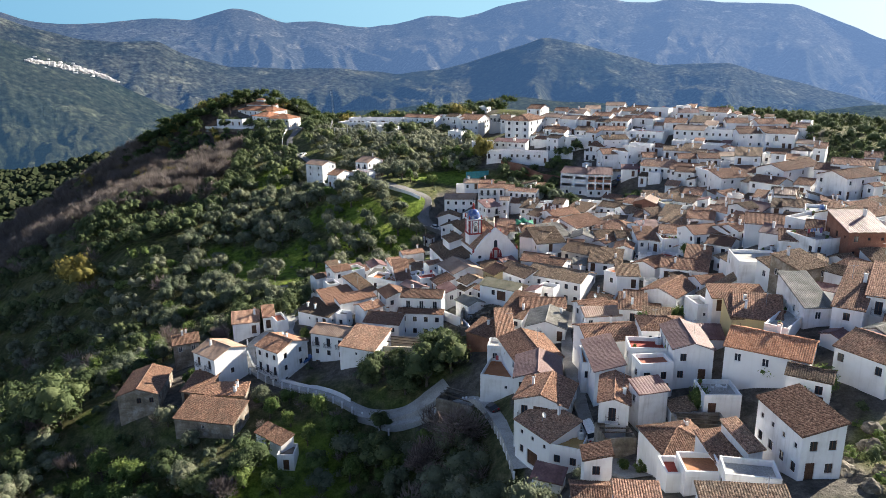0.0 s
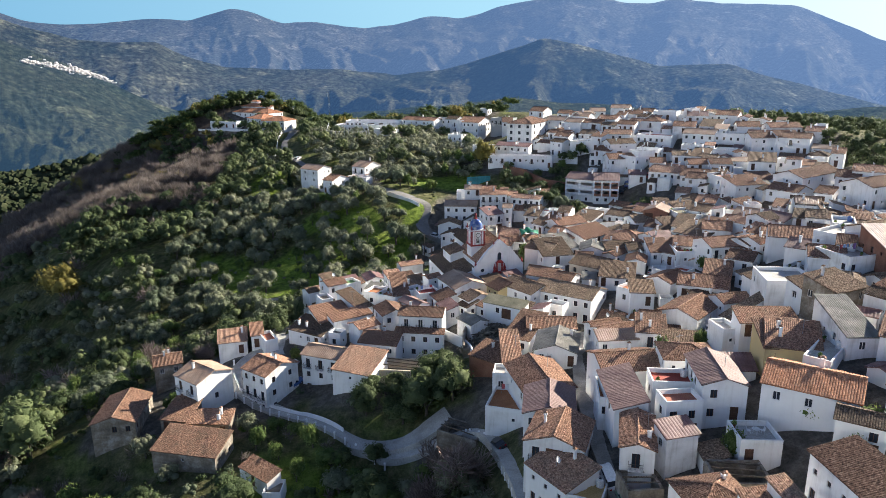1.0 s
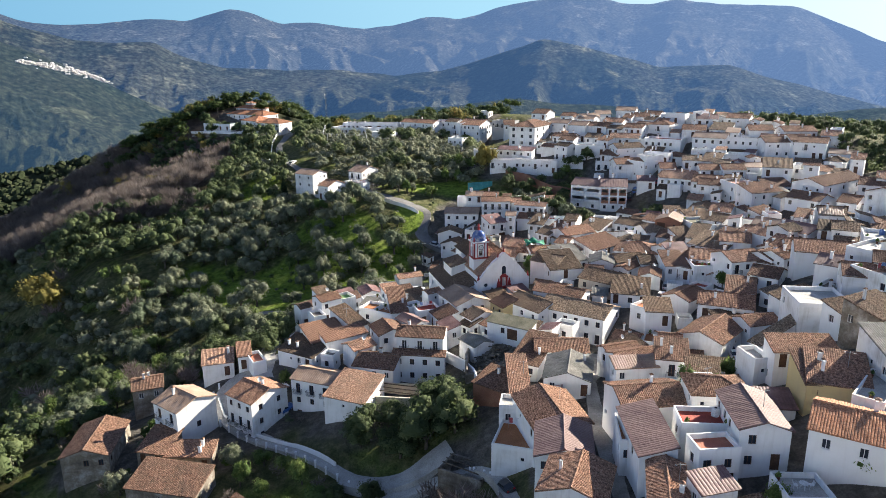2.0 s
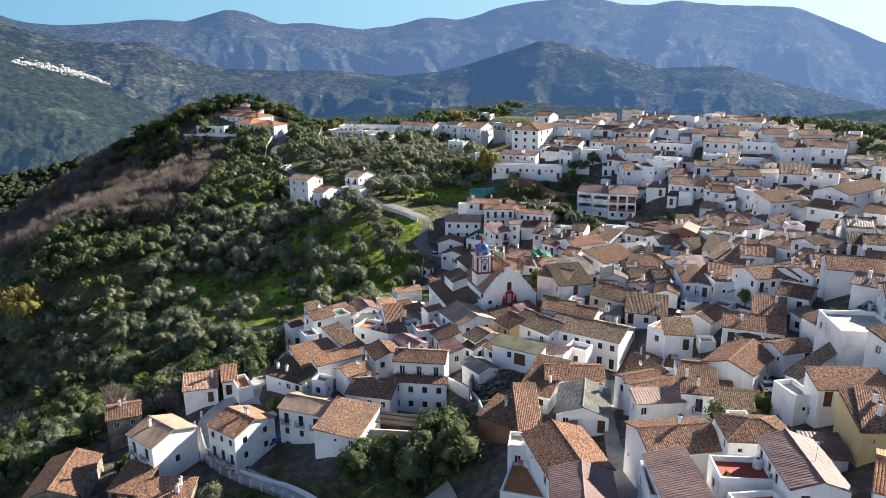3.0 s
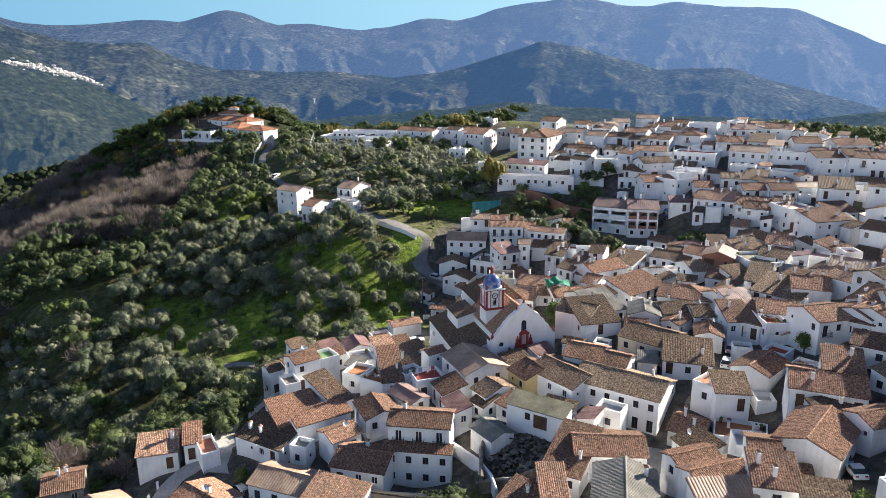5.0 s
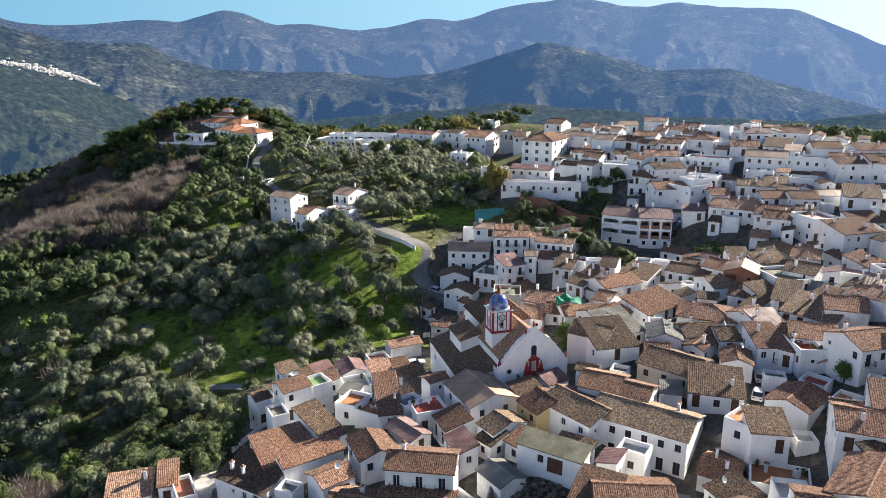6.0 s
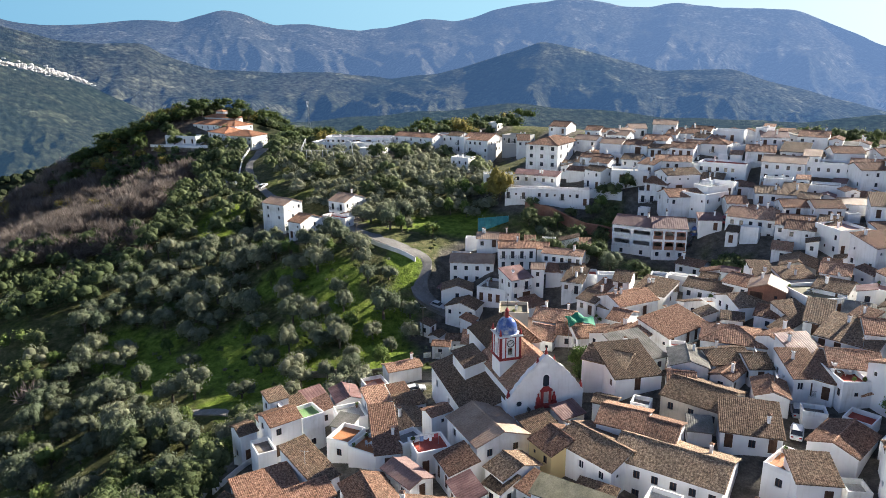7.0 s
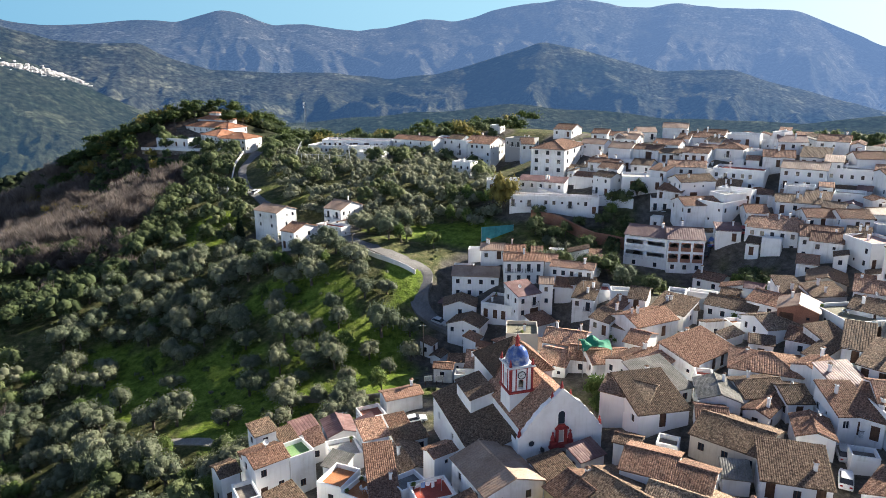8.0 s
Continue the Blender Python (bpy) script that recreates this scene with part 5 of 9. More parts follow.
def build_ground():
    az = np.radians(np.r_[np.arange(-180, -46, 4.0), np.arange(-46, 46, 0.28), np.arange(46, 180, 4.0)])
    r = [4.0]
    while r[-1] < 4700:
        v = r[-1]
        r.append(v + (3.0 if v < 60 else 2.2 if v < 480 else 0.013 * v))
    r = np.array(r)
    X, Y = r[:, None] * np.sin(az)[None], r[:, None] * np.cos(az)[None]
    Z = land(X, Y)
    me = bpy.data.meshes.new("ground")
    me.from_pydata(np.stack([X, Y, Z], -1).reshape(-1, 3).tolist(), [], grid_faces(len(r), len(az), True))
    x, y = X.ravel(), Y.ravel()
    red = smooth_step(0.0, 0.6, in_plot(x, y, 6.0) + 0.15 * bumps(x, y, 9, 3))
    red[(x < -20) & (y < 132) | (x < 12) & (y < 117)] *= 0.1
    green = np.zeros_like(x)
    for cx, cy, ax, ay in CLEARINGS:
        q = np.hypot((x - cx) / ax, (y - cy) / ay) + 0.35 * bumps(x, y, 14, 3)
        green = np.maximum(green, 1 - smooth_step(0.75, 1.15, q))
    green = np.maximum(green, 0.35 * smooth_step(0.1, 0.6, bumps(x + 40, y, 22, 3)) * (np.hypot(x, y) < 420))
    blue = smooth_step(-94, -112, x) * smooth_step(300, 330, y + 0.1 * (x + 110)) * (np.hypot(x, y) < 620)
    rgba = np.stack([red, green, blue, 1 - smooth_step(400, 470, np.hypot(x, y))], -1)
    me.color_attributes.new("cover", "FLOAT_COLOR", "POINT").data.foreach_set("color", rgba.ravel())
    me.shade_smooth()
    me.materials.append(ground_material())
    tagged(new("ground", me), "scrubby hillside with grass clearings under olive trees", "ground", kind="structure")


build_ground()


# ---- far ranges ----
def ridge_material(name, dark, light, haze_glow_left, haze_glow_right, grain=0.06):
    """Wooded slopes far off, tree crowns and bare patches; blue haze is put into their emission, more so towards the
    sun.
    """
    m, nt, b = material(name, 1.0, spec=0.0)
    broad = noise_node(nt, 0.0035, 9.0, 0.7)
    patch = noise_node(nt, 0.011, 6.0, 0.6)
    fine = noise_node(nt, grain, 8.0, 0.8)
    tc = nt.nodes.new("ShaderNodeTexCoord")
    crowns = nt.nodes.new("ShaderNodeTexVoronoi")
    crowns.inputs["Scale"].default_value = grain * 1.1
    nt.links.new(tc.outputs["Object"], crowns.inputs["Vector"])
    c = ramp(nt, broad.outputs["Fac"], [(0.36, dark), (0.62, light)])
    bare = ramp(nt, patch.outputs["Fac"], [(0.55, (0, 0, 0)), (0.68, (1, 1, 1))])
    c = mix(nt, bare, c, tuple(2.1 * v for v in light))
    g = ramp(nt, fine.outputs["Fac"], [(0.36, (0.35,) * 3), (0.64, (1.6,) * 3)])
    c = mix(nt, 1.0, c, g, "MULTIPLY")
    # Crown cells darken outwards: the shade between crowns is put into the colour.
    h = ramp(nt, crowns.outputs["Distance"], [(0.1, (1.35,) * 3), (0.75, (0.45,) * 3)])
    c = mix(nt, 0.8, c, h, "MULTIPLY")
    nt.links.new(c, b.inputs["Base Color"])
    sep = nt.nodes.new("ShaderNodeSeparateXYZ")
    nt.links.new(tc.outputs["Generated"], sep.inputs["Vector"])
    nt.links.new(ramp(nt, sep.outputs["X"], [(0.15, haze_glow_left), (0.85, haze_glow_right)]), b.inputs["Emission Color"])
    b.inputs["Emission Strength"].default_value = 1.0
    bump(nt, b, fine.outputs["Fac"], 0.8, 30.0)
    return m


def far_range(name, dist, azs, rows, deep, rough, size, mat, label, seed):
    """A mountain range at that distance: its skyline as bearings and rises in degrees, with spurs and gullies on the flank that faces the village."""
    az = np.arange(-46.0, 46.0, 0.12)
    top = np.interp(az, azs, rows)
    for _ in range(14):
        top[1:-1] = (top[:-2] + 2 * top[1:-1] + top[2:]) / 4
    v = np.linspace(0, 1.12, 92)
    verts = []
    for q in v:
        up = min(q, 1.0)
        for a, t in zip(az, top):
            crest = 100 + dist * math.tan(radians(t))
            r = dist - deep * (1 - q)
            x, y = r * math.sin(radians(a)), r * math.cos(radians(a))
            w = noise.noise_vector(Vector((x / size / 2.2, y / size / 2.2, seed)))
            p = Vector((radians(a) * dist / size + 0.4 * w.x, r / (2.3 * size) + 0.5 * w.y, seed))
            n = sum(k * (1 - 2 * math.sqrt(noise.noise(p * f) ** 2 + 0.012)) for k, f in ((0.8, 1.0), (0.42, 2.3), (0.24, 4.7), (0.12, 10.3))) - 0.6
            z = -150 + (crest + 150) * up ** 1.25 - max(0.0, q - 1) * deep * 0.9
            z += n * rough * min(1.0, ((1 - up) * 1.9) ** 1.7) * min(1.0, up * 3) + 5 * noise.noise(Vector((x / 90, y / 90, seed)))
            verts.append((x, y, z))
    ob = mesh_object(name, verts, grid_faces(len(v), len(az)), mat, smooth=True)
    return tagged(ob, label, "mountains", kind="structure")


NEAR_RANGE = ([-50] + [-31.0, -27.8, -24.8, -20.8, -17.6, -8.1, 0.3, 5.6, 10.1, 18.7, 26.6, 32.3] + [50], [2.4] + [1.62, 0.27, -1.18, -3.41, -4.58, -4.2, -3.67, -3.04, -3.41, -4.1, -4.16, -3.43] + [-4.9])
MID_RANGE = ([-50] + [-30.8, -28.4, -25.9, -23.3, -21.0, -20.0, -16.4, -11.4, -7.9, -3.4, 0.4, 4.2, 8.2, 10.8, 17.2, 22.0, 24.4, 32.3] + [50], [3.7] + [2.93, 2.05, 1.49, 1.33, 1.41, 0.68, -0.5, -0.74, -0.7, -1.19, -0.89, 0.12, 1.43, 0.97, -0.73, -0.56, -1.38, -3.43] + [-4.9])
SKYLINE = ([-50] + [-30.7, -29.3, -27.3, -25.9, -23.9, -21.1, -18.5, -17.1, -15.7, -14.4, -12.0, -9.2, -5.8, -3.3, -0.4, 1.7, 3.7, 4.8, 7.0, 9.8, 12.3, 14.8, 16.5, 18.1, 19.8, 21.4, 25.9, 28.1, 30.0, 31.8] + [50], [4.1] + [3.29, 2.73, 2.5, 2.55, 2.73, 2.99, 2.85, 3.33, 3.74, 3.59, 2.7, 2.78, 2.3, 2.58, 3.23, 2.95, 3.43, 3.83, 4.2, 4.47, 4.36, 3.85, 3.84, 4.11, 3.85, 3.64, 3.39, 2.49, 1.62, 0.77] + [-0.7])
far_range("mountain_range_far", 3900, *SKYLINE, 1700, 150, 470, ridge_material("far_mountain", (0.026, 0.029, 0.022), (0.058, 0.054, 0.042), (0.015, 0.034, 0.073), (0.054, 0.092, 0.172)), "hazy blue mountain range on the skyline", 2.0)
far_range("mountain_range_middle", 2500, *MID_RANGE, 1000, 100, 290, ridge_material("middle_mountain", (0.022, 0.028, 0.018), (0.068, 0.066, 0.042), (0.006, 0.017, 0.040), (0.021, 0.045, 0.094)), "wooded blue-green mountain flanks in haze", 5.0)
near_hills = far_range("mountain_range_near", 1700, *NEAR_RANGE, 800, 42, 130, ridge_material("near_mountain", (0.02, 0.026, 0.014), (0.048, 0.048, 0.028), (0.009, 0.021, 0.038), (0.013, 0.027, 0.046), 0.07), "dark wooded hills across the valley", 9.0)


def far_woods():
    """Tree crowns on the hills across the valley, too many and too small to count."""
    rnd = random.Random(21)
    ico = [(0, 0, 1)] + [(0.9 * math.cos(i * 1.2566), 0.9 * math.sin(i * 1.2566), 0.42) for i in range(5)] + [(1.0 * math.cos(i * 1.2566 + 0.63), 1.0 * math.sin(i * 1.2566 + 0.63), -0.4) for i in range(5)]
    tri = [(0, 1 + i, 1 + (i + 1) % 5) for i in range(5)] + [(1 + i, 6 + i, 1 + (i + 1) % 5) for i in range(5)] + [(1 + (i + 1) % 5, 6 + i, 6 + (i + 1) % 5) for i in range(5)]
    spots = []
    while len(spots) < 17000:
        a, r = radians(rnd.uniform(-40, 38)), rnd.uniform(480, 1080)
        spots.append((r * math.sin(a), r * math.cos(a), None, rnd.uniform(2.8, 5.6)))
    late = [i for i, q in enumerate(spots) if q[2] is None]
    z = land(np.array([spots[i][0] for i in late]), np.array([spots[i][1] for i in late]))
    for i, zz in zip(late, z):
        spots[i] = (spots[i][0], spots[i][1], float(zz), spots[i][3])
    v, f = [], []
    for x, y, zz, s in spots:
        n = len(v)
        v += [(x + s * px * rnd.uniform(0.7, 1.25), y + s * py * rnd.uniform(0.7, 1.25), zz + s * (0.35 + 0.75 * pz * rnd.uniform(0.8, 1.2))) for px, py, pz in ico]
        f += [(n + i, n + j, n + k) for i, j, k in tri]
    m, nt, b = material("far_wood", 1.0, spec=0.0)
    geo = nt.nodes.new("ShaderNodeNewGeometry")
    nt.links.new(ramp(nt, geo.outputs["Random Per Island"], [(0.0, (0.022, 0.03, 0.016)), (0.6, (0.036, 0.045, 0.024)), (1.0, (0.06, 0.066, 0.036))]), b.inputs["Base Color"])
    tagged(mesh_object("far_woods", v, f, m), "dark woods on the hills across the valley", "woodland", kind="stuff")


far_woods()


def far_village():
    """A white village on the far slope: small blocks with pitched roofs."""
    rnd = random.Random(3)
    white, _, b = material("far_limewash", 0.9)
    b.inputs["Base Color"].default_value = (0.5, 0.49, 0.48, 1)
    v, f = [], []
    hill = np.array([tuple(q.co) for q in near_hills.data.vertices])
    bearing = np.degrees(np.arctan2(hill[:, 0], hill[:, 1]))
    rise = np.degrees(np.arctan2(hill[:, 2] - 100, np.hypot(hill[:, 0], hill[:, 1])))
    for i in range(460):
        t = rnd.random()
        a, e = -29.9 + 5.4 * t + rnd.gauss(0, 0.2), 0.16 - 1.2 * t + rnd.gauss(0, 0.06 + 0.14 * t)
        x, y, z = hill[np.argmin(np.hypot(bearing - a, rise - e))]
        x, y, z = x + rnd.uniform(-8, 8), y + rnd.uniform(-4, 4), z - 0.4
        w, d, h = rnd.uniform(3.0, 7.5), rnd.uniform(3, 5), rnd.uniform(0.2, 1.2)
        n = len(v)
        v += [(x, y, z - 1), (x + w, y, z - 1), (x + w, y + d, z - 1), (x, y + d, z - 1), (x, y, z + h), (x + w, y, z + h), (x + w, y + d, z + h), (x, y + d, z + h), (x, y + d / 2, z + h + 0.8), (x + w, y + d / 2, z + h + 0.8)]
        f += [tuple(n + k for k in q) for q in ((0, 1, 5, 4), (1, 2, 6, 9, 5), (2, 3, 7, 6), (3, 0, 4, 8, 7), (4, 5, 9, 8), (6, 7, 8, 9))]
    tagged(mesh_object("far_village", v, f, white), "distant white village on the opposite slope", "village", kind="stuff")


far_village()


def sky_backdrop():
    """The clear sky low over the mountains, far behind them: pale blue, whiter towards the sun."""
    az = np.radians(np.arange(-60, 61, 2.0))
    el = np.radians(np.linspace(-3, 6.6, 12))
    A, E = np.meshgrid(az, el)
    r = 4600.0
    m, nt, b = material("low_sky", 1.0, spec=0.0)
    b.inputs["Base Color"].default_value = (0, 0, 0, 1)
    tc = nt.nodes.new("ShaderNodeTexCoord")
    sep = nt.nodes.new("ShaderNodeSeparateXYZ")
    nt.links.new(tc.outputs["Generated"], sep.inputs["Vector"])
    nt.links.new(ramp(nt, sep.outputs["X"], [(0.2, (0.085, 0.185, 0.27)), (0.55, (0.15, 0.265, 0.335)), (0.82, (0.315, 0.365, 0.39))]), b.inputs["Emission Color"])
    b.inputs["Emission Strength"].default_value = 1.0
    ob = mesh_object("backdrop", np.stack([r * np.sin(A), r * np.cos(A), 100 + r * np.tan(E)], -1).reshape(-1, 3).tolist(), grid_faces(12, len(az)), m, smooth=True)
    tagged(ob, "clear pale blue sky low over the mountains", "sky", kind="structure")


sky_backdrop()

# ---- houses ----
class Shape:
    """Corners and faces of one mesh in the making."""

    def __init__(self):
        self.v, self.f = [], []

    def face(self, *pts):
        n = len(self.v)
        self.v += [tuple(p) for p in pts]
        self.f.append(tuple(range(n, n + len(pts))))

    def box(self, x0, y0, z0, x1, y1, z1):
        n = len(self.v)
        self.v += [(x0, y0, z0), (x1, y0, z0), (x1, y1, z0), (x0, y1, z0), (x0, y0, z1), (x1, y0, z1), (x1, y1, z1), (x0, y1, z1)]
        self.f += [tuple(n + i for i in q) for q in ((3, 2, 1, 0), (4, 5, 6, 7), (0, 1, 5, 4), (1, 2, 6, 5), (2, 3, 7, 6), (3, 0, 4, 7))]

    def prism(self, ring, z0, z1, top=1.0):
        """An upright prism on a ring of (x, y), its upper end scaled by top about its middle."""
        n, k = len(self.v), len(ring)
        mx, my = sum(p[0] for p in ring) / k, sum(p[1] for p in ring) / k
        self.v += [(x, y, z0) for x, y in ring] + [(mx + (x - mx) * top, my + (y - my) * top, z1) for x, y in ring]
        self.f += [tuple(n + i for i in reversed(range(k))), tuple(n + k + i for i in range(k))]
        self.f += [(n + i, n + (i + 1) % k, n + k + (i + 1) % k, n + k + i) for i in range(k)]

    def tube(self, a, b, r0, r1=None, sides=6):
        a, b = Vector(a), Vector(b)
        r1 = r0 if r1 is None else r1
        d = (b - a).normalized()
        p = d.orthogonal().normalized()
        q = d.cross(p)
        n = len(self.v)
        for c, r in ((a, r0), (b, r1)):
            self.v += [tuple(c + (p * math.cos(2 * math.pi * i / sides) + q * math.sin(2 * math.pi * i / sides)) * r) for i in range(sides)]
        self.f += [(n + i, n + (i + 1) % sides, n + sides + (i + 1) % sides, n + sides + i) for i in range(sides)]
        self.f += [tuple(n + i for i in reversed(range(sides))), tuple(n + sides + i for i in range(sides))]

    def lathe(self, profile, cx=0.0, cy=0.0, sides=12):
        """Turns a profile of (radius, height) round an upright axis."""
        n = len(self.v)
        for r, z in profile:
            self.v += [(cx + r * math.cos(2 * math.pi * i / sides), cy + r * math.sin(2 * math.pi * i / sides), z) for i in range(sides)]
        for k in range(len(profile) - 1):
            self.f += [(n + k * sides + i, n + k * sides + (i + 1) % sides, n + (k + 1) * sides + (i + 1) % sides, n + (k + 1) * sides + i) for i in range(sides)]

    def mesh(self, name, mat):
        me = bpy.data.meshes.new(name)
        me.from_pydata(self.v, [], self.f)
        me.materials.append(mat)
        return me


def part(name, shape, mat, parent, label="", m=None, smooth=False):
    """Links a shape (or a ready mesh) as ONE mesh object under a thing or a part."""
    me = shape if isinstance(shape, bpy.types.Mesh) else shape.mesh(name, mat)
    if smooth:
        me.shade_smooth()
    ob = new(name, me)
    ob.parent = parent
    if m is not None:
        ob.matrix_basis = m
    return tagged(ob, label) if label else ob


def facade(g, o, u, inn, w, z0, z1, holes, reveal=0.2):
    """One wall face from o along u, with its openings (a, b, low, high) cut through and their reveals."""
    xs = sorted({0.0, w, *[h[0] for h in holes], *[h[1] for h in holes]})
    zs = sorted({z0, z1, *[h[2] for h in holes], *[h[3] for h in holes]})
    at = lambda s, z, k=0.0: (o[0] + u[0] * s + inn[0] * k, o[1] + u[1] * s + inn[1] * k, z)
    for x0, x1 in zip(xs, xs[1:]):
        for c0, c1 in zip(zs, zs[1:]):
            mx, mz = (x0 + x1) / 2, (c0 + c1) / 2
            if not any(h[0] < mx < h[1] and h[2] < mz < h[3] for h in holes):
                g.face(at(x0, c0), at(x1, c0), at(x1, c1), at(x0, c1))
    for a, b, lo, hi in holes:
        g.face(at(a, lo), at(a, lo, reveal), at(a, hi, reveal), at(a, hi))
        g.face(at(b, hi), at(b, hi, reveal), at(b, lo, reveal), at(b, lo))
        g.face(at(a, lo, reveal), at(a, lo), at(b, lo), at(b, lo, reveal))
        g.face(at(a, hi), at(a, hi, reveal), at(b, hi, reveal), at(b, hi))


OPENING = {"w": (0.9, 1.2), "t": (1.0, 2.05), "s": (0.6, 0.65), "d": (1.1, 2.15), "g": (2.3, 2.3), "W": (1.35, 1.5), "A": (2.3, 2.0), "L": (4.6, 1.9)}
KITS = {}


def opening_kit(kind, dark, far=False):
    """The shared meshes of one kind of window or door: frame and pane, or a leaf."""
    key = (kind, dark, far)
    if key not in KITS:
        w, h = OPENING[kind]
        mat = WOOD if dark else FRAME_WHITE
        fr, pane = Shape(), Shape()
        if kind in "dg":
            n = 4 if kind == "d" else 8
            xs = [(w * i / n + e, y) for i in range(n) for e, y in ((0.0, 0.02), (0.03, 0.0), (w / n - 0.03, 0.0), (w / n, 0.02))]
            k = len(xs)
            fr.v += [(x, y, 0) for x, y in xs] + [(x, y, h) for x, y in xs] + [(w, 0.07, 0), (0, 0.07, 0), (w, 0.07, h), (0, 0.07, h)]
            fr.f += [(i, i + 1, k + i + 1, k + i) for i in range(k - 1)] + [(k - 1, 2 * k, 2 * k + 2, 2 * k - 1), (2 * k + 1, 0, k, 2 * k + 3), tuple(range(k, 2 * k)) + (2 * k + 2, 2 * k + 3)]
            KITS[key] = (fr.mesh("door", WOOD), None)
        elif kind in "AL":
            # an open gallery: brick arch or plain white frame over a solid parapet
            b = 0.16 if kind == "A" else 0.1
            fr.box(0, -0.15, 0, b, 0.1, h), fr.box(w - b, -0.15, 0, w, 0.1, h)
            fr.box(b, -0.15, h - 0.14, w - b, 0.1, h)
            fr.box(-0.05, -0.5 if kind == "L" else -0.2, -0.15, w + 0.05, -0.35 if kind == "L" else -0.08, 0.75)
            fr.box(-0.05, -0.5 if kind == "L" else -0.2, -0.2, w + 0.05, 0.1, -0.05)
            if kind == "A":
                for k in range(4):
                    z1, z0 = h - 0.14 - 0.12 * (3 - k), h - 0.26 - 0.12 * (3 - k)
                    e = 0.55 * ((k + 1) / 4) ** 1.6
                    fr.box(b, -0.15, z0, b + e, 0.1, z1), fr.box(w - b - e, -0.15, z0, w - b, 0.1, z1)
            KITS[key] = (fr.mesh("gallery", WALL["brick"] if kind == "A" else WALL["white"]), None)
        else:
            b = 0.075
            fr.box(0, 0, 0, b, 0.07, h), fr.box(w - b, 0, 0, w, 0.07, h)
            fr.box(b, 0, 0, w - b, 0.07, b), fr.box(b, 0, h - b, w - b, 0.07, h)
            if kind != "s":
                fr.box(w / 2 - 0.035, 0.005, b, w / 2 + 0.035, 0.06, h - b)
            pane.box(b, 0.03, b, w - b, 0.045, h - b)
            if far:
                ring = lambda k, y: [(k, y, k), (w - k, y, k), (w - k, y, h - k), (k, y, h - k)]
                me = bpy.data.meshes.new("window")
                me.from_pydata(ring(0, 0) + ring(b, 0) + ring(b, 0.04), [], [(i + k, (i + 1) % 4 + k, (i + 1) % 4 + 4 + k, i + 4 + k) for k in (0, 4) for i in range(4)] + [(8, 9, 10, 11)])
                me.materials.append(mat)
                n = 8
                me.materials.append(GLASS)
                for p in me.polygons[n:]:
                    p.material_index = 1
                KITS[key] = (me, None)
            else:
                KITS[key] = (fr.mesh("window", mat), pane.mesh("pane", GLASS))
    return KITS[key]


def slope(g, o, e, s, n, length, run, pitch, rise, low=None, high=None, steps=1.4, seed=0.0):
    """One roof slope of barrel tiles or ribs: from o along the eaves e and up the run s, with normal n. low and high give its ends at a run of 0..1."""
    low = low or (lambda t: 0.0)
    high = high or (lambda t: length)
    cols = max(2, int(length / pitch))
    rows = max(1, int(run / steps)) + 1
    prof = ((0.0, 0.0), (0.28, 1.0), (0.72, 1.0))
    xs = [((i + a) * length / cols, b) for i in range(cols) for a, b in prof] + [(length, 0.0)]
    base = len(g.v)
    for r in range(rows + 1):
        t = r / rows
        lo, hi = low(t), high(t)
        for x, b in xs:
            x = min(max(x, lo), hi)
            sag = 0.05 * math.sin(x * 0.9 + seed) * math.sin(t * 3.0 + seed * 2) + 0.02 * math.sin(x * 3.7 + t * 9 + seed)
            p = o + e * x + s * (run * t) + n * (0.03 + rise * b + sag)
            g.v.append(tuple(p))
    k = len(xs)
    g.f += [(base + r * k + i, base + r * k + i + 1, base + (r + 1) * k + i + 1, base + (r + 1) * k + i) for r in range(rows) for i in range(k - 1)]
    lo0, hi0, lo1, hi1 = low(0), high(0), low(1), high(1)
    c = [o + e * lo0, o + e * hi0, o + e * hi1 + s * run, o + e * lo1 + s * run]
    d = [p - n * 0.13 for p in c]
    for i in range(4):
        g.face(c[i], d[i], d[(i + 1) % 4], c[(i + 1) % 4])
    g.face(*reversed(d))


RIB = {"orange": (0.3, 0.055), "tile": (0.27, 0.062), "old": (0.27, 0.065), "pink": (0.42, 0.035), "metal": (0.42, 0.05), "maroon": (0.42, 0.035), "grey": (0.3, 0.045), "olive": (1.2, 0.01)}
ROOF_WORDS = {"orange": "bright orange tile roof", "tile": "terracotta tile roof", "old": "lichen-grey old tile roof", "pink": "pinkish sheet roof", "metal": "brown ribbed sheet roof", "maroon": "maroon sheet roof", "grey": "grey fibre-cement roof", "olive": "mossy flat roof"}
FLOOR_WORDS = {"orange": "orange-tiled roof terrace", "red": "red-painted roof terrace", "yellow": "ochre roof terrace", "green": "green-painted roof terrace", "purple": "clay-floored terrace", "pink": "pink roof terrace", "white": "pale flat roof", "grey": "grey flat roof", "old": "stained flat roof", "olive": "mossy flat roof"}
WALL_WORDS = {"white": "whitewashed", "beige": "weathered beige", "grey": "grey-rendered", "yellow": "ochre-rendered", "stone": "rough stone", "brick": "bare brick"}
COUNT_WORDS = {0: "low", 1: "single-storey", 2: "two-storey", 3: "three-storey", 4: "four-storey", 5: "five-storey"}


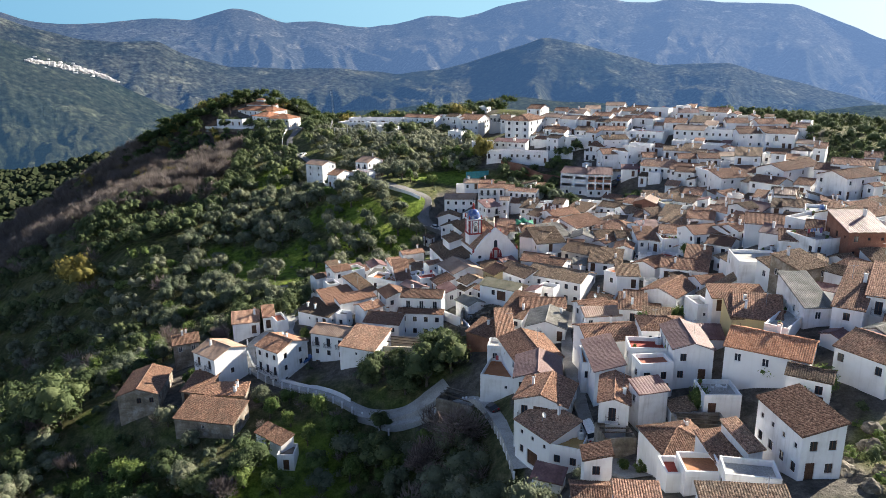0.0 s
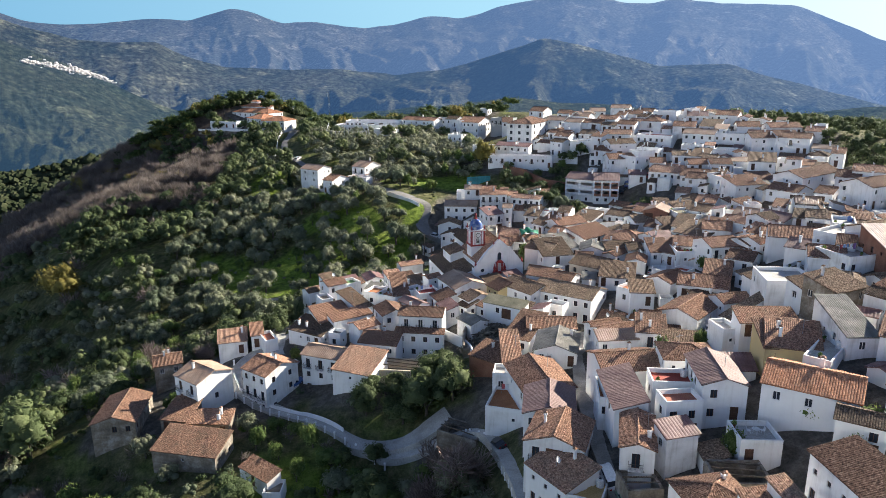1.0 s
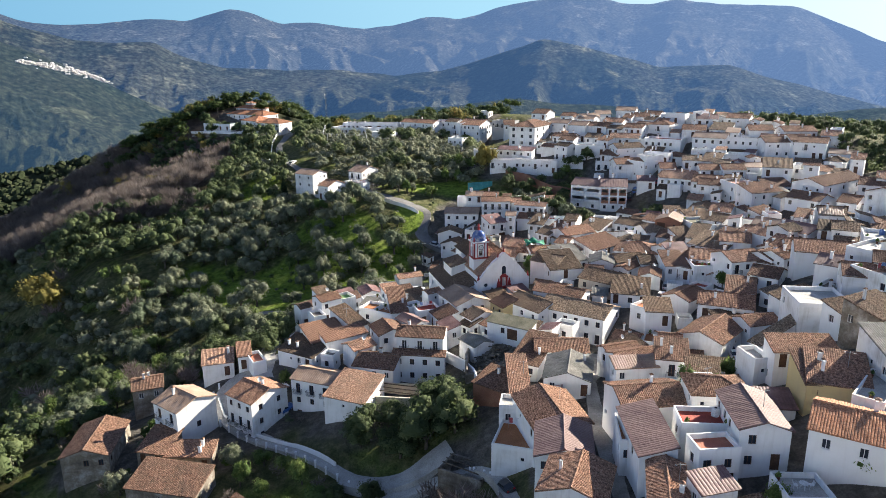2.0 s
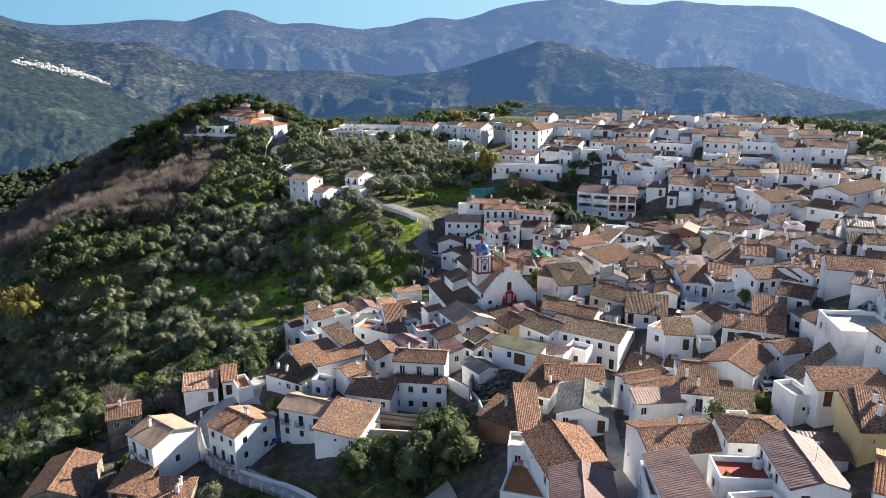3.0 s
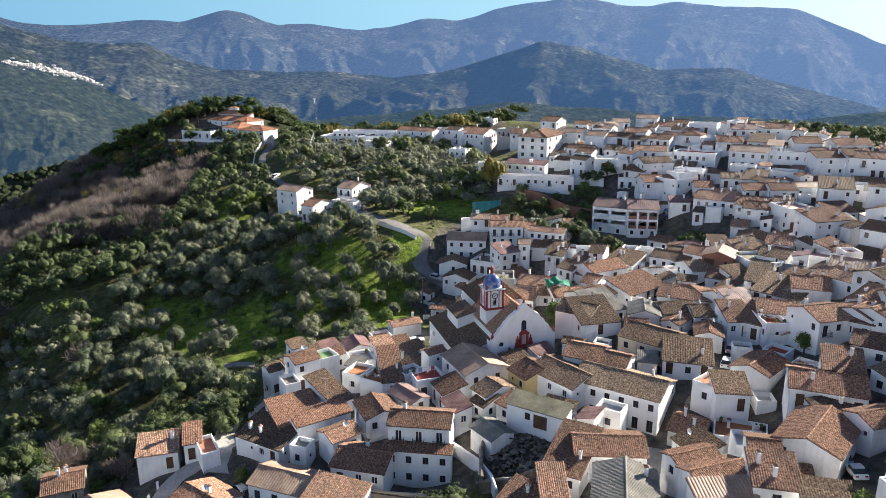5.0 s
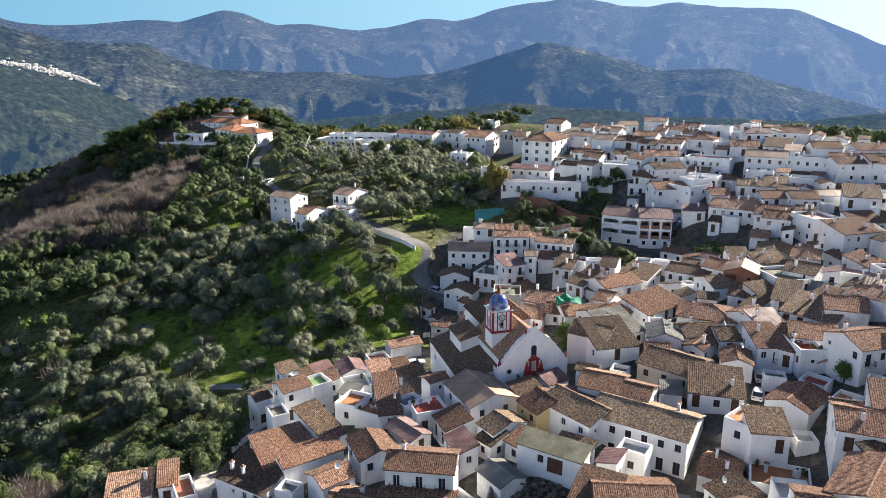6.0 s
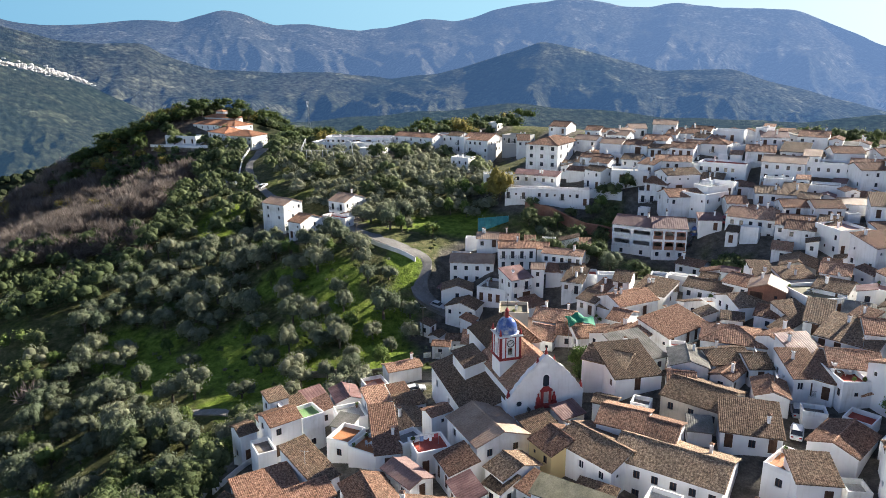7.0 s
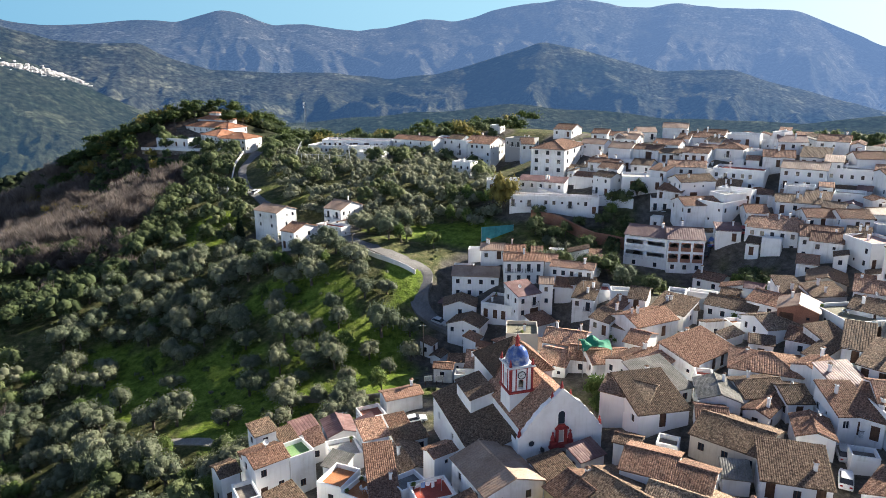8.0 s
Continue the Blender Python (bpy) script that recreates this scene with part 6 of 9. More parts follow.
def roof_of(kind, w, d, h, mat_key, far, rnd):
    g, ridge = Shape(), Shape()
    pitch, rise = RIB[mat_key]
    if far:
        pitch, rise = pitch * 1.3, rise * 0.85
    o = 0.28
    X, Y, Z = Vector((1, 0, 0)), Vector((0, 1, 0)), Vector((0, 0, 1))
    seed = rnd.random() * 6

    def plane(a, along, up, length, span, tan, low=None, high=None):
        s = (up + Z * tan).normalized()
        n = along.cross(s)
        if n.z < 0:
            n = -n
        slope(g, a, along, s, n.normalized(), length, span * math.sqrt(1 + tan * tan), pitch, rise, low, high, seed=seed + len(g.v) * 0.01)

    if kind == "gx":
        t = 0.34
        zz = h - o * t + 0.1
        plane(Vector((-o, -o, zz)), X, Y, w + 2 * o, d / 2 + o, t)
        plane(Vector((w + o, d + o, zz)), -X, -Y, w + 2 * o, d / 2 + o, t)
        ridge.tube((-o, d / 2, h + 0.1 + d / 2 * t + 0.03), (w + o, d / 2, h + 0.1 + d / 2 * t + 0.03), 0.15, sides=7)
    elif kind == "gy":
        t = 0.34
        zz = h - o * t + 0.1
        plane(Vector((-o, d + o, zz)), -Y, X, d + 2 * o, w / 2 + o, t)
        plane(Vector((w + o, -o, zz)), Y, -X, d + 2 * o, w / 2 + o, t)
        ridge.tube((w / 2, -o, h + 0.1 + w / 2 * t + 0.03), (w / 2, d + o, h + 0.1 + w / 2 * t + 0.03), 0.15, sides=7)
    elif kind == "hp":
        t = 0.36
        zz = h - o * t + 0.1
        m = min(w, d) / 2 + o
        W, D = w + 2 * o, d + 2 * o
        plane(Vector((-o, -o, zz)), X, Y, W, m, t, lambda q: q * m, lambda q: W - q * m)
        plane(Vector((w + o, d + o, zz)), -X, -Y, W, m, t, lambda q: q * m, lambda q: W - q * m)
        plane(Vector((w + o, -o, zz)), Y, -X, D, m, t, lambda q: q * m, lambda q: D - q * m)
        plane(Vector((-o, d + o, zz)), -Y, X, D, m, t, lambda q: q * m, lambda q: D - q * m)
        a, b = ((m - o, d / 2), (w - m + o, d / 2)) if w > d else ((w / 2, m - o), (w / 2, d - m + o))
        top = zz + m * t + 0.03
        ridge.tube((*a, top), (*b, top + 0.001), 0.15, sides=7)
        for c, e in (((-o, -o), a), ((w + o, d + o), b), ((w + o, -o), b if w > d else a), ((-o, d + o), a if w > d else b)):
            ridge.tube((*c, zz + 0.05), (*e, top), 0.13, sides=6)
    elif kind in ("sb", "sr"):
        t = 0.26
        if kind == "sb":
            plane(Vector((-o, -o, h - o * t + 0.1)), X, Y, w + 2 * o, d + 1.6 * o, t)
        else:
            plane(Vector((-o, d + o, h - o * t + 0.1)), -Y, X, d + 2 * o, w + 1.6 * o, t)
    return g, ridge


def gable_top(kind, w, d, x, y):
    """How far the wall stands over the eaves at a place of its foot."""
    if kind == "gx":
        return 0.34 * (d / 2 - abs(y - d / 2))
    if kind == "gy":
        return 0.34 * (w / 2 - abs(x - w / 2))
    if kind == "sb":
        return 0.26 * y
    if kind == "sr":
        return 0.26 * x
    return 0.0


def add_chimney(house, x, y, z0, top, rnd):
    g, cap = Shape(), Shape()
    a = 0.17 + rnd.random() * 0.09
    g.box(x - a, y - a, z0, x + a, y + a, top)
    g.box(x - a - 0.06, y - a - 0.06, top, x + a + 0.06, y + a + 0.06, top + 0.1)
    for sx in (-1, 1):
        for sy in (-1, 1):
            g.box(x + sx * a - 0.06, y + sy * a - 0.06, top + 0.1, x + sx * a + 0.06, y + sy * a + 0.06, top + 0.32)
    cap.prism([(x - a - 0.12, y - a - 0.12), (x + a + 0.12, y - a - 0.12), (x + a + 0.12, y + a + 0.12), (x - a - 0.12, y + a + 0.12)], top + 0.32, top + 0.55, 0.15)
    c = part("chimney", g, WALL["white"], house, "whitewashed chimney")
    part("cap", cap, TILE, c, "tiled chimney cap")


def add_balcony(house, x0, x1, z, depth=0.75):
    g, rail = Shape(), Shape()
    g.box(x0, -depth, z - 0.12, x1, 0.02, z)
    n = int((x1 - x0) / 0.14)
    for i in range(n + 1):
        x = x0 + 0.03 + (x1 - x0 - 0.06) * i / n
        rail.box(x - 0.012, -depth + 0.02, z, x + 0.012, -depth + 0.045, z + 0.95)
    for xx in (x0 + 0.02, x1 - 0.045):
        for k in range(4):
            y = -depth + 0.02 + k * depth / 4
            rail.box(xx, y, z, xx + 0.024, y + 0.024, z + 0.95)
        rail.box(xx, -depth, z + 0.95, xx + 0.03, 0, z + 0.99)
    rail.box(x0, -depth, z + 0.95, x1, -depth + 0.05, z + 0.99)
    b = part("balcony", g, WALL["white"], house, "narrow concrete balcony")
    tagged(part("railing", rail, IRON, b), "black iron railing", kind="stuff")


def layout(w, h, ground, rnd, front, wide=2.3):
    """Openings of one wall: rows of windows under the eaves, doors at the ground."""
    out = []
    n = max(1, int(w / wide)) if w > 1.8 else 0
    storeys = max(1, int(round((h - ground) / 2.8)))
    for s in range(storeys):
        low = h - 0.75 - 1.2 - 2.75 * s
        last = s == storeys - 1
        for i in range(n):
            c = w * (i + 0.5) / n + rnd.uniform(-0.25, 0.25)
            if rnd.random() < (0.3 if front else 0.5):
                continue
            kind = rnd.choice("wwwwst" if front and s < 2 else "wws")
            z = low
            if last and front and rnd.random() < 0.45:
                kind, z = ("g" if rnd.random() < 0.18 and w > 5 else "d"), max(ground, low - 1.0)
            elif kind == "t":
                z = low - 0.85
            kw, kh = OPENING[kind]
            if kind == "s":
                z = low + 0.3
            if c - kw / 2 < 0.35 or c + kw / 2 > w - 0.35 or z < ground - 0.05 or z + kh > h - 0.25:
                continue
            if any(c - kw / 2 < b + 0.3 and c + kw / 2 > a - 0.3 and z < hi + 0.2 and z + kh > lo - 0.2 for a, b, lo, hi, _ in out):
                continue
            out.append((c - kw / 2, c + kw / 2, z, z + kh, kind))
    return out


def even_rows(w, h, kinds, cols):
    """Regular rows of windows: one letter a row from the top, all with the same number of columns."""
    out = []
    for r, kind in enumerate(kinds):
        kw, kh = OPENING[kind]
        z = h - 0.75 - 1.3 - 2.85 * r - (0.8 if kind in "tAL" else 0.9 if kind == "d" else 0)
        for i in range(cols):
            c = w * (i + 0.5) / cols
            out.append((c - kw / 2, c + kw / 2, z, z + kh, kind))
    return out


def build_house(s, index):
    rnd = random.Random(1000 + index)
    w, d, h, kind = s["w"], s["d"], s["h"], s["roof"]
    a = radians(s["turn"])
    ca, sa = math.cos(a), math.sin(a)
    world_at = lambda x, y: (s["x"] + ca * x - sa * y, s["y"] + sa * x + ca * y)
    corners = [land_z(*world_at(x, y)) - s["base"] for x, y in ((0, 0), (w, 0), (w, d), (0, d))]
    foot = min(min(corners), 0.0) - 0.6
    far = math.hypot(s["x"], s["y"]) > 198
    house = new("outbuilding" if w * d < 26 else "flat_roofed_house" if kind == "fl" else "house")
    house.matrix_world = pose(s["x"], s["y"], s["base"], 0, 0, s["turn"])
    flat = kind in ("fl", "ruin")
    top = h - 0.7 if kind == "fl" else h
    g = Shape()
    sides = (((0, 0), (1, 0), (0, 1), w, max(0.0, corners[0], corners[1])), ((w, 0), (0, 1), (-1, 0), d, max(0.0, corners[1], corners[2])),
             ((w, d), (-1, 0), (0, -1), w, max(0.0, corners[2], corners[3])), ((0, d), (0, -1), (1, 0), d, max(0.0, corners[3], corners[0])))
    dark = rnd.random() < 0.62
    balconies = []
    for k, (o, u, inn, width, gz) in enumerate(sides):
        holes = even_rows(width, top, *s["rows"]) if k == 0 and "rows" in s else even_rows(width, top, *s["side"]) if k in (1, 3) and "side" in s else layout(width, top, gz, rnd, k == 0)
        if k == 2 or kind == "ruin":
            holes = []
        facade(g, o, u, inn, width, foot, top, [q[:4] for q in holes])
        if kind in ("gx", "gy", "sb", "sr"):
            n = 2
            pts = [(o[0] + u[0] * width * i / n, o[1] + u[1] * width * i / n) for i in range(n + 1)]
            tops = [(*p, top + 0.1 + gable_top(kind, w, d, *p) - 0.06) for p in pts]
            g.face((*pts[0], top), (*pts[-1], top), *reversed(tops))
        turn = math.degrees(math.atan2(u[1], u[0]))
        for x0, x1, z0, z1, kd in holes:
            m = pose(o[0] + u[0] * x0 + inn[0] * 0.13, o[1] + u[1] * x0 + inn[1] * 0.13, z0, 0, 0, turn)
            frame_mesh, pane_mesh = opening_kit(kd, dark, far)
            ob = part("gallery" if kd in "AL" else "garage_door" if kd == "g" else "door" if kd == "d" else "window", frame_mesh, None, house, m=m)
            if pane_mesh:
                part("pane", pane_mesh, None, ob)
            if kd == "t" and k == 0:
                balconies.append((x0 - 0.4, x1 + 0.4, z0))
    if kind == "ruin":
        for o, u, inn, width, gz in sides:
            q = lambda t, z, k: (o[0] + u[0] * t + inn[0] * k, o[1] + u[1] * t + inn[1] * k, z)
            g.face(q(0.3, foot, 0.35), q(width - 0.3, foot, 0.35), q(width - 0.3, top, 0.35), q(0.3, top, 0.35))
            g.face(q(0, top, 0), q(width, top, 0), q(width, top, 0.35), q(0, top, 0.35))
    wall_mat = WALL[s["wall"]]
    part("wall", g, wall_mat, house)
    if kind == "fl":
        slab, par = Shape(), Shape()
        slab.box(0.2, 0.2, top - 0.25, w - 0.2, d - 0.2, top + 0.02)
        t = 0.2
        par.box(0, 0, top, w, t, h), par.box(0, d - t, top, w, d, h)
        par.box(0, t, top, t, d - t, h), par.box(w - t, t, top, w, d - t, h)
        part("terrace_floor", slab, FLOOR.get(s["cover"], FLOOR["white"]), house, FLOOR_WORDS.get(s["cover"], "pale flat roof"))
        part("parapet", par, wall_mat, house)
    elif kind != "ruin":
        rg, ridge = roof_of(kind, w, d, top, s["cover"], far, rnd)
        if far:
            n = len(rg.v)
            rg.v, rg.f, ridge = rg.v + ridge.v, rg.f + [tuple(n + i for i in q) for q in ridge.f], Shape()
        r = part("roof", rg, ROOF[s["cover"]], house, ROOF_WORDS[s["cover"]])
        if ridge.v:
            part("ridge", ridge, ROOF[s["cover"]], r)
    for b in balconies[:3]:
        add_balcony(house, *b)
    if kind != "ruin":
        for i in range(s.get("chimneys", rnd.choice((0, 0, 1, 1, 2)) if w * d > 26 else 0)):
            x, y = rnd.uniform(0.15, 0.85) * w, rnd.uniform(0.25, 0.8) * d
            z = top + gable_top(kind, w, d, x, y)
            add_chimney(house, x, y, z - 0.3, z + rnd.uniform(0.9, 1.5), rnd)
    n = min(5, max(1, int(round(h / 2.9)))) if kind != "ruin" else 0
    if kind == "ruin":
        label = "roofless ruin with rough stone walls beside the lane"
    else:
        words = FLOOR_WORDS.get(s["cover"], "pale flat roof") if flat else ROOF_WORDS[s["cover"]]
        label = "%s %s village house with a %s" % (WALL_WORDS[s["wall"]], COUNT_WORDS[n], words)
    word = "outbuilding" if w * d < 26 else "village house"
    tagged(house, s.get("label", label.replace("village house", word)), "outbuilding" if w * d < 26 else "house", "village houses")
    return house

# ---- church ----
def arch_ring(cx, z0, w, h, steps=8):
    """Outline of a round-headed opening, from its left foot round to its right foot."""
    r = w / 2
    return [(cx - r, z0)] + [(cx - r * math.cos(math.pi * i / steps), z0 + h - r + r * math.sin(math.pi * i / steps)) for i in range(steps + 1)] + [(cx + r, z0)]


def slab_y(g, outline, y0, y1):
    """A plate standing in the x-z plane between two depths."""
    n, k = len(g.v), len(outline)
    g.v += [(x, y0, z) for x, z in outline] + [(x, y1, z) for x, z in outline]
    g.f += [tuple(n + i for i in range(k)), tuple(n + k + i for i in reversed(range(k)))]
    g.f += [(n + i, n + k + i, n + k + (i + 1) % k, n + (i + 1) % k) for i in range(k)]


def roof_part(church, a, along, up, length, span, tan, mat, low=None, high=None, name="roof", label=""):
    Z = Vector((0, 0, 1))
    s = (up + Z * tan).normalized()
    n = along.cross(s)
    n = n if n.z > 0 else -n
    g = Shape()
    slope(g, a, along, s, n.normalized(), length, span * math.sqrt(1 + tan * tan), 0.26, 0.085, low, high, seed=1.3)
    return part(name, g, mat, church, label)


def pinnacle(church, x, y, z, s=1.0):
    g = Shape()
    g.box(x - 0.28 * s, y - 0.28 * s, z, x + 0.28 * s, y + 0.28 * s, z + 0.35 * s)
    g.lathe([(0.16 * s, z + 0.35 * s), (0.3 * s, z + 0.6 * s), (0.24 * s, z + 0.9 * s), (0.08 * s, z + 1.25 * s), (0.14 * s, z + 1.4 * s), (0.02, z + 1.6 * s)], x, y, 8)
    part("pinnacle", g, RED_PAINT, church, "red-painted pinnacle")


def build_church():
    X, Y = Vector((1, 0, 0)), Vector((0, 1, 0))
    church = new("church")
    church.matrix_world = pose(8.54, 177.92, 41.0, 0, 0, 15.9)
    mid = 6.5
    # front gable with its wavy shoulders
    left = [(0.0, -3.0), (0.0, 8.3), (0.5, 8.6), (0.75, 9.2), (1.2, 9.6), (1.5, 10.2), (2.1, 10.7), (2.5, 11.4), (3.1, 11.9), (3.6, 12.6), (4.3, 13.0), (5.1, 13.75), (mid, 15.0)]
    right = [(2 * mid - x, z) for x, z in reversed(left[:-1])]
    g = Shape()
    slab_y(g, left + right, 0.0, 0.6)
    part("front_wall", g, WALL["white"], church, "whitewashed gable with wavy shoulders")
    edge = left[1:] + right[:-1]
    coping = Shape()
    slab_y(coping, [(x, z + 0.3) for x, z in edge] + [(x, z - 0.12) for x, z in reversed(edge)], -0.1, 0.72)
    part("coping", coping, WALL["white"], church, "white plastered coping")
    for x, z, k in ((0.3, 8.4, 1.0), (5.1, 13.75, 0.7), (mid, 15.0, 0.8), (2 * mid - 5.1, 13.75, 0.7), (2 * mid - 0.3, 8.4, 1.0)):
        pinnacle(church, x, 0.3, z, k)
    # portal: a round-headed door between pilasters, a niche over it
    low = 1.4
    door = Shape()
    slab_y(door, arch_ring(mid, low, 1.9, 4.3), -0.06, 0.0)
    part("door", door, WOOD, church, "dark wooden church door")
    for x in (mid - 1.55, mid + 1.1):
        g = Shape()
        g.box(x, -0.4, low, x + 0.45, 0.0, 6.1)
        g.box(x - 0.1, -0.5, 6.1, x + 0.55, 0.0, 6.35)
        g.box(x - 0.1, -0.5, low, x + 0.55, 0.0, low + 0.5)
        part("pilaster", g, RED_PAINT, church, "oxide-red pilaster")
    g = Shape()
    ring_out, ring_in = arch_ring(mid, low, 2.2, 4.5), arch_ring(mid, low, 1.9, 4.3)
    for (a, b), (c, d) in zip(zip(ring_out, ring_out[1:]), zip(ring_in, ring_in[1:])):
        g.face((a[0], -0.2, a[1]), (b[0], -0.2, b[1]), (d[0], -0.2, d[1]), (c[0], -0.2, c[1]))
        g.face((a[0], -0.2, a[1]), (a[0], 0.0, a[1]), (b[0], 0.0, b[1]), (b[0], -0.2, b[1]))
    part("door_arch", g, FRAME_WHITE, church, "white arch over the door")
    g = Shape()
    g.box(mid - 1.85, -0.55, 6.35, mid + 1.85, 0.0, 6.7)
    g.box(mid - 1.7, -0.45, 6.7, mid + 1.7, 0.0, 6.95)
    part("entablature", g, RED_PAINT, church, "oxide-red entablature over the door")
    g = Shape()
    for x in (mid - 0.85, mid + 0.5):
        g.box(x, -0.35, 6.95, x + 0.35, 0.0, 9.1)
    g.box(mid - 1.0, -0.42, 9.1, mid + 1.0, 0.0, 9.35)
    slab_y(g, [(mid - 0.85, 9.35), (mid + 0.85, 9.35), (mid + 0.45, 9.85), (mid - 0.45, 9.85)], -0.3, 0.0)
    part("niche_surround", g, RED_PAINT, church, "oxide-red niche frame")
    for x in (mid - 1.35, mid + 1.35):
        pinnacle(church, x, -0.25, 6.95, 1.25)
    # No recess here: the niche's shade is the plate's grey colour.
    g = Shape()
    slab_y(g, arch_ring(mid, 7.1, 0.8, 1.8), -0.04, 0.0)
    part("niche", g, WALL["grey"], church, "flat grey plate coloured as a shaded statue niche")
    g = Shape()
    slab_y(g, arch_ring(mid, 9.9, 1.0, 1.9), -0.04, 0.0)
    part("window", g, GLASS, church, "arched window over the portal")
    ring = [(2.0 + 0.42 * math.cos(t * math.pi / 8), 7.5 + 0.42 * math.sin(t * math.pi / 8)) for t in range(16)]
    g = Shape()
    slab_y(g, [(2.0 + (x - 2.0) * 1.35, 7.5 + (z - 7.5) * 1.35) for x, z in ring], -0.05, 0.0)
    surround = part("round_window", g, FRAME_WHITE, church, "round window in the gable")
    g = Shape()
    slab_y(g, ring, -0.08, -0.05)
    part("pane", g, GLASS, surround)
    g = Shape()
    g.box(1.5, -0.05, 4.0, 2.3, 0.02, 5.1)
    part("window", g, GLASS, church, "barred ground-floor window")
    for x in (3.5, 9.8):
        lamp = Shape()
        lamp.box(x - 0.05, -0.5, 6.7, x + 0.05, 0.0, 6.8), lamp.prism([(x - 0.18, -0.65), (x + 0.18, -0.65), (x + 0.18, -0.3), (x - 0.18, -0.3)], 6.2, 6.7, 1.3)
        part("lantern", lamp, IRON, church, "black iron wall lantern")
    for x, z in ((3.2, 5.6), (10.0, 5.0)):
        g = Shape()
        g.box(x, -0.05, z, x + 0.9, 0.0, z + 0.5)
        part("plaque", g, WALL["grey"], church, "pale stone plaque")
    # nave
    g = Shape()
    facade(g, (12.0, 0.6), (0, 1), (-1, 0), 15.4, -3, 9.0, [(3, 4, 5.2, 7.2), (9, 10, 5.2, 7.2)])
    facade(g, (1.0, 16.0), (0, -1), (1, 0), 15.4, -3, 9.0, [])
    part("wall", g, WALL["white"], church)
    roof_part(church, Vector((0.8, 16.0, 9.0)), -Y, X, 15.4, mid - 0.8, 0.82, TILE, label="terracotta nave roof")
    roof_part(church, Vector((12.2, 0.6, 9.0)), Y, -X, 15.4, 12.2 - mid, 0.82, TILE, label="terracotta nave roof")
    # aisle on the tower side; its lean-to's shade is given by dark old tile
    g = Shape()
    facade(g, (-5.6, 2.5), (1, 0), (0, 1), 6.6, -3, 5.2, [(1.6, 2.3, 2.4, 3.4)])
    g.face((-5.6, 2.5, 5.2), (1.0, 2.5, 5.2), (1.0, 2.5, 7.4))
    facade(g, (-5.6, 23.0), (0, -1), (1, 0), 20.5, -3, 5.2, [(3, 4, 2.4, 3.6), (10, 11, 2.4, 3.6), (16, 17, 2.4, 3.6)])
    facade(g, (1.0, 23.0), (-1, 0), (0, -1), 6.6, -3, 5.2, [])
    part("wall", g, WALL["white"], church)
    roof_part(church, Vector((-5.9, 23.2, 5.2)), -Y, X, 21.0, 7.0, 0.33, OLD, label="lean-to aisle roof, its shade given by darker old tile")
    g = Shape()
    facade(g, (0.0, 0.6), (1, 0), (0, 1), 1.0, -3, 8.0, [])
    facade(g, (0.0, 2.4), (0, -1), (1, 0), 1.8, -3, 8.0, [])
    part("wall", g, WALL["white"], church)
    # side chapel block
    g = Shape()
    g.box(-2.6, 12.5, -3, 1.2, 19.5, 8.8)
    g.face((-2.6, 12.5, 8.8), (1.2, 12.5, 8.8), (1.2, 12.5, 9.8))
    part("wall", g, WALL["white"], church)
    # Slope turned from the sun: its shade comes from the darker tile.
    roof_part(church, Vector((-2.9, 19.8, 8.8)), -Y, X, 7.6, 4.2, 0.26, OLD, label="lean-to chapel roof, darker tile for its shaded slope")
    # crossing with its pyramid roof
    g = Shape()
    g.box(2.6, 15.6, -3, 12.6, 25.6, 10.4)
    part("wall", g, WALL["white"], church)
    for a, e, u in ((Vector((2.3, 15.3, 10.4)), X, Y), (Vector((12.9, 25.9, 10.4)), -X, -Y), (Vector((12.9, 15.3, 10.4)), Y, -X), (Vector((2.3, 25.9, 10.4)), -Y, X)):
        # Left slope takes the darker tile, so its shaded side is in the colour.
        roof_part(church, a, e, u, 10.6, 5.3, 0.84, OLD if u == X else TILE, lambda t: t * 5.3, lambda t: 10.6 - t * 5.3, label="pyramid tile roof over the crossing")
    # tower
    x0, y0, x1, y1 = 1.12, 6.0, 4.68, 9.56
    cx, cy, w = (x0 + x1) / 2, (y0 + y1) / 2, x1 - x0
    g = Shape()
    g.box(x0, y0, -3, x1, y1, 12.2)
    shaft = part("tower_shaft", g, WALL["white"], church, "plain white tower shaft")
    for z in (5.6, 8.9):
        g = Shape()
        g.box(x0 - 0.06, y0 - 0.06, z, x1 + 0.06, y1 + 0.06, z + 0.14)
        part("string_course", g, WALL["grey"], shaft, "thin grey string course")
    for z0, z1, out in ((12.2, 12.38, 0.12), (12.38, 12.62, 0.24), (16.05, 16.22, 0.12)):
        g = Shape()
        g.box(x0 - out, y0 - out, z0, x1 + out, y1 + out, z1)
        part("cornice", g, RED_PAINT, shaft, "oxide-red cornice band")
    for z0, z1, out in ((16.22, 16.36, 0.3), (16.36, 16.5, 0.2)):
        g = Shape()
        g.box(x0 - out, y0 - out, z0, x1 + out, y1 + out, z1)
        part("cornice", g, FRAME_WHITE, shaft, "white top cornice")
    for px in (x0, x1 - 0.26):
        for py in (y0, y1 - 0.26):
            g = Shape()
            g.box(px - 0.05, py - 0.05, 12.62, px + 0.31, py + 0.31, 16.05)
            part("pilaster", g, RED_PAINT, shaft, "oxide-red corner pilaster")
    for k in (0.85, w - 1.02):
        for bx, by, ex, ey in ((x0 + k, y0 - 0.05, 0.17, 0.12), (x0 - 0.05, y0 + k, 0.12, 0.17), (x1 - 0.07, y0 + k, 0.12, 0.17), (x0 + k, y1 - 0.07, 0.17, 0.12)):
            g = Shape()
            g.box(bx, by, 12.62, bx + ex, by + ey, 16.05)
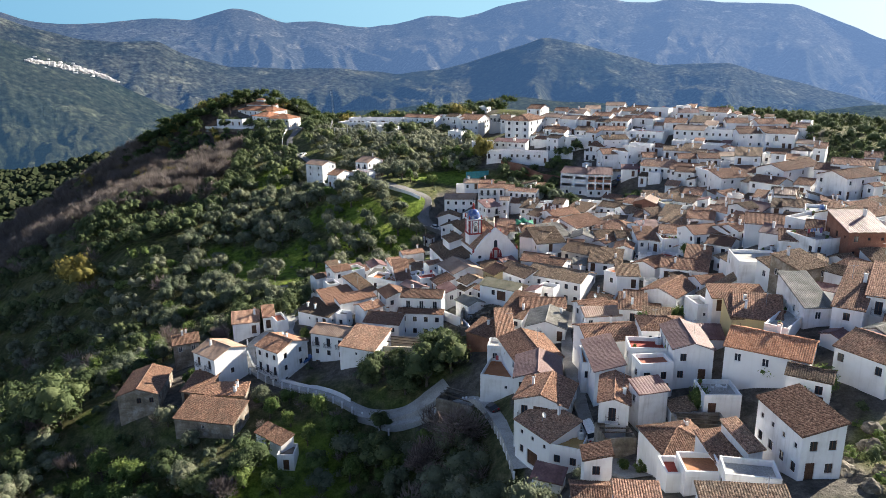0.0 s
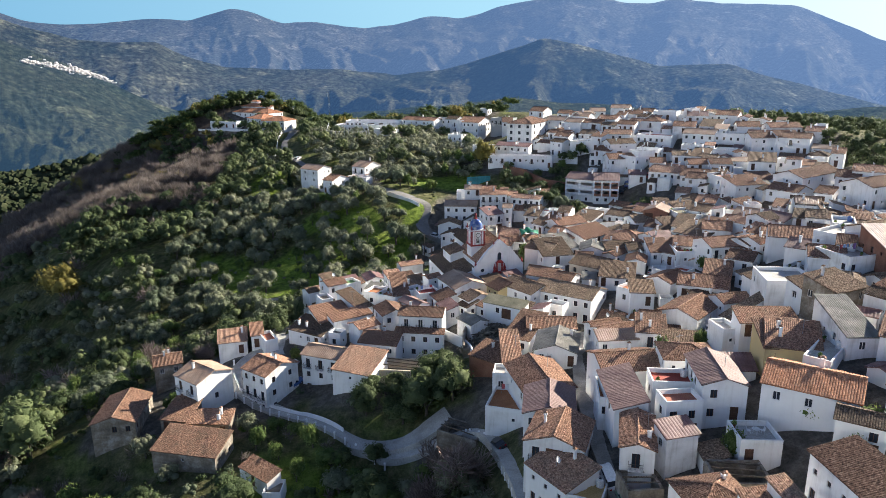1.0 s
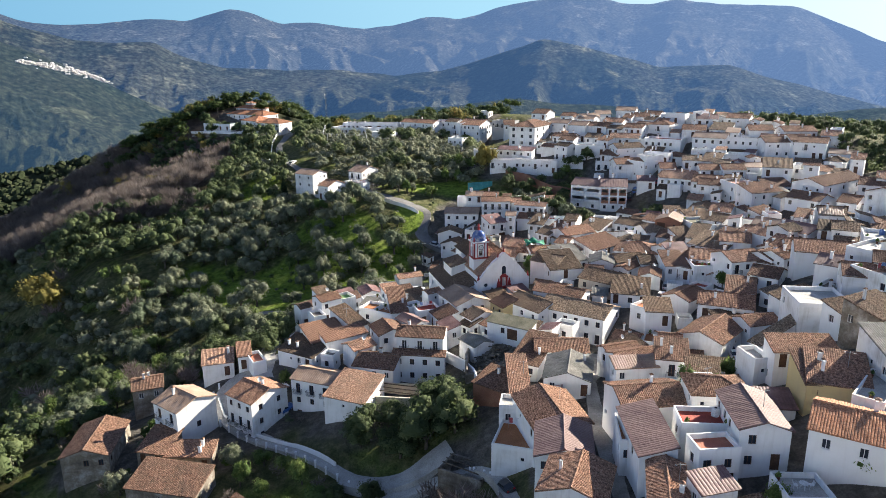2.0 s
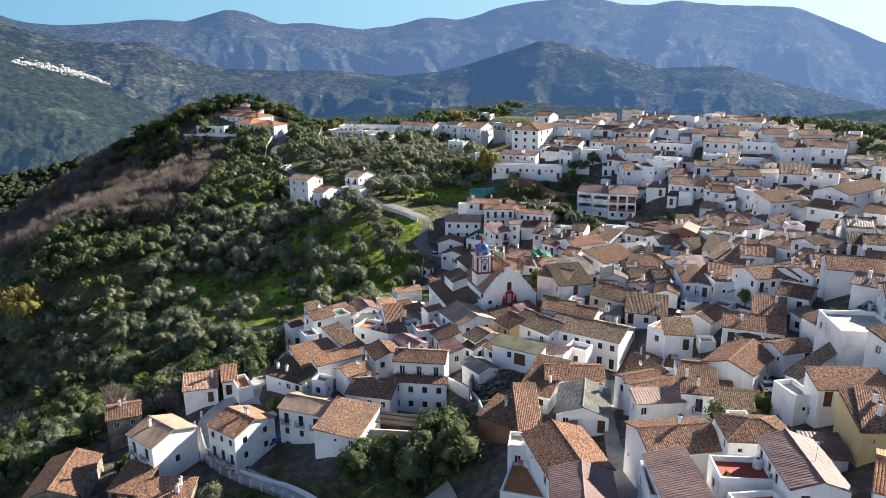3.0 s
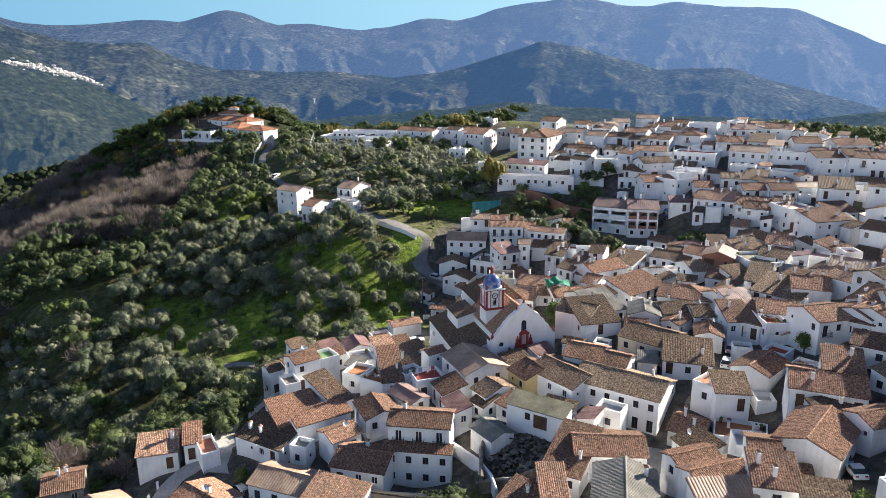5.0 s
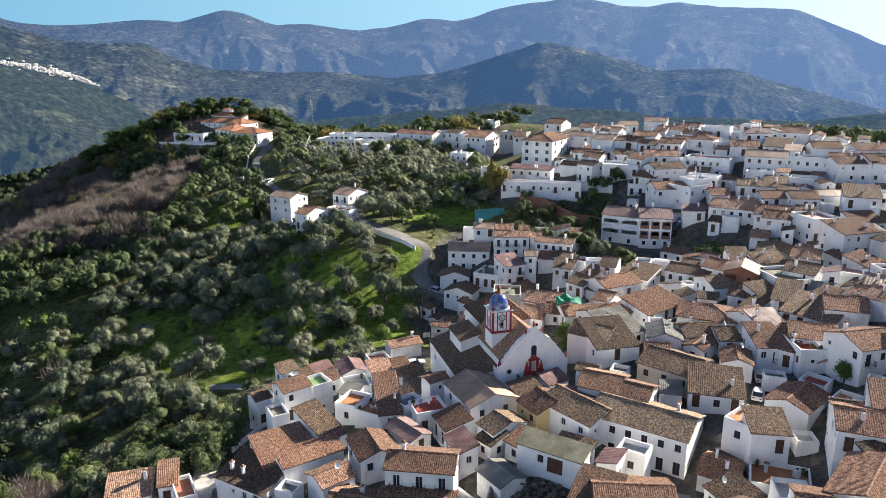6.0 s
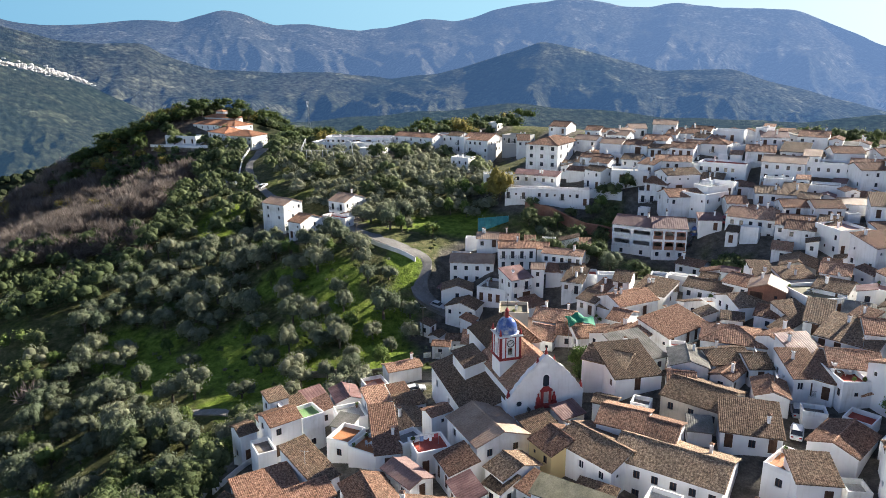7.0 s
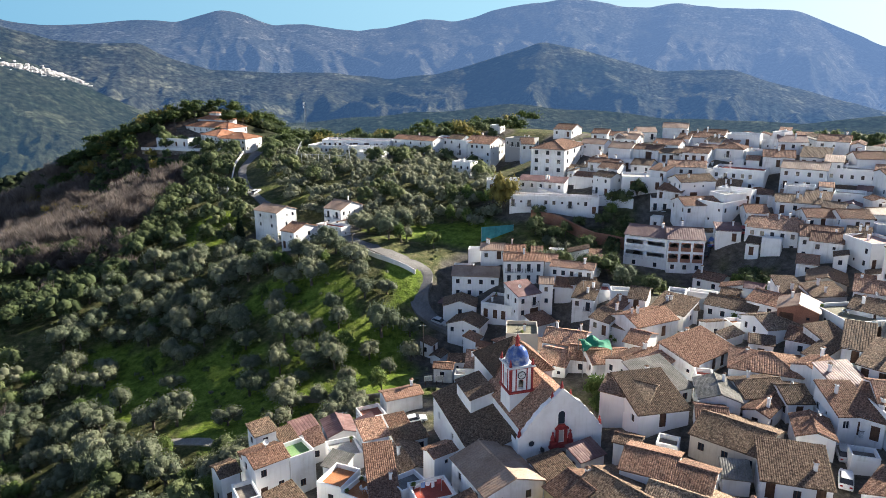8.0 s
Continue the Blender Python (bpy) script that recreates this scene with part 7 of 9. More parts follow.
            part("pilaster", g, RED_PAINT, shaft, "thin oxide-red strip")
    g = Shape()
    a, b = w / 2 - 0.45, w / 2 + 0.45
    facade(g, (x0, y0 + 0.02), (1, 0), (0, 1), w, 12.62, 16.05, [(a, b, 12.9, 14.3)], 0.5)
    facade(g, (x1 - 0.02, y0), (0, 1), (-1, 0), w, 12.62, 16.05, [(a, b, 12.9, 14.9)], 0.5)
    facade(g, (x1, y1 - 0.02), (-1, 0), (0, -1), w, 12.62, 16.05, [(a, b, 12.9, 14.9)], 0.5)
    facade(g, (x0 + 0.02, y1), (0, -1), (1, 0), w, 12.62, 16.05, [(a, b, 12.9, 14.9)], 0.5)
    belfry = part("belfry", g, WALL["white"], church, "white belfry with bell openings")
    g = Shape()
    g.lathe([(0.5, 13.1), (0.45, 13.3), (0.32, 13.7), (0.26, 14.05), (0.1, 14.2), (0.02, 14.25)], cx, cy, 12)
    part("bell", g, IRON, belfry, "dark bronze bell")
    g = Shape()
    g.box(x0 + 0.5, y0 + 0.55, 12.62, x1 - 0.5, y1 - 0.5, 12.7)
    part("bell_floor", g, IRON, belfry, "dark belfry floor")
    clock = Shape()
    for r, y in ((0.58, y0 - 0.04), (0.5, y0 - 0.06)):
        slab_y(clock, [(cx + r * math.cos(t * math.pi / 12), 15.05 + r * math.sin(t * math.pi / 12)) for t in range(24)], y, y0 + 0.02)
    face = part("clock", clock, FRAME_WHITE, belfry, "round white clock face")
    rim = Shape()
    for t in range(24):
        a, b = t * math.pi / 12, (t + 1) * math.pi / 12
        rim.tube((cx + 0.57 * math.cos(a), y0 - 0.07, 15.05 + 0.57 * math.sin(a)), (cx + 0.57 * math.cos(b), y0 - 0.07, 15.05 + 0.57 * math.sin(b)), 0.075, sides=5)
    part("clock_rim", rim, IRON, face, "black clock rim")
    for dx, dz in ((0.32, 0.22), (-0.26, -0.14)):
        g = Shape()
        g.tube((cx, y0 - 0.1, 15.05), (cx + dx, y0 - 0.1, 15.05 + dz), 0.035, sides=4)
        part("clock_pointer", g, IRON, face)
    dome_mat = two_scale("glazed_blue_dome", (0.035, 0.075, 0.26), (0.08, 0.13, 0.30), (0.42, 0.43, 0.45), 0.7, 3.0, 0.22)
    g = Shape()
    g.lathe([(1.75, 16.5), (1.75, 16.75), (1.72, 17.2), (1.6, 17.75), (1.35, 18.3), (0.95, 18.75), (0.5, 18.98), (0.3, 19.0)], cx, cy, 24)
    d = part("dome", g, dome_mat, church, "blue and white glazed tile dome", smooth=True)
    g = Shape()
    g.lathe([(0.42, 18.95), (0.42, 19.1), (0.3, 19.15), (0.3, 20.0), (0.42, 20.1), (0.2, 20.4), (0.03, 20.75)], cx, cy, 8)
    part("lantern", g, RED_PAINT, d, "red lantern on the dome")
    g = Shape()
    g.box(cx - 0.03, cy - 0.03, 20.7, cx + 0.03, cy + 0.03, 22.1), g.box(cx - 0.35, cy - 0.03, 21.5, cx + 0.35, cy + 0.03, 21.57)
    part("cross", g, IRON, d, "thin iron cross")
    for px in (x0 + 0.05, x1 - 0.05):
        for py in (y0 + 0.05, y1 - 0.05):
            pinnacle(church, px, py, 16.5, 0.7)
    tagged(church, "whitewashed parish church with red-trimmed bell tower and blue dome", "church")


build_church()

# ---- roads and walls ----
def ribbon(name, pts, width, mat, label, category, lift=0.18, kind="structure"):
    """A road laid on the land along a line of places."""
    dense = []
    for (x0, y0), (x1, y1) in zip(pts, pts[1:]):
        n = max(2, int(math.hypot(x1 - x0, y1 - y0) / 1.5))
        dense += [(x0 + (x1 - x0) * i / n, y0 + (y1 - y0) * i / n) for i in range(n)]
    dense.append(pts[-1])
    p = np.array(dense)
    for _ in range(6):
        p[1:-1] = (p[:-2] + 2 * p[1:-1] + p[2:]) / 4
    z = land(p[:, 0], p[:, 1])
    for _ in range(8):
        z[1:-1] = (z[:-2] + 2 * z[1:-1] + z[2:]) / 4
    t = np.gradient(p, axis=0)
    t /= np.linalg.norm(t, axis=1)[:, None]
    n = np.stack([-t[:, 1], t[:, 0]], 1)
    g = Shape()
    rows = []
    for i in range(len(p)):
        zz = z[i] + lift
        l, r = p[i] + n[i] * width / 2, p[i] - n[i] * width / 2
        rows.append([(*l, zz - 1.6), (*l, zz), (*p[i], zz + 0.05), (*r, zz), (*r, zz - 1.6)])
    g.v = [q for row in rows for q in row]
    g.f = grid_faces(len(rows), 5)
    ob = new(name, g.mesh(name, mat))
    tagged(ob, label, category, kind=kind)
    return p, z, n


def wall_along(name, pts, height, thick, mat, label, shift=0.0, drop=1.0, posts=0.0, post_mat=None):
    """A garden or road wall that follows the land; with posts, a balustrade of posts and a rail."""
    dense = []
    for (x0, y0), (x1, y1) in zip(pts, pts[1:]):
        n = max(1, int(math.hypot(x1 - x0, y1 - y0) / 2.0))
        dense += [(x0 + (x1 - x0) * i / n, y0 + (y1 - y0) * i / n) for i in range(n)]
    dense.append(pts[-1])
    p = np.array(dense)
    z = land(p[:, 0], p[:, 1])
    t = np.gradient(p, axis=0)
    t /= np.linalg.norm(t, axis=1)[:, None]
    n = np.stack([-t[:, 1], t[:, 0]], 1) * thick / 2
    thing = new(name)
    thing.location = (*p[0], z[0])
    off = np.array([p[0][0], p[0][1], z[0]])
    g = Shape()
    for i in range(len(p)):
        a, b = p[i] + n[i], p[i] - n[i]
        g.v += [(*(np.array([*a, z[i] - drop]) - off),), (*(np.array([*a, z[i] + height]) - off),), (*(np.array([*b, z[i] + height]) - off),), (*(np.array([*b, z[i] - drop]) - off),)]
    g.f = grid_faces(len(p), 4) + [(0, 1, 2, 3), tuple(4 * (len(p) - 1) + k for k in (3, 2, 1, 0))]
    part("wall", g, mat, thing)
    cop = Shape()
    for i in range(len(p) - 1):
        a, b = np.array([*p[i], z[i] + height]) - off, np.array([*p[i + 1], z[i + 1] + height]) - off
        cop.tube(a, b, thick * 0.62, sides=6)
    part("coping", cop, mat, thing)
    return tagged(thing, label, "wall")


ROAD = [(-118, 446), (-100, 442), (-86, 432), (-79.5, 390), (-80, 375.6), (-72, 351), (-62.4, 335), (-53.5, 322), (-42, 304), (-30.1, 287), (-22.8, 279.4), (-13, 271), (-6.2, 266.3), (-3.7, 264.2), (-6.1, 260.5), (-7.5, 256.8), (-6, 251.7), (0.1, 247.9), (7.8, 241.9), (16, 234), (24, 229)]
ribbon("road", ROAD, 4.6, ASPHALT, "grey asphalt lane winding down the hillside", "road")
PATH_TRACK = [(-70, 217), (-64, 216), (-57.5, 213.8), (-50, 212.5), (-44, 210.8), (-38, 207), (-30, 203)]
ribbon("track", PATH_TRACK, 2.6, CONCRETE, "pale concrete farm track below the olive grove", "road")
STREET = [(12.2, 90), (11, 100), (10, 108), (8.5, 115.5), (5, 119.8), (-2, 120.6), (-9.1, 120.7), (-13.9, 125.2), (-18.7, 128.6), (-26.7, 135), (-35.2, 140.6), (-43, 146.4), (-45.5, 151.3), (-44.6, 156.5), (-41.9, 159.8), (-33, 166)]
ribbon("street", STREET, 3.7, FLOOR["white"], "pale concrete street with a low parapet", "road")
RAMP = [(-17, 126.5), (-12.5, 124.6), (-8, 123.2), (-3, 123.4), (1, 125)]
ribbon("ramp", RAMP, 5.0, FLOOR["white"], "pale dusty concrete ramp beside the street", "road", lift=0.24)
ribbon("yard", [(-38.4, 174.8), (-39.2, 168.2), (-35.9, 161.4), (-36.9, 156.2)], 5.0, FLOOR["white"], "pale concrete yard between the lower houses", "road", lift=0.22)
MAIN_STREET = [(24, 74), (22.3, 84), (22.0, 96), (23.0, 108), (24.2, 120), (26.5, 134), (29.5, 147), (31, 152)]
ribbon("street_main", MAIN_STREET, 3.4, CONCRETE, "narrow grey village street between houses", "road")

wall_along("road_wall", [(-66, 325), (-58, 315), (-48, 301), (-39, 290.5)], 0.9, 0.35, WALL["white"], "low whitewashed wall along the lane")
wall_along("road_wall", [(-24, 274.5), (-14, 267), (-7.6, 262.8)], 1.0, 0.35, WALL["white"], "low whitewashed wall along the lane bend")
wall_along("road_wall", [(-80, 350), (-86.5, 388), (-88.5, 408), (-91, 428)], 1.0, 0.35, WALL["white"], "white roadside parapet below the hilltop school")
wall_along("retaining_wall", [(-143, 431), (-128, 424), (-112, 416), (-97, 408.5)], 2.4, 0.5, STONE, "dark stone retaining wall under the school yard")
wall_along("parapet_wall", [(-143, 430.4), (-128, 423.4), (-112, 415.4), (-97, 407.9)], 3.3, 0.3, WALL["white"], "white parapet over the school yard wall", drop=-2.2)
wall_along("brick_wall", [(26, 292), (34, 288), (42, 280), (50, 276)], 3.0, 0.5, WALL["brick"], "long red brick retaining wall below the hotel")
wall_along("garden_wall", [(0.1, 155), (2.2, 152.2), (4.3, 148.8), (5.9, 144.4), (6.4, 140.9)], 2.0, 0.4, WALL["white"], "curving whitewashed wall round an overgrown yard", drop=2.0)
wall_along("balustrade", [(-36.5, 173.5), (-35.1, 176.8), (-33.2, 180.7), (-31.1, 183.5)], 0.9, 0.25, WALL["white"], "white balustrade along a garden path", drop=2.0)
wall_along("garden_wall", [(-33, 223), (-24, 221), (-14, 217), (-7, 214)], 1.2, 0.5, STONE, "dry stone wall along the grove edge")
wall_along("garden_wall", [(30, 305), (38, 299), (48, 297), (56, 292)], 2.6, 0.5, WALL["white"], "tall whitewashed terrace wall below the hotel")


# ---- trees ----
LUMP = [(0, 0, 1)] + [(0.9 * math.cos(i * 1.2566), 0.9 * math.sin(i * 1.2566), 0.42) for i in range(5)] + [(math.cos(i * 1.2566 + 0.63), math.sin(i * 1.2566 + 0.63), -0.4) for i in range(5)]
LUMP_FACES = [(0, 1 + i, 1 + (i + 1) % 5) for i in range(5)] + [(1 + i, 6 + i, 1 + (i + 1) % 5) for i in range(5)] + [(1 + (i + 1) % 5, 6 + i, 6 + (i + 1) % 5) for i in range(5)]


def crown_mesh(name, mat, blobs, leaves_n, leaf, rnd, squash=1.0, twigs=False):
    """A crown of small leaf sprays round uneven inner clumps: blobs are (x, y, z, radius). Twigs: long thin sprays and no clumps."""
    verts, faces = [], []
    weights = [b[3] ** 2 for b in blobs]
    for b in rnd.choices(blobs, weights, k=leaves_n):
        u, th = rnd.uniform(-0.75, 1), rnd.uniform(0, 2 * math.pi)
        r = b[3] * (0.62 + 0.5 * rnd.random() ** 0.8)
        q = math.sqrt(1 - u * u)
        c = Vector((b[0] + r * q * math.cos(th), b[1] + r * q * math.sin(th), b[2] + r * u * squash))
        out = Vector((q * math.cos(th), q * math.sin(th), u + 0.3)).normalized()
        nrm = (out + Vector((rnd.gauss(0, 0.55), rnd.gauss(0, 0.55), rnd.gauss(0, 0.55)))).normalized()
        a = nrm.orthogonal().normalized()
        a.rotate(Matrix.Rotation(rnd.uniform(0, 6.3), 3, nrm))
        if twigs:
            a = (out + Vector((rnd.gauss(0, 0.4), rnd.gauss(0, 0.4), 0.5 + rnd.gauss(0, 0.3)))).normalized()
            nrm = a.orthogonal().normalized()
        d = nrm.cross(a)
        s, l = leaf * rnd.uniform(0.6, 1.25), leaf * rnd.uniform(0.9, 1.8)
        if twigs:
            s, l = s * 0.32, l * 1.7
        n = len(verts)
        verts += [tuple(c - a * l), tuple(c + d * s * 0.6 + nrm * s * 0.15), tuple(c + a * l), tuple(c - d * s * 0.6 + nrm * s * 0.15)]
        faces.append((n, n + 1, n + 2, n + 3))
    if not twigs:
        for b in blobs:
            n = len(verts)
            verts += [(b[0] + b[3] * 0.72 * p[0] * rnd.uniform(0.7, 1.2), b[1] + b[3] * 0.72 * p[1] * rnd.uniform(0.7, 1.2), b[2] + b[3] * 0.72 * squash * p[2] * rnd.uniform(0.7, 1.2)) for p in LUMP]
            faces += [tuple(n + i for i in q) for q in LUMP_FACES]
    me = bpy.data.meshes.new(name)
    me.from_pydata(verts, [], faces)
    me.materials.append(mat)
    me.shade_smooth()
    return me


LEAVES = {}


def tree(name, mat, h, r, label, seed, leaves_n=800, leaf=0.3, trunk=0.2, bare=0.35, clumps=11, flat=1.0, cone=False):
    rnd = random.Random(seed)
    blobs = []
    for i in range(clumps):
        if cone:
            t = (i + 0.5) / clumps
            blobs.append((rnd.gauss(0, 0.08), rnd.gauss(0, 0.08), h * (0.08 + 0.9 * t), r * (1.15 - t) * 0.9 + 0.1))
            continue
        a, q = rnd.uniform(0, 6.28), math.sqrt(rnd.random()) * r * 0.68
        z = h * (bare + (1 - bare) * (0.25 + 0.62 * rnd.random() * (1 - 0.5 * q / r)))
        blobs.append((q * math.cos(a), q * math.sin(a), z, r * rnd.uniform(0.34, 0.56)))
    root = new(name)
    g = Shape()
    fork = Vector((rnd.uniform(-0.2, 0.2), rnd.uniform(-0.2, 0.2), h * bare))
    g.tube((0, 0, -0.8), fork, trunk * 1.25, trunk * 0.85, 7)
    for b in blobs[:6]:
        mid = fork.lerp(Vector(b[:3]), 0.55) + Vector((rnd.uniform(-0.2, 0.2), rnd.uniform(-0.2, 0.2), -0.1))
        g.tube(fork, mid, trunk * 0.6, trunk * 0.38, 5)
        g.tube(mid, b[:3], trunk * 0.38, trunk * 0.12, 4)
    part("trunk", g, BARK, root)
    part("crown", crown_mesh("crown", mat, blobs, leaves_n, leaf, rnd, flat, mat == LEAF["bare"]), None, root)
    LEAVES[name] = leaves_n
    return tagged(root, label, "tree", "trees on the hillside")


KIND = {
    "olive": [tree("olive_tree", LEAF["olive"], 4.6, 2.7, "grey-green olive tree with an open rounded crown", 11 + i, 900, 0.15, 0.22, 0.28, 17) for i in range(4)],
    "oak": [tree("oak_tree", LEAF["oak"], 6.6, 3.3, "dark green oak with a dense crown", 31 + i, 850, 0.2, 0.22, 0.2, 20) for i in range(4)],
    "green": [tree("fruit_tree", LEAF["green"], 4.0, 2.2, "bright green fruit tree among the terraces", 51 + i, 800, 0.15, 0.15, 0.25, 11) for i in range(2)],
    "pine": [tree("pine_tree", LEAF["pine"], 9.5, 4.0, "umbrella pine with a broad flat crown", 61 + i, 900, 0.26, 0.25, 0.5, 16, 0.55) for i in range(2)],
    "yellow": [tree("chestnut_tree", LEAF["yellow"], 8.5, 4.6, "autumn chestnut with yellow-brown leaves", 71, 1300, 0.26, 0.3, 0.2, 18)],
    "bare": [tree("bare_tree", LEAF["bare"], 5.5, 2.5, "leafless grey-brown tree with fine twigs", 81 + i, 650, 0.3, 0.14, 0.3, 10) for i in range(2)],
    "cypress": [tree("cypress", LEAF["cypress"], 11.0, 1.3, "tall dark slender cypress beside the lane", 91, 900, 0.28, 0.2, 0.05, 14, 1.3, True)],
}
FIRST = {k: [True] * len(v) for k, v in KIND.items()}


def plant(kind, x, y, size, rnd, sink=0.2):
    i = rnd.randrange(len(KIND[kind]))
    m = pose(x, y, land_z(x, y) - sink, 0, 0, rnd.uniform(0, 360)) @ Matrix.Diagonal((size * rnd.uniform(0.9, 1.1), size * rnd.uniform(0.9, 1.1), size * rnd.uniform(0.85, 1.15), 1))
    if FIRST[kind][i]:
        FIRST[kind][i] = False
        KIND[kind][i].matrix_world = m
        return
    t = copy_thing(KIND[kind][i], m)


def road_gap(x, y):
    d = 1e9
    for line, half in ((ROAD, 3.2), (PATH_TRACK, 2.2), (STREET, 3.2), (MAIN_STREET, 2)):
        for (x0, y0), (x1, y1) in zip(line, line[1:]):
            t = max(0.0, min(1.0, ((x - x0) * (x1 - x0) + (y - y0) * (y1 - y0)) / ((x1 - x0) ** 2 + (y1 - y0) ** 2)))
            d = min(d, math.hypot(x - x0 - t * (x1 - x0), y - y0 - t * (y1 - y0)) - half)
    return d


CHURCH_BOX = dict(x=8.54 - 7 * 0.962, y=177.92 - 7 * 0.274, turn=15.9, w=21, d=28)


def clear_of_houses(x, y, gap):
    for s in SITES + [CHURCH_BOX]:
        a = radians(s["turn"])
        dx, dy = x - s["x"], y - s["y"]
        u, v = dx * math.cos(a) + dy * math.sin(a), -dx * math.sin(a) + dy * math.cos(a)
        if -gap < u < s["w"] + gap and -gap < v < s["d"] + gap:
            return False
    return True


def clearing(x, y):
    return min(math.hypot((x - cx) / ax, (y - cy) / ay) for cx, cy, ax, ay in CLEARINGS)


KINDS = ["olive", "oak", "green", "pine", "yellow", "bare"]


def joined(name, spots, label):
    """Woodland too far off or too dense to count: one mesh of all its crowns, thinned of leaves."""
    out, mats, faces, total = [], [], [], 0
    lump_faces = np.array(LUMP_FACES)
    for kind, x, y, size, turn, i in spots:
        src = next(c.data for c in KIND[kind][i].children if c.name.startswith("crown"))
        base = np.empty(len(src.vertices) * 3)
        src.vertices.foreach_get("co", base)
        n = 4 * LEAVES[KIND[kind][i].name.split(".")[0]]
        base, lumps = base[:3 * n].reshape(-1, 4, 3)[::6], base[3 * n:].reshape(-1, 11, 3)[::2].reshape(-1, 3)
        mid = base.mean(1, keepdims=True)
        base = (mid + (base - mid) * 1.55).reshape(-1, 3)
        c, s = math.cos(turn) * size, math.sin(turn) * size
        rot, to = np.array([[c, -s, 0], [s, c, 0], [0, 0, size]]).T, np.array([x, y, land_z(x, y) - 0.6 * size])
        k = KINDS.index(kind)
        out.append(base @ rot + to)
        faces += (np.arange(len(base)).reshape(-1, 4) + total).tolist()
        mats += [k] * (len(base) // 4)
        total += len(base)
        if len(lumps):
            out.append(lumps @ rot + to)
            faces += (lump_faces[None] + (np.arange(len(lumps) // 11) * 11)[:, None, None] + total).reshape(-1, 3).tolist()
            mats += [k] * (len(lumps) // 11 * 15)
            total += len(lumps)
    me = bpy.data.meshes.new(name)
    me.from_pydata(np.concatenate(out).tolist(), [], faces)
    me.shade_smooth()
    for k in KINDS:
        me.materials.append(LEAF[k])
    me.polygons.foreach_set("material_index", np.array(mats, np.int32))
    return tagged(new(name, me), label, "woodland", kind="stuff")


def wood(x0, x1, y0, y1, step, kinds, sizes, seed, keep=lambda x, y: True, thin=0.1, open_grass=1.0, join=""):
    """Trees on a jittered grid; kinds is a list of choices, clearings stay open."""
    rnd = random.Random(seed)
    spots = []
    nx, ny = int((x1 - x0) / step), int((y1 - y0) / step)
    for i in range(nx):
        for j in range(ny):
            x = x0 + (i + 0.5 * (j % 2) + rnd.uniform(0.05, 0.95)) * step
            y = y0 + (j + rnd.uniform(0.05, 0.95)) * step
            kind, size = rnd.choice(kinds), rnd.uniform(*sizes)
            if rnd.random() < thin or not keep(x, y) or road_gap(x, y) < (1.3 if y < 240 else 2.8) or not clear_of_houses(x, y, 1.8):
                continue
            if clearing(x, y) < open_grass and rnd.random() < 0.52:
                continue
            if join:
                spots.append((kind, x, y, size, rnd.uniform(0, 6.28), rnd.randrange(len(KIND[kind]))))
            else:
                plant(kind, x, y, size, rnd)
    if join:
        joined("woodland", spots, join)


OL, OA, GR, BA = ["olive"], ["oak"], ["green"], ["bare"]
wood(-98, 0, 196, 300, 5.5, OL * 9 + GR, (0.85, 1.25), 1, lambda x, y: x < 2 and (x < -16 or y > 212) and x > -98)
wood(-140, -94, 170, 256, 6.0, OA * 3 + OL * 6 + GR * 2 + BA, (0.85, 1.4), 2, thin=0.2, join="mixed olive and oak slope under the spur")
wood(-150, -90, 258, 314, 6.2, OA * 8 + OL + BA, (0.95, 1.5), 36, join="dark oaks at the foot of the leafless spur")
wood(-96, -14, 66, 192, 6.0, OL * 5 + OA * 3 + GR * 4 + BA * 2, (0.85, 1.4), 5, lambda x, y: x < -14 - max(0, y - 130) * 0.75 and x < 0 and not (-76 < x < -22 and 122 - 0.25 * (x + 76) < y < 150) and not (x > -34 and y > 104))
wood(-150, -96, 66, 192, 6.0, OL * 5 + OA * 3 + GR * 4 + BA * 2, (0.85, 1.4), 37, lambda x, y: x < -14 - max(0, y - 130) * 0.75 and x < 0 and not (-76 < x < -22 and 122 - 0.25 * (x + 76) < y < 150) and not (x > -34 and y > 104), join="scrubby olive and oak slope falling to the stream")
wood(-14, 9, 70, 120, 5.0, OL * 4 + OA + BA * 3 + GR, (1.0, 1.5), 6, lambda x, y: x < 7 and land_z(x, y) < 40)
wood(-20, 4, 121, 144, 4.2, OA, (0.85, 1.1), 7, lambda x, y: x < 2)
wood(-64, -22, 166, 207, 5.4, OA * 3 + GR + OL * 2, (0.8, 1.1), 13, lambda x, y: x < -30 - (y - 190) * 0.1 or y > 196)
wood(22, 52, 262, 296, 5.2, OA * 4 + OL * 2, (0.6, 0.9), 8, lambda x, y: y > 268)
wood(-260, -140, 150, 306, 6.6, OA * 3 + OL * 4 + GR + BA, (0.9, 1.5), 22, lambda x, y: land_z(x, y) > -25, thin=0.22, join="dense dark oak woods falling to the valley")
wood(-112, -66, 300, 440, 5.6, OA * 4 + OL * 2, (0.9, 1.4), 3, lambda x, y: x > -98 - 0.12 * (y - 306), join="thick mixed oak and olive wood by the lane")
wood(-66, 20, 292, 392, 5.2, OL * 7 + OA, (0.9, 1.25), 4, lambda x, y: y > 284 - 0.2 * x, join="close-set old olive grove between lane and village")
wood(-190, -84, 418, 500, 5.2, ["pine"] * 5 + OA * 4 + ["yellow"], (0.9, 1.25), 9, lambda x, y: y > 454 or x < -143, join="pines and oaks on the hilltop")
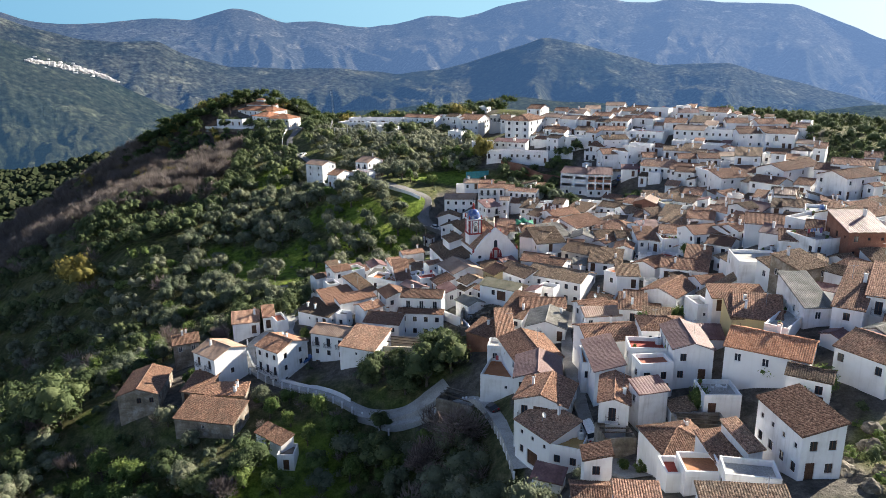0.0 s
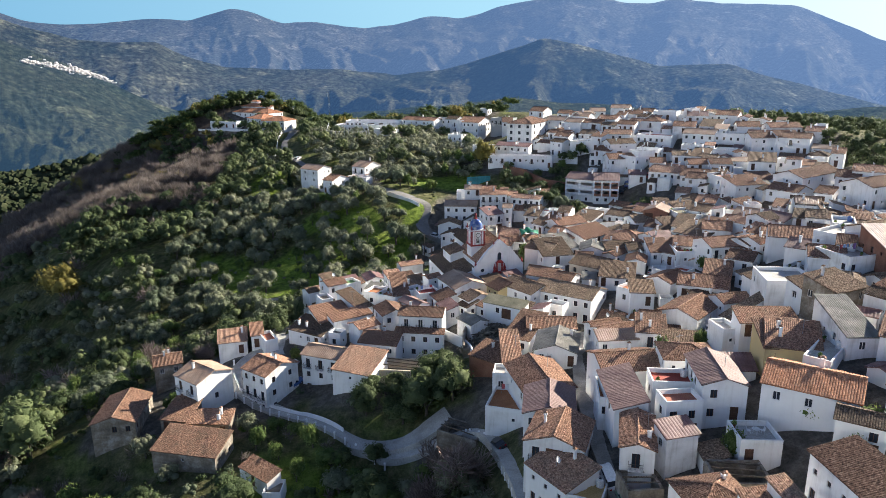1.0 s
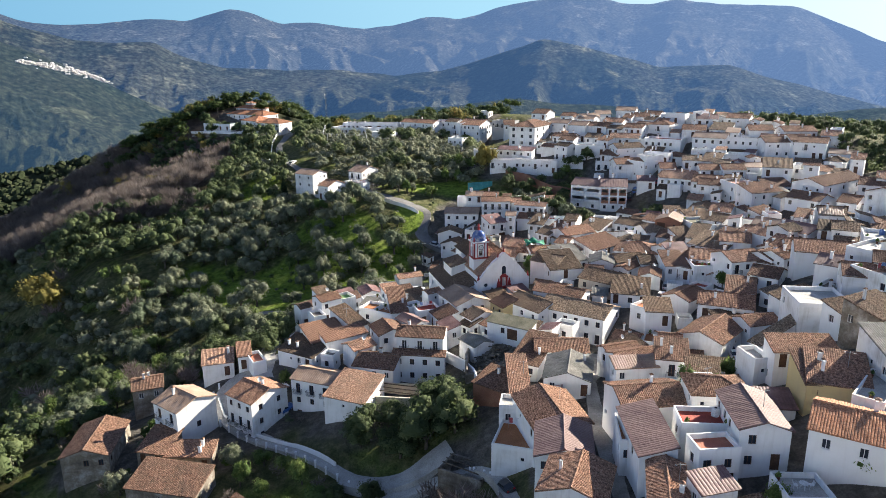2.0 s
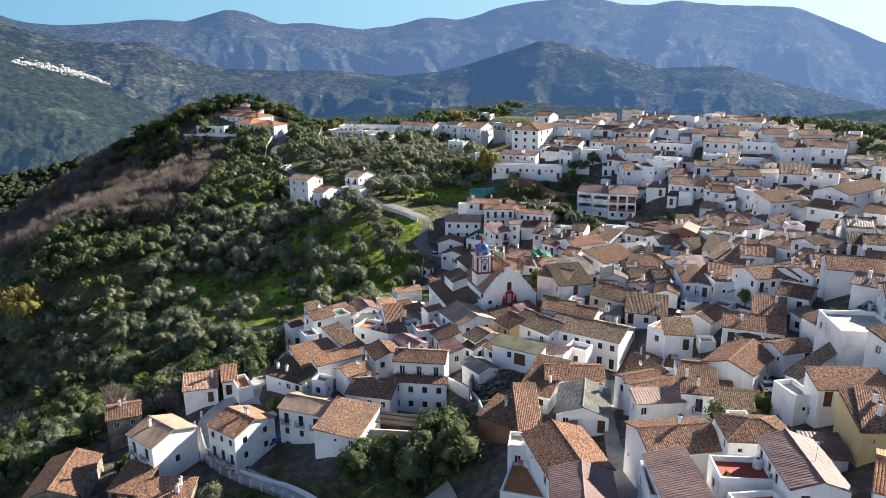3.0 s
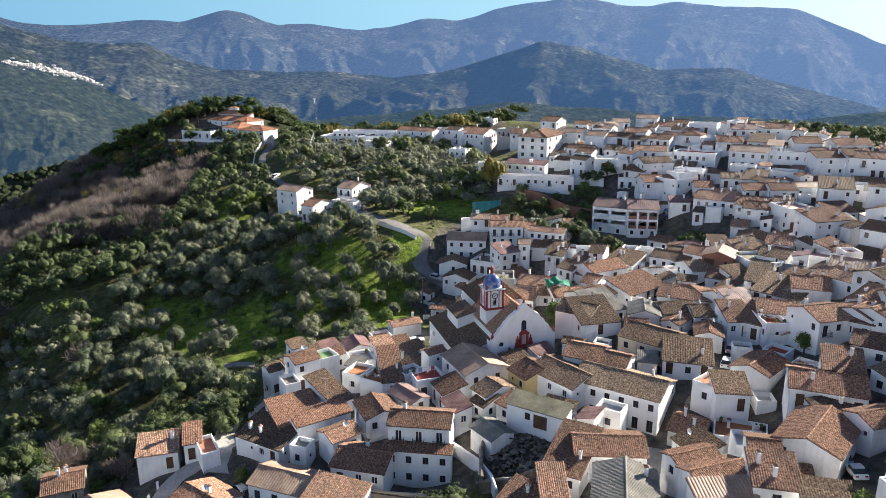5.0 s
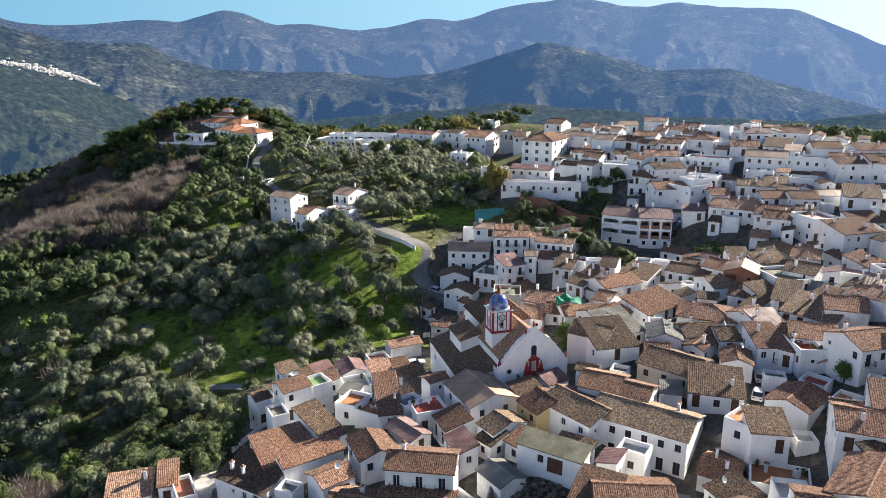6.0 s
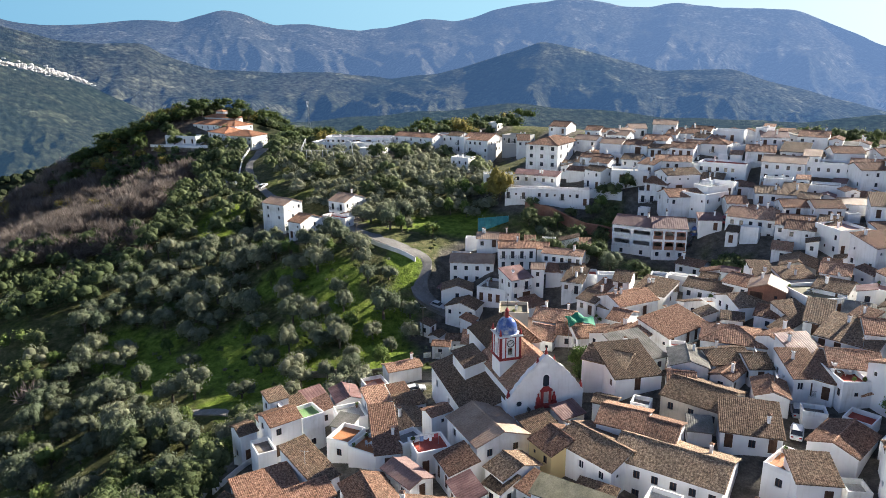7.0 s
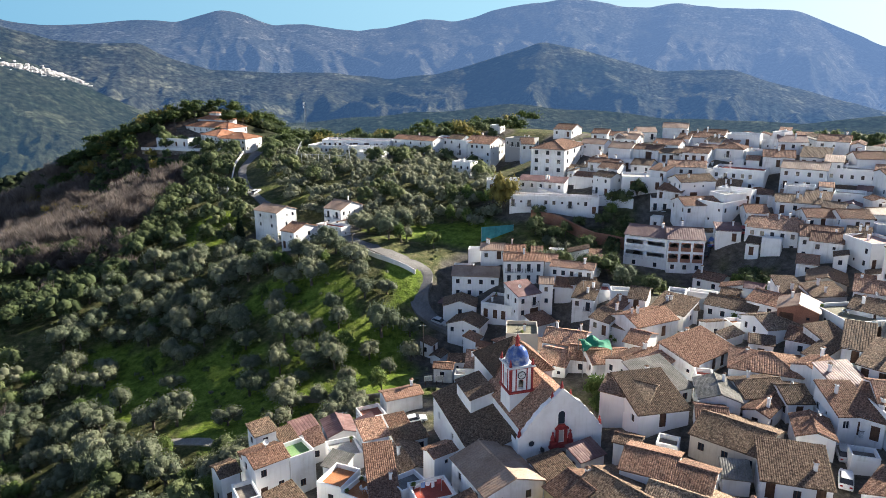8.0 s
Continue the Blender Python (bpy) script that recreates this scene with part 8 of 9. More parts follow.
wood(-80, 40, 394, 480, 6.0, OA * 9 + ["pine"] * 2 + ["yellow"], (0.8, 1.1), 10, join="trees behind the ridge-top houses")
wood(126, 260, 150, 380, 6.2, OA, (0.75, 1.05), 11, lambda x, y: x > 128 + max(0, 230 - y) * 0.2, join="wooded hillside beside the village")
wood(-164, -92, 385, 432, 5.0, OA * 5 + OL * 2, (0.65, 0.95), 12, lambda x, y: y < 404 - 0.49 * (x + 97) and y > 388, join="oak scrub under the hilltop school")
wood(-98, 0, 196, 300, 3.6, OA * 2 + GR + OL, (0.16, 0.32), 31, thin=0.35, open_grass=0.8, join="low scrub and tall grass tufts between the olive trees")
wood(-110, -8, 84, 196, 3.8, OA + GR * 3 + OL * 2 + BA, (0.3, 0.75), 32, lambda x, y: x < -14 - max(0, y - 130) * 0.75 or y < 114, thin=0.3, join="brambles and scrub on the slope below the village")
wood(-48, 11, 84, 119, 3.2, OA + GR * 3 + OL * 3 + BA * 2, (0.35, 0.8), 34, thin=0.2, join="brambles, saplings and scrub below the street")
wood(42, 62, 58, 92, 3.4, OA * 2 + GR * 2, (0.25, 0.5), 33, join="green scrub among rocks beside the houses")
wood(-230, -104, 306, 432, 11.0, OA * 3 + GR + ["yellow"], (0.6, 1.15), 35, thin=0.4, join="scattered young oaks in the leafless scrub")
rnd_key = random.Random(77)
plant("cypress", -64.5, 309, 1.0, rnd_key)
plant("yellow", -134, 246, 1.7, rnd_key)
for x, y, s in ((-128, 432, 0.9), (-124, 434, 0.85), (-131, 430, 0.9), (-133, 436, 1.0), (-104, 439, 0.7), (-100, 436, 0.8), (-138, 441, 1.0)):
    plant("oak", x, y, s, rnd_key)
for x, y, s in ((-132, 448, 1.0), (-105, 447, 1.0), (-99, 452, 0.9), (-140, 446, 0.9), (-124, 455, 1.1)):
    plant("pine", x, y, s, rnd_key)
plant("green", 8, 297, 1.2, rnd_key)
plant("green", 3, 300, 1.1, rnd_key)
for kind, x, y, s in (
        ("oak", -82, 134, 1.75), ("oak", -91, 141, 1.7), ("oak", -87, 128, 1.4), ("oak", -99, 150, 1.5), ("oak", -36, 112, 1.4), ("oak", -43, 108, 1.1),
        ("olive", -49, 121, 1.0), ("olive", -51, 115, 1.1), ("olive", -47, 111, 1.1), ("olive", -80, 118, 1.2), ("olive", -22, 109, 1.0), ("olive", -56, 128, 0.8),
        ("green", -67, 120, 1.3), ("green", -61, 117, 1.4), ("green", -57, 116, 1.2), ("green", -64, 113, 1.3), ("green", -23, 113, 1.1), ("green", -17, 111, 1.2), ("green", -29, 108, 1.2),
        ("green", -28, 130, 0.9), ("green", -24, 126, 1.0), ("green", -20, 121, 1.1), ("green", -32, 132, 0.8), ("green", -35, 127, 1.0), ("green", -30, 124, 0.8), ("green", -14, 117, 1.1), ("green", -26, 119, 0.9), ("olive", -18, 116, 0.9), ("olive", -38, 133, 0.7), ("oak", -12, 121, 0.7), ("bare", -74, 121, 1.1), ("bare", -4, 106, 1.1), ("bare", -11, 113, 0.9), ("bare", 0, 112, 1.0),
        ("olive", 1, 108, 1.1), ("olive", -5, 111, 0.9), ("olive", 4, 104, 0.9), ("olive", 11, 75, 1.1), ("olive", 18, 79, 0.5), ("bare", -1, 103, 0.9)):
    plant(kind, x, y, s, rnd_key)
for x, y, s in ((39, 121, 1.0), (42, 118, 0.8), (47, 80, 0.9), (50, 84, 1.0), (45.5, 90, 0.8), (49, 93, 0.9), (31.5, 95, 0.7), (23.6, 79, 0.45), (17.5, 150, 0.5), (62, 168, 0.8), (58, 222, 0.9), (48, 246, 0.8), (33, 222, 0.7), (36.5, 88, 0.9), (25, 77, 0.5), (24, 193, 1.0), (23.5, 191, 0.9), (-32, 153, 0.7)):
    plant("green", x, y, s, rnd_key)


def thicket(name, x0, x1, y0, y1, step, protos, sizes, seed, keep, label):
    """Bare trees too dense to count: one mesh of many twiggy crowns."""
    rnd = random.Random(seed)
    crowns = []
    for proto in protos:
        src = next(c.data for c in proto.children if c.name.startswith("crown"))
        base = np.empty(len(src.vertices) * 3)
        src.vertices.foreach_get("co", base)
        base = base.reshape(-1, 4, 3)[::2]
        mid = base.mean(1, keepdims=True)
        crowns.append((mid + (base - mid) * 1.4).reshape(-1, 3))
    out = []
    y = y0
    while y < y1:
        x = x0
        while x < x1:
            px, py = x + rnd.uniform(0, step), y + rnd.uniform(0, step)
            if keep(px, py):
                s, a = rnd.uniform(*sizes), rnd.uniform(0, 6.28)
                rot = np.array([[math.cos(a), -math.sin(a), 0], [math.sin(a), math.cos(a), 0], [0, 0, 0.9]]) * s
                out.append(rnd.choice(crowns) @ rot.T + np.array([px, py, land_z(px, py) - 0.9 * s]))
            x += step
        y += step
    v = np.concatenate(out)
    me = bpy.data.meshes.new(name)
    me.from_pydata(v.tolist(), [], np.arange(len(v)).reshape(-1, 4).tolist())
    me.materials.append(LEAF["bare"])
    return tagged(new(name, me), label, "brushwood", kind="stuff")


for kind, x, y, s in (
        ("oak", 36, 249, 1.0), ("oak", 38, 244, 0.9), ("olive", 42, 248, 1.1), ("oak", 42, 239, 0.8), ("oak", 46, 239, 0.8), ("oak", 49, 243, 0.8), ("oak", 36, 243, 0.7), ("oak", 55, 247, 0.7),
        ("green", 65, 247, 1.0), ("green", 67, 245, 1.1), ("oak", 69, 244, 0.9), ("oak", 71, 240, 0.9), ("oak", 74, 241, 0.8), ("oak", 77, 240, 0.8), ("oak", 64, 252, 0.8), ("oak", 72, 248, 0.8),
        ("oak", 51, 296, 1.0), ("oak", 54, 294, 0.9), ("oak", 58, 295, 0.8), ("green", 46, 292, 0.8), ("green", 49, 291, 1.0), ("green", 49, 278, 0.9), ("oak", 55, 277, 0.8), ("oak", 52, 284, 0.8),
        ("olive", 36, 293, 1.0), ("green", 9, 313, 1.2), ("green", 12, 311, 1.3), ("green", 16, 307, 1.2), ("yellow", 19, 302, 0.7), ("oak", 31, 258, 1.0), ("oak", 35, 256, 0.9), ("oak", 40, 254, 0.9),
        ("olive", 26, 263, 1.0), ("oak", 33, 264, 1.0), ("oak", 30, 261, 0.9), ("oak", 38, 262, 0.9), ("oak", 41, 258, 0.9), ("olive", 22, 266, 0.9), ("oak", 36, 270, 0.9), ("oak", 42, 262, 0.7),
        ("green", 23, 196, 1.0), ("green", 112, 265, 0.8), ("oak", 101, 253, 0.6), ("green", 23, 239, 0.6), ("green", 25.5, 237, 0.5), ("green", 43, 126, 1.0), ("green", 45, 123, 0.9), ("green", 42, 122, 0.9)):
    if clear_of_houses(x, y, 0.8):
        plant(kind, x, y, s, rnd_key)
thicket("brushwood", -262, -92, 298, 470, 4.4, KIND["bare"], (0.8, 2.0), 5, lambda x, y: x < -98 - 0.14 * (y - 306) and y > 298 + 0.25 * max(0, -170 - x) and (y < 394 or x < -160) and (y < 420 or x < -182) and clear_of_houses(x, y, 2), "leafless grey-brown chestnut trees on the spur")
for kind, flags in FIRST.items():
    for t, unused in zip(KIND[kind], flags):
        if unused:
            for o in (*t.children_recursive, t):
                bpy.data.objects.remove(o)

# ---- cars, street furniture and roof clutter ----
def paint(name, c, rough=0.35, metal=0.0):
    m, nt, b = material(name, rough, metal, 0.5)
    fine = noise_node(nt, 3.0, 4.0, 0.6)
    nt.links.new(ramp(nt, fine.outputs["Fac"], [(0.3, tuple(v * 0.8 for v in c)), (0.7, tuple(min(1.0, v * 1.1) for v in c))]), b.inputs["Base Color"])
    return m


RUBBER = paint("tyre_rubber", (0.02, 0.02, 0.021), 0.9)
ALLOY = paint("wheel_alloy", (0.4, 0.4, 0.41), 0.4, 0.8)
STEEL = paint("galvanised_steel", (0.36, 0.37, 0.38), 0.5, 0.7)
LAMP_CLEAR = paint("headlight_glass", (0.7, 0.72, 0.74), 0.1)
LAMP_RED = paint("tail_light_glass", (0.4, 0.02, 0.02), 0.2)
CAR_PAINT = {"white": paint("white_car_paint", (0.75, 0.75, 0.75)), "silver": paint("silver_car_paint", (0.42, 0.44, 0.46)), "dark": paint("dark_car_paint", (0.03, 0.032, 0.036)),
             "blue": paint("blue_car_paint", (0.05, 0.12, 0.32)), "light blue": paint("pale_blue_car_paint", (0.30, 0.42, 0.58)), "green": paint("green_car_paint", (0.14, 0.2, 0.13)), "red": paint("red_car_paint", (0.35, 0.03, 0.03))}
CAR_KITS = {}


def loft(g, stations):
    """Joins rings of equal length into one closed hull."""
    n, k = len(g.v), len(stations[0])
    for ring in stations:
        g.v += ring
    for r in range(len(stations) - 1):
        g.f += [(n + r * k + i, n + r * k + (i + 1) % k, n + (r + 1) * k + (i + 1) % k, n + (r + 1) * k + i) for i in range(k)]
    g.f += [tuple(n + i for i in reversed(range(k))), tuple(n + (len(stations) - 1) * k + i for i in range(k))]


def car_kit(colour, van):
    if (colour, van) in CAR_KITS:
        return CAR_KITS[(colour, van)]
    L, H = (4.7, 1.95) if van else (4.1, 1.45)
    belt = 1.15 if van else 0.92
    paintwork = CAR_PAINT[colour]
    kit = {}
    g = Shape()
    prof = [(-L / 2, 0.72, 0.62), (-L / 2 + 0.12, 0.8, belt - 0.04), (-L / 4, 0.86, belt), (0, 0.87, belt), (L / 4, 0.86, belt - 0.02), (L / 2 - 0.5, 0.82, belt - 0.14), (L / 2 - 0.1, 0.74, 0.72), (L / 2, 0.66, 0.6)]
    loft(g, [[(x, -w, 0.3), (x, -w - 0.03, 0.55), (x, -w + 0.05, z), (x, w - 0.05, z), (x, w + 0.03, 0.55), (x, w, 0.3)] for x, w, z in prof])
    kit["body"] = g.mesh("body", paintwork)
    g = Shape()
    a, b = (-L / 2 + 0.1, L / 2 - 1.0) if van else (-L / 2 + 0.3, L / 2 - 1.15)
    c, d = (-L / 2 + 0.22, L / 2 - 1.7) if van else (-L / 2 + 0.85, L / 2 - 1.85)
    g.v += [(a, -0.76, belt - 0.05), (b, -0.76, belt - 0.05), (b, 0.76, belt - 0.05), (a, 0.76, belt - 0.05), (c, -0.62, H - 0.05), (d, -0.62, H - 0.05), (d, 0.62, H - 0.05), (c, 0.62, H - 0.05)]
    g.f += [(3, 2, 1, 0), (4, 5, 6, 7), (0, 1, 5, 4), (1, 2, 6, 5), (2, 3, 7, 6), (3, 0, 4, 7)]
    kit["window_band"] = g.mesh("window_band", GLASS)
    g = Shape()
    loft(g, [[(x, -w, H - 0.06), (x, -w * 0.9, H + 0.02), (x, w * 0.9, H + 0.02), (x, w, H - 0.06)] for x, w in ((c - 0.05, 0.6), (c + 0.3, 0.67), (d - 0.3, 0.67), (d + 0.08, 0.6))])
    kit["roof_panel"] = g.mesh("roof_panel", paintwork)
    g = Shape()
    g.lathe([(0.16, -0.1), (0.28, -0.1), (0.31, -0.05), (0.31, 0.05), (0.28, 0.1), (0.16, 0.1), (0.16, -0.1)], sides=14)
    kit["tyre"] = g.mesh("tyre", RUBBER)
    g = Shape()
    g.lathe([(0.0, -0.09), (0.17, -0.07), (0.17, 0.07), (0.05, 0.09), (0.0, 0.09)], sides=10)
    kit["rim"] = g.mesh("rim", ALLOY)
    g = Shape()
    g.box(-0.06, -0.16, -0.07, 0.05, 0.16, 0.08)
    kit["headlight"], kit["tail_light"] = g.mesh("headlight", LAMP_CLEAR), g.mesh("tail_light", LAMP_RED)
    g = Shape()
    g.box(-0.08, -0.72, -0.1, 0.08, 0.72, 0.1)
    kit["bumper"] = g.mesh("bumper", RUBBER if van else paintwork)
    CAR_KITS[(colour, van)] = (kit, L)
    return CAR_KITS[(colour, van)]


def add_car(x, y, turn, colour, where, van=False):
    kit, L = car_kit(colour, van)
    ca, sa = math.cos(radians(turn)), math.sin(radians(turn))
    f, r = land_z(x + ca * 1.3, y + sa * 1.3), land_z(x - ca * 1.3, y - sa * 1.3)
    p, q = land_z(x - sa * 0.7, y + ca * 0.7), land_z(x + sa * 0.7, y - ca * 0.7)
    car = new("van" if van else "car")
    car.matrix_world = pose(x, y, max((f + r) / 2, (p + q) / 2) + 0.2, math.degrees(math.atan2(p - q, 1.4)) * 0.5, -math.degrees(math.atan2(f - r, 2.6)), turn)
    for k in ("body", "window_band", "roof_panel"):
        part(k, kit[k], None, car, "dark glass windows" if k == "window_band" else "")
    for sx in (-L * 0.3, L * 0.31):
        for sy in (-0.78, 0.78):
            m = pose(sx, sy, 0.31, 90, 0, 0)
            part("rim", kit["rim"], None, part("wheel", kit["tyre"], None, car, "black rubber tyre", m))
    for sy in (-0.52, 0.52):
        part("headlight", kit["headlight"], None, car, m=pose(L / 2 - 0.06, sy, 0.64))
        part("tail_light", kit["tail_light"], None, car, m=pose(-L / 2 + 0.0, sy, 0.7))
    for sx in (-L / 2 - 0.0, L / 2 - 0.02):
        part("bumper", kit["bumper"], None, car, m=pose(sx, 0, 0.42))
    tagged(car, "%s %s parked %s" % (colour, "panel van" if van else "hatchback car", where), "van" if van else "car", "parked cars")


add_car(21.4, 90, 95, "white", "in the narrow village street", True)
add_car(22.4, 85.4, 95, "green", "behind the white van")
add_car(8.9, 110.5, 110, "dark", "beside the bollards")
add_car(-6.3, 201, 10, "white", "beside the church yard")
for x, y, turn, colour in ((-1.6, 248.6, -30, "silver"), (4, 245, -35, "dark"), (24.2, 235.6, 10, "white"), (-67.4, 344, 62, "white")):
    add_car(x, y, turn, colour, "on the hillside lane")
for i, (x, y) in enumerate(((72.6, 269.7), (75.0, 267.2), (77.6, 266.0), (79.2, 262.6), (70.0, 266.6), (67.4, 263.6))):
    add_car(x, y, 60, ("white", "silver", "red", "white", "blue", "dark")[i], "on the terrace car park")
for x, y, turn, colour in ((51.6, 173.9, 70, "silver"), (48.8, 168.3, 60, "white"), (50.9, 136.4, 75, "light blue"), (50.1, 132.2, 75, "white")):
    add_car(x, y, turn, colour, "along the lane between houses")
add_car(-65.5, 188.2, 20, "blue", "under the trees by the farm track")
add_car(-31.4, 147.1, 40, "blue", "beside the white houses")
add_car(-33.2, 151.8, 40, "white", "beside the white houses")


def add_bollard(x, y, h=0.95, label="white concrete bollard at the street edge"):
    b = new("bollard")
    b.location = (x, y, land_z(x, y) + 0.05)
    g = Shape()
    g.prism([(-0.17, -0.17), (0.17, -0.17), (0.17, 0.17), (-0.17, 0.17)], -0.5, h, 0.82)
    part("post", g, WALL["white"], b)
    g = Shape()
    g.prism([(-0.19, -0.19), (0.19, -0.19), (0.19, 0.19), (-0.19, 0.19)], h, h + 0.1, 1.0)
    g.prism([(-0.19, -0.19), (0.19, -0.19), (0.19, 0.19), (-0.19, 0.19)], h + 0.1, h + 0.28, 0.15)
    part("cap", g, WALL["white"], b)
    tagged(b, label, "bollard", "bollards along the street")


def along(line, step, side):
    """Places every step metres along a line, moved sideways."""
    carry = 0.0
    for (x0, y0), (x1, y1) in zip(line, line[1:]):
        n = math.hypot(x1 - x0, y1 - y0)
        s = carry
        while s < n:
            yield x0 + (x1 - x0) * s / n - (y1 - y0) / n * side, y0 + (y1 - y0) * s / n + (x1 - x0) / n * side
            s += step
        carry = s - n


for x, y in along(STREET[:6], 2.3, 1.75):
    add_bollard(x, y)
for x, y in along(STREET[6:14], 2.6, 1.8):
    add_bollard(x, y, 1.15, "white post on the street's low parapet")
wall_along("parapet_wall", STREET[8:13], 0.75, 0.3, WALL["white"], "low whitewashed parapet along the street", drop=2.0)


def add_pole(x, y, h, arms, label):
    p = new("utility_pole")
    p.location = (x, y, land_z(x, y))
    g = Shape()
    g.tube((0, 0, -0.6), (0, 0, h), 0.15, 0.09, 10)
    part("pole", g, BARK, p)
    for i in range(arms):
        z = h - 0.3 - 0.6 * i
        g = Shape()
        g.box(-0.7, -0.05, z, 0.7, 0.05, z + 0.09)
        arm = part("crossarm", g, STEEL, p)
        for xx in (-0.6, 0.0, 0.6):
            g = Shape()
            g.lathe([(0.03, z + 0.09), (0.06, z + 0.13), (0.03, z + 0.17), (0.06, z + 0.21), (0.0, z + 0.26)], xx, 0.0, 8)
            part("insulator", g, FRAME_WHITE, arm)
    return tagged(p, label, "utility pole", "utility poles")


def add_cable(a, b, sag, label="thin black overhead cable"):
    g = Shape()
    a, b = Vector(a), Vector(b)
    last = a
    for i in range(1, 13):
        t = i / 12
        q = a.lerp(b, t) - Vector((0, 0, sag * 4 * t * (1 - t)))
        g.tube(last, q, 0.022, sides=4)
        last = q
    tagged(new("cable", g.mesh("cable", IRON)), label, "cable", "overhead cables")


add_pole(-5.3, 237.3, 8.0, 1, "grey timber utility pole by the grove")
add_pole(-24, 268, 8.0, 1, "grey timber utility pole beside the lane")
add_pole(-58, 312, 8.0, 1, "grey timber utility pole beside the lane")
ends = [(-5.3, 237.3), (-24, 268), (-58, 312)]
for (x0, y0), (x1, y1) in zip(ends, ends[1:]):
    add_cable((x0, y0, land_z(x0, y0) + 7.9), (x1, y1, land_z(x1, y1) + 7.9), 1.0)
add_cable((27.0, 92.5, 48.5), (14.4, 80.5, 44.0), 0.5)

mast = new("radio_mast")
mast.location = (-70.5, 470, land_z(-70.5, 470))
g = Shape()
for k in range(3):
    a0 = 2.094 * k
    g.tube((0.8 * math.cos(a0), 0.8 * math.sin(a0), -0.5), (0.2 * math.cos(a0), 0.2 * math.sin(a0), 20), 0.11, 0.07, 5)
part("leg_frame", g, STEEL, mast)
for i in range(9):
    g = Shape()
    z, r0, r1 = 1 + i * 2.1, 0.8 - 0.6 * (1 + i * 2.1) / 20, 0.8 - 0.6 * (3.1 + i * 2.1) / 20
    for k in range(3):
        g.tube((r0 * math.cos(2.094 * k), r0 * math.sin(2.094 * k), z), (r1 * math.cos(2.094 * (k + 1)), r1 * math.sin(2.094 * (k + 1)), z + 2.1), 0.05, sides=4)
    part("brace", g, STEEL, mast)
for z in (17.0, 18.6):
    g = Shape()
    g.box(-0.9, -0.3, z, -0.5, 0.3, z + 1.3)
    part("antenna_panel", g, FRAME_WHITE, mast)
tagged(mast, "slender grey lattice radio mast on the hilltop", "mast")


def on_roof(s, fx, fy):
    """A place on a house's roof or terrace, as a point of the world."""
    x, y = s["w"] * fx, s["d"] * fy
    z = s["base"] + (s["h"] - 0.68 if s["roof"] == "fl" else s["h"] + 0.1 + gable_top(s["roof"], s["w"], s["d"], x, y) + 0.12)
    a = radians(s["turn"])
    return s["x"] + math.cos(a) * x - math.sin(a) * y, s["y"] + math.sin(a) * x + math.cos(a) * y, z


def add_dish(p, turn):
    d = new("satellite_dish")
    d.matrix_world = pose(*p, 0, 0, turn)
    g = Shape()
    g.tube((0, 0, -0.3), (0, 0, 0.85), 0.035, sides=6)
    part("mast", g, STEEL, d)
    g = Shape()
    g.lathe([(0.0, 0.0), (0.2, 0.03), (0.36, 0.1), (0.46, 0.18), (0.46, 0.2), (0.36, 0.125), (0.2, 0.055), (0.0, 0.025)], sides=16)
    part("dish", g, FRAME_WHITE, d, "pale round dish", pose(0, -0.1, 0.9, 62))
    g = Shape()
    g.tube((0, -0.1, 0.62), (0, -0.62, 1.05), 0.02, sides=5)
    g.tube((0, -0.58, 1.0), (0, -0.68, 1.1), 0.05, sides=6)
    part("feed_arm", g, STEEL, d)
    tagged(d, "pale satellite dish on a short roof mast", "satellite dish", "roof dishes")


def add_antenna(p, turn):
    d = new("television_antenna")
    d.matrix_world = pose(*p, 0, 0, turn)
    g = Shape()
    g.tube((0, 0, -0.4), (0, 0, 2.3), 0.03, sides=5)
    part("mast", g, STEEL, d)
    g = Shape()
    g.tube((-0.7, 0, 2.1), (0.7, 0, 2.1), 0.022, sides=4)
    boom = part("boom", g, STEEL, d)
    for i in range(3):
        g = Shape()
        x = -0.55 + i * 0.5
        g.tube((x, -0.3 + 0.02 * i, 2.12), (x, 0.3 - 0.02 * i, 2.12), 0.014, sides=4)
        part("element", g, STEEL, boom)
    tagged(d, "thin grey aerial on a roof mast", "antenna", "roof aerials")


def add_tank(p, blue):
    d = new("water_tank")
    d.location = p
    g = Shape()
    g.lathe([(0.0, 0.0), (0.5, 0.0), (0.52, 0.3), (0.5, 0.32), (0.52, 0.6), (0.5, 0.95), (0.3, 1.1), (0.0, 1.12)], sides=16)
    part("tank", g, CAR_PAINT["blue"] if blue else FRAME_WHITE, d)
    g = Shape()
    g.lathe([(0.0, 1.2), (0.16, 1.19), (0.18, 1.1), (0.0, 1.1)], sides=10)
    part("lid", g, RUBBER, d)
    tagged(d, "%s plastic water tank on a roof terrace" % ("blue" if blue else "white"), "water tank", "roof tanks")


CLAY = two_scale("clay_pot", (0.2, 0.08, 0.05), (0.3, 0.13, 0.08), (0.36, 0.18, 0.11), 1.0, 8.0)


def pot_kit(seed):
    rnd = random.Random(seed)
    g = Shape()
    g.lathe([(0.0, 0.0), (0.16, 0.0), (0.22, 0.36), (0.25, 0.36), (0.25, 0.42), (0.2, 0.42), (0.19, 0.36), (0.0, 0.36)], sides=12)
    return g.mesh("pot", CLAY), crown_mesh("plant", LEAF["green"], [(0, 0, 0.65, 0.3), (0.1, 0.05, 0.85, 0.22)], 60, 0.09, rnd)


POTS = [pot_kit(i) for i in range(3)]


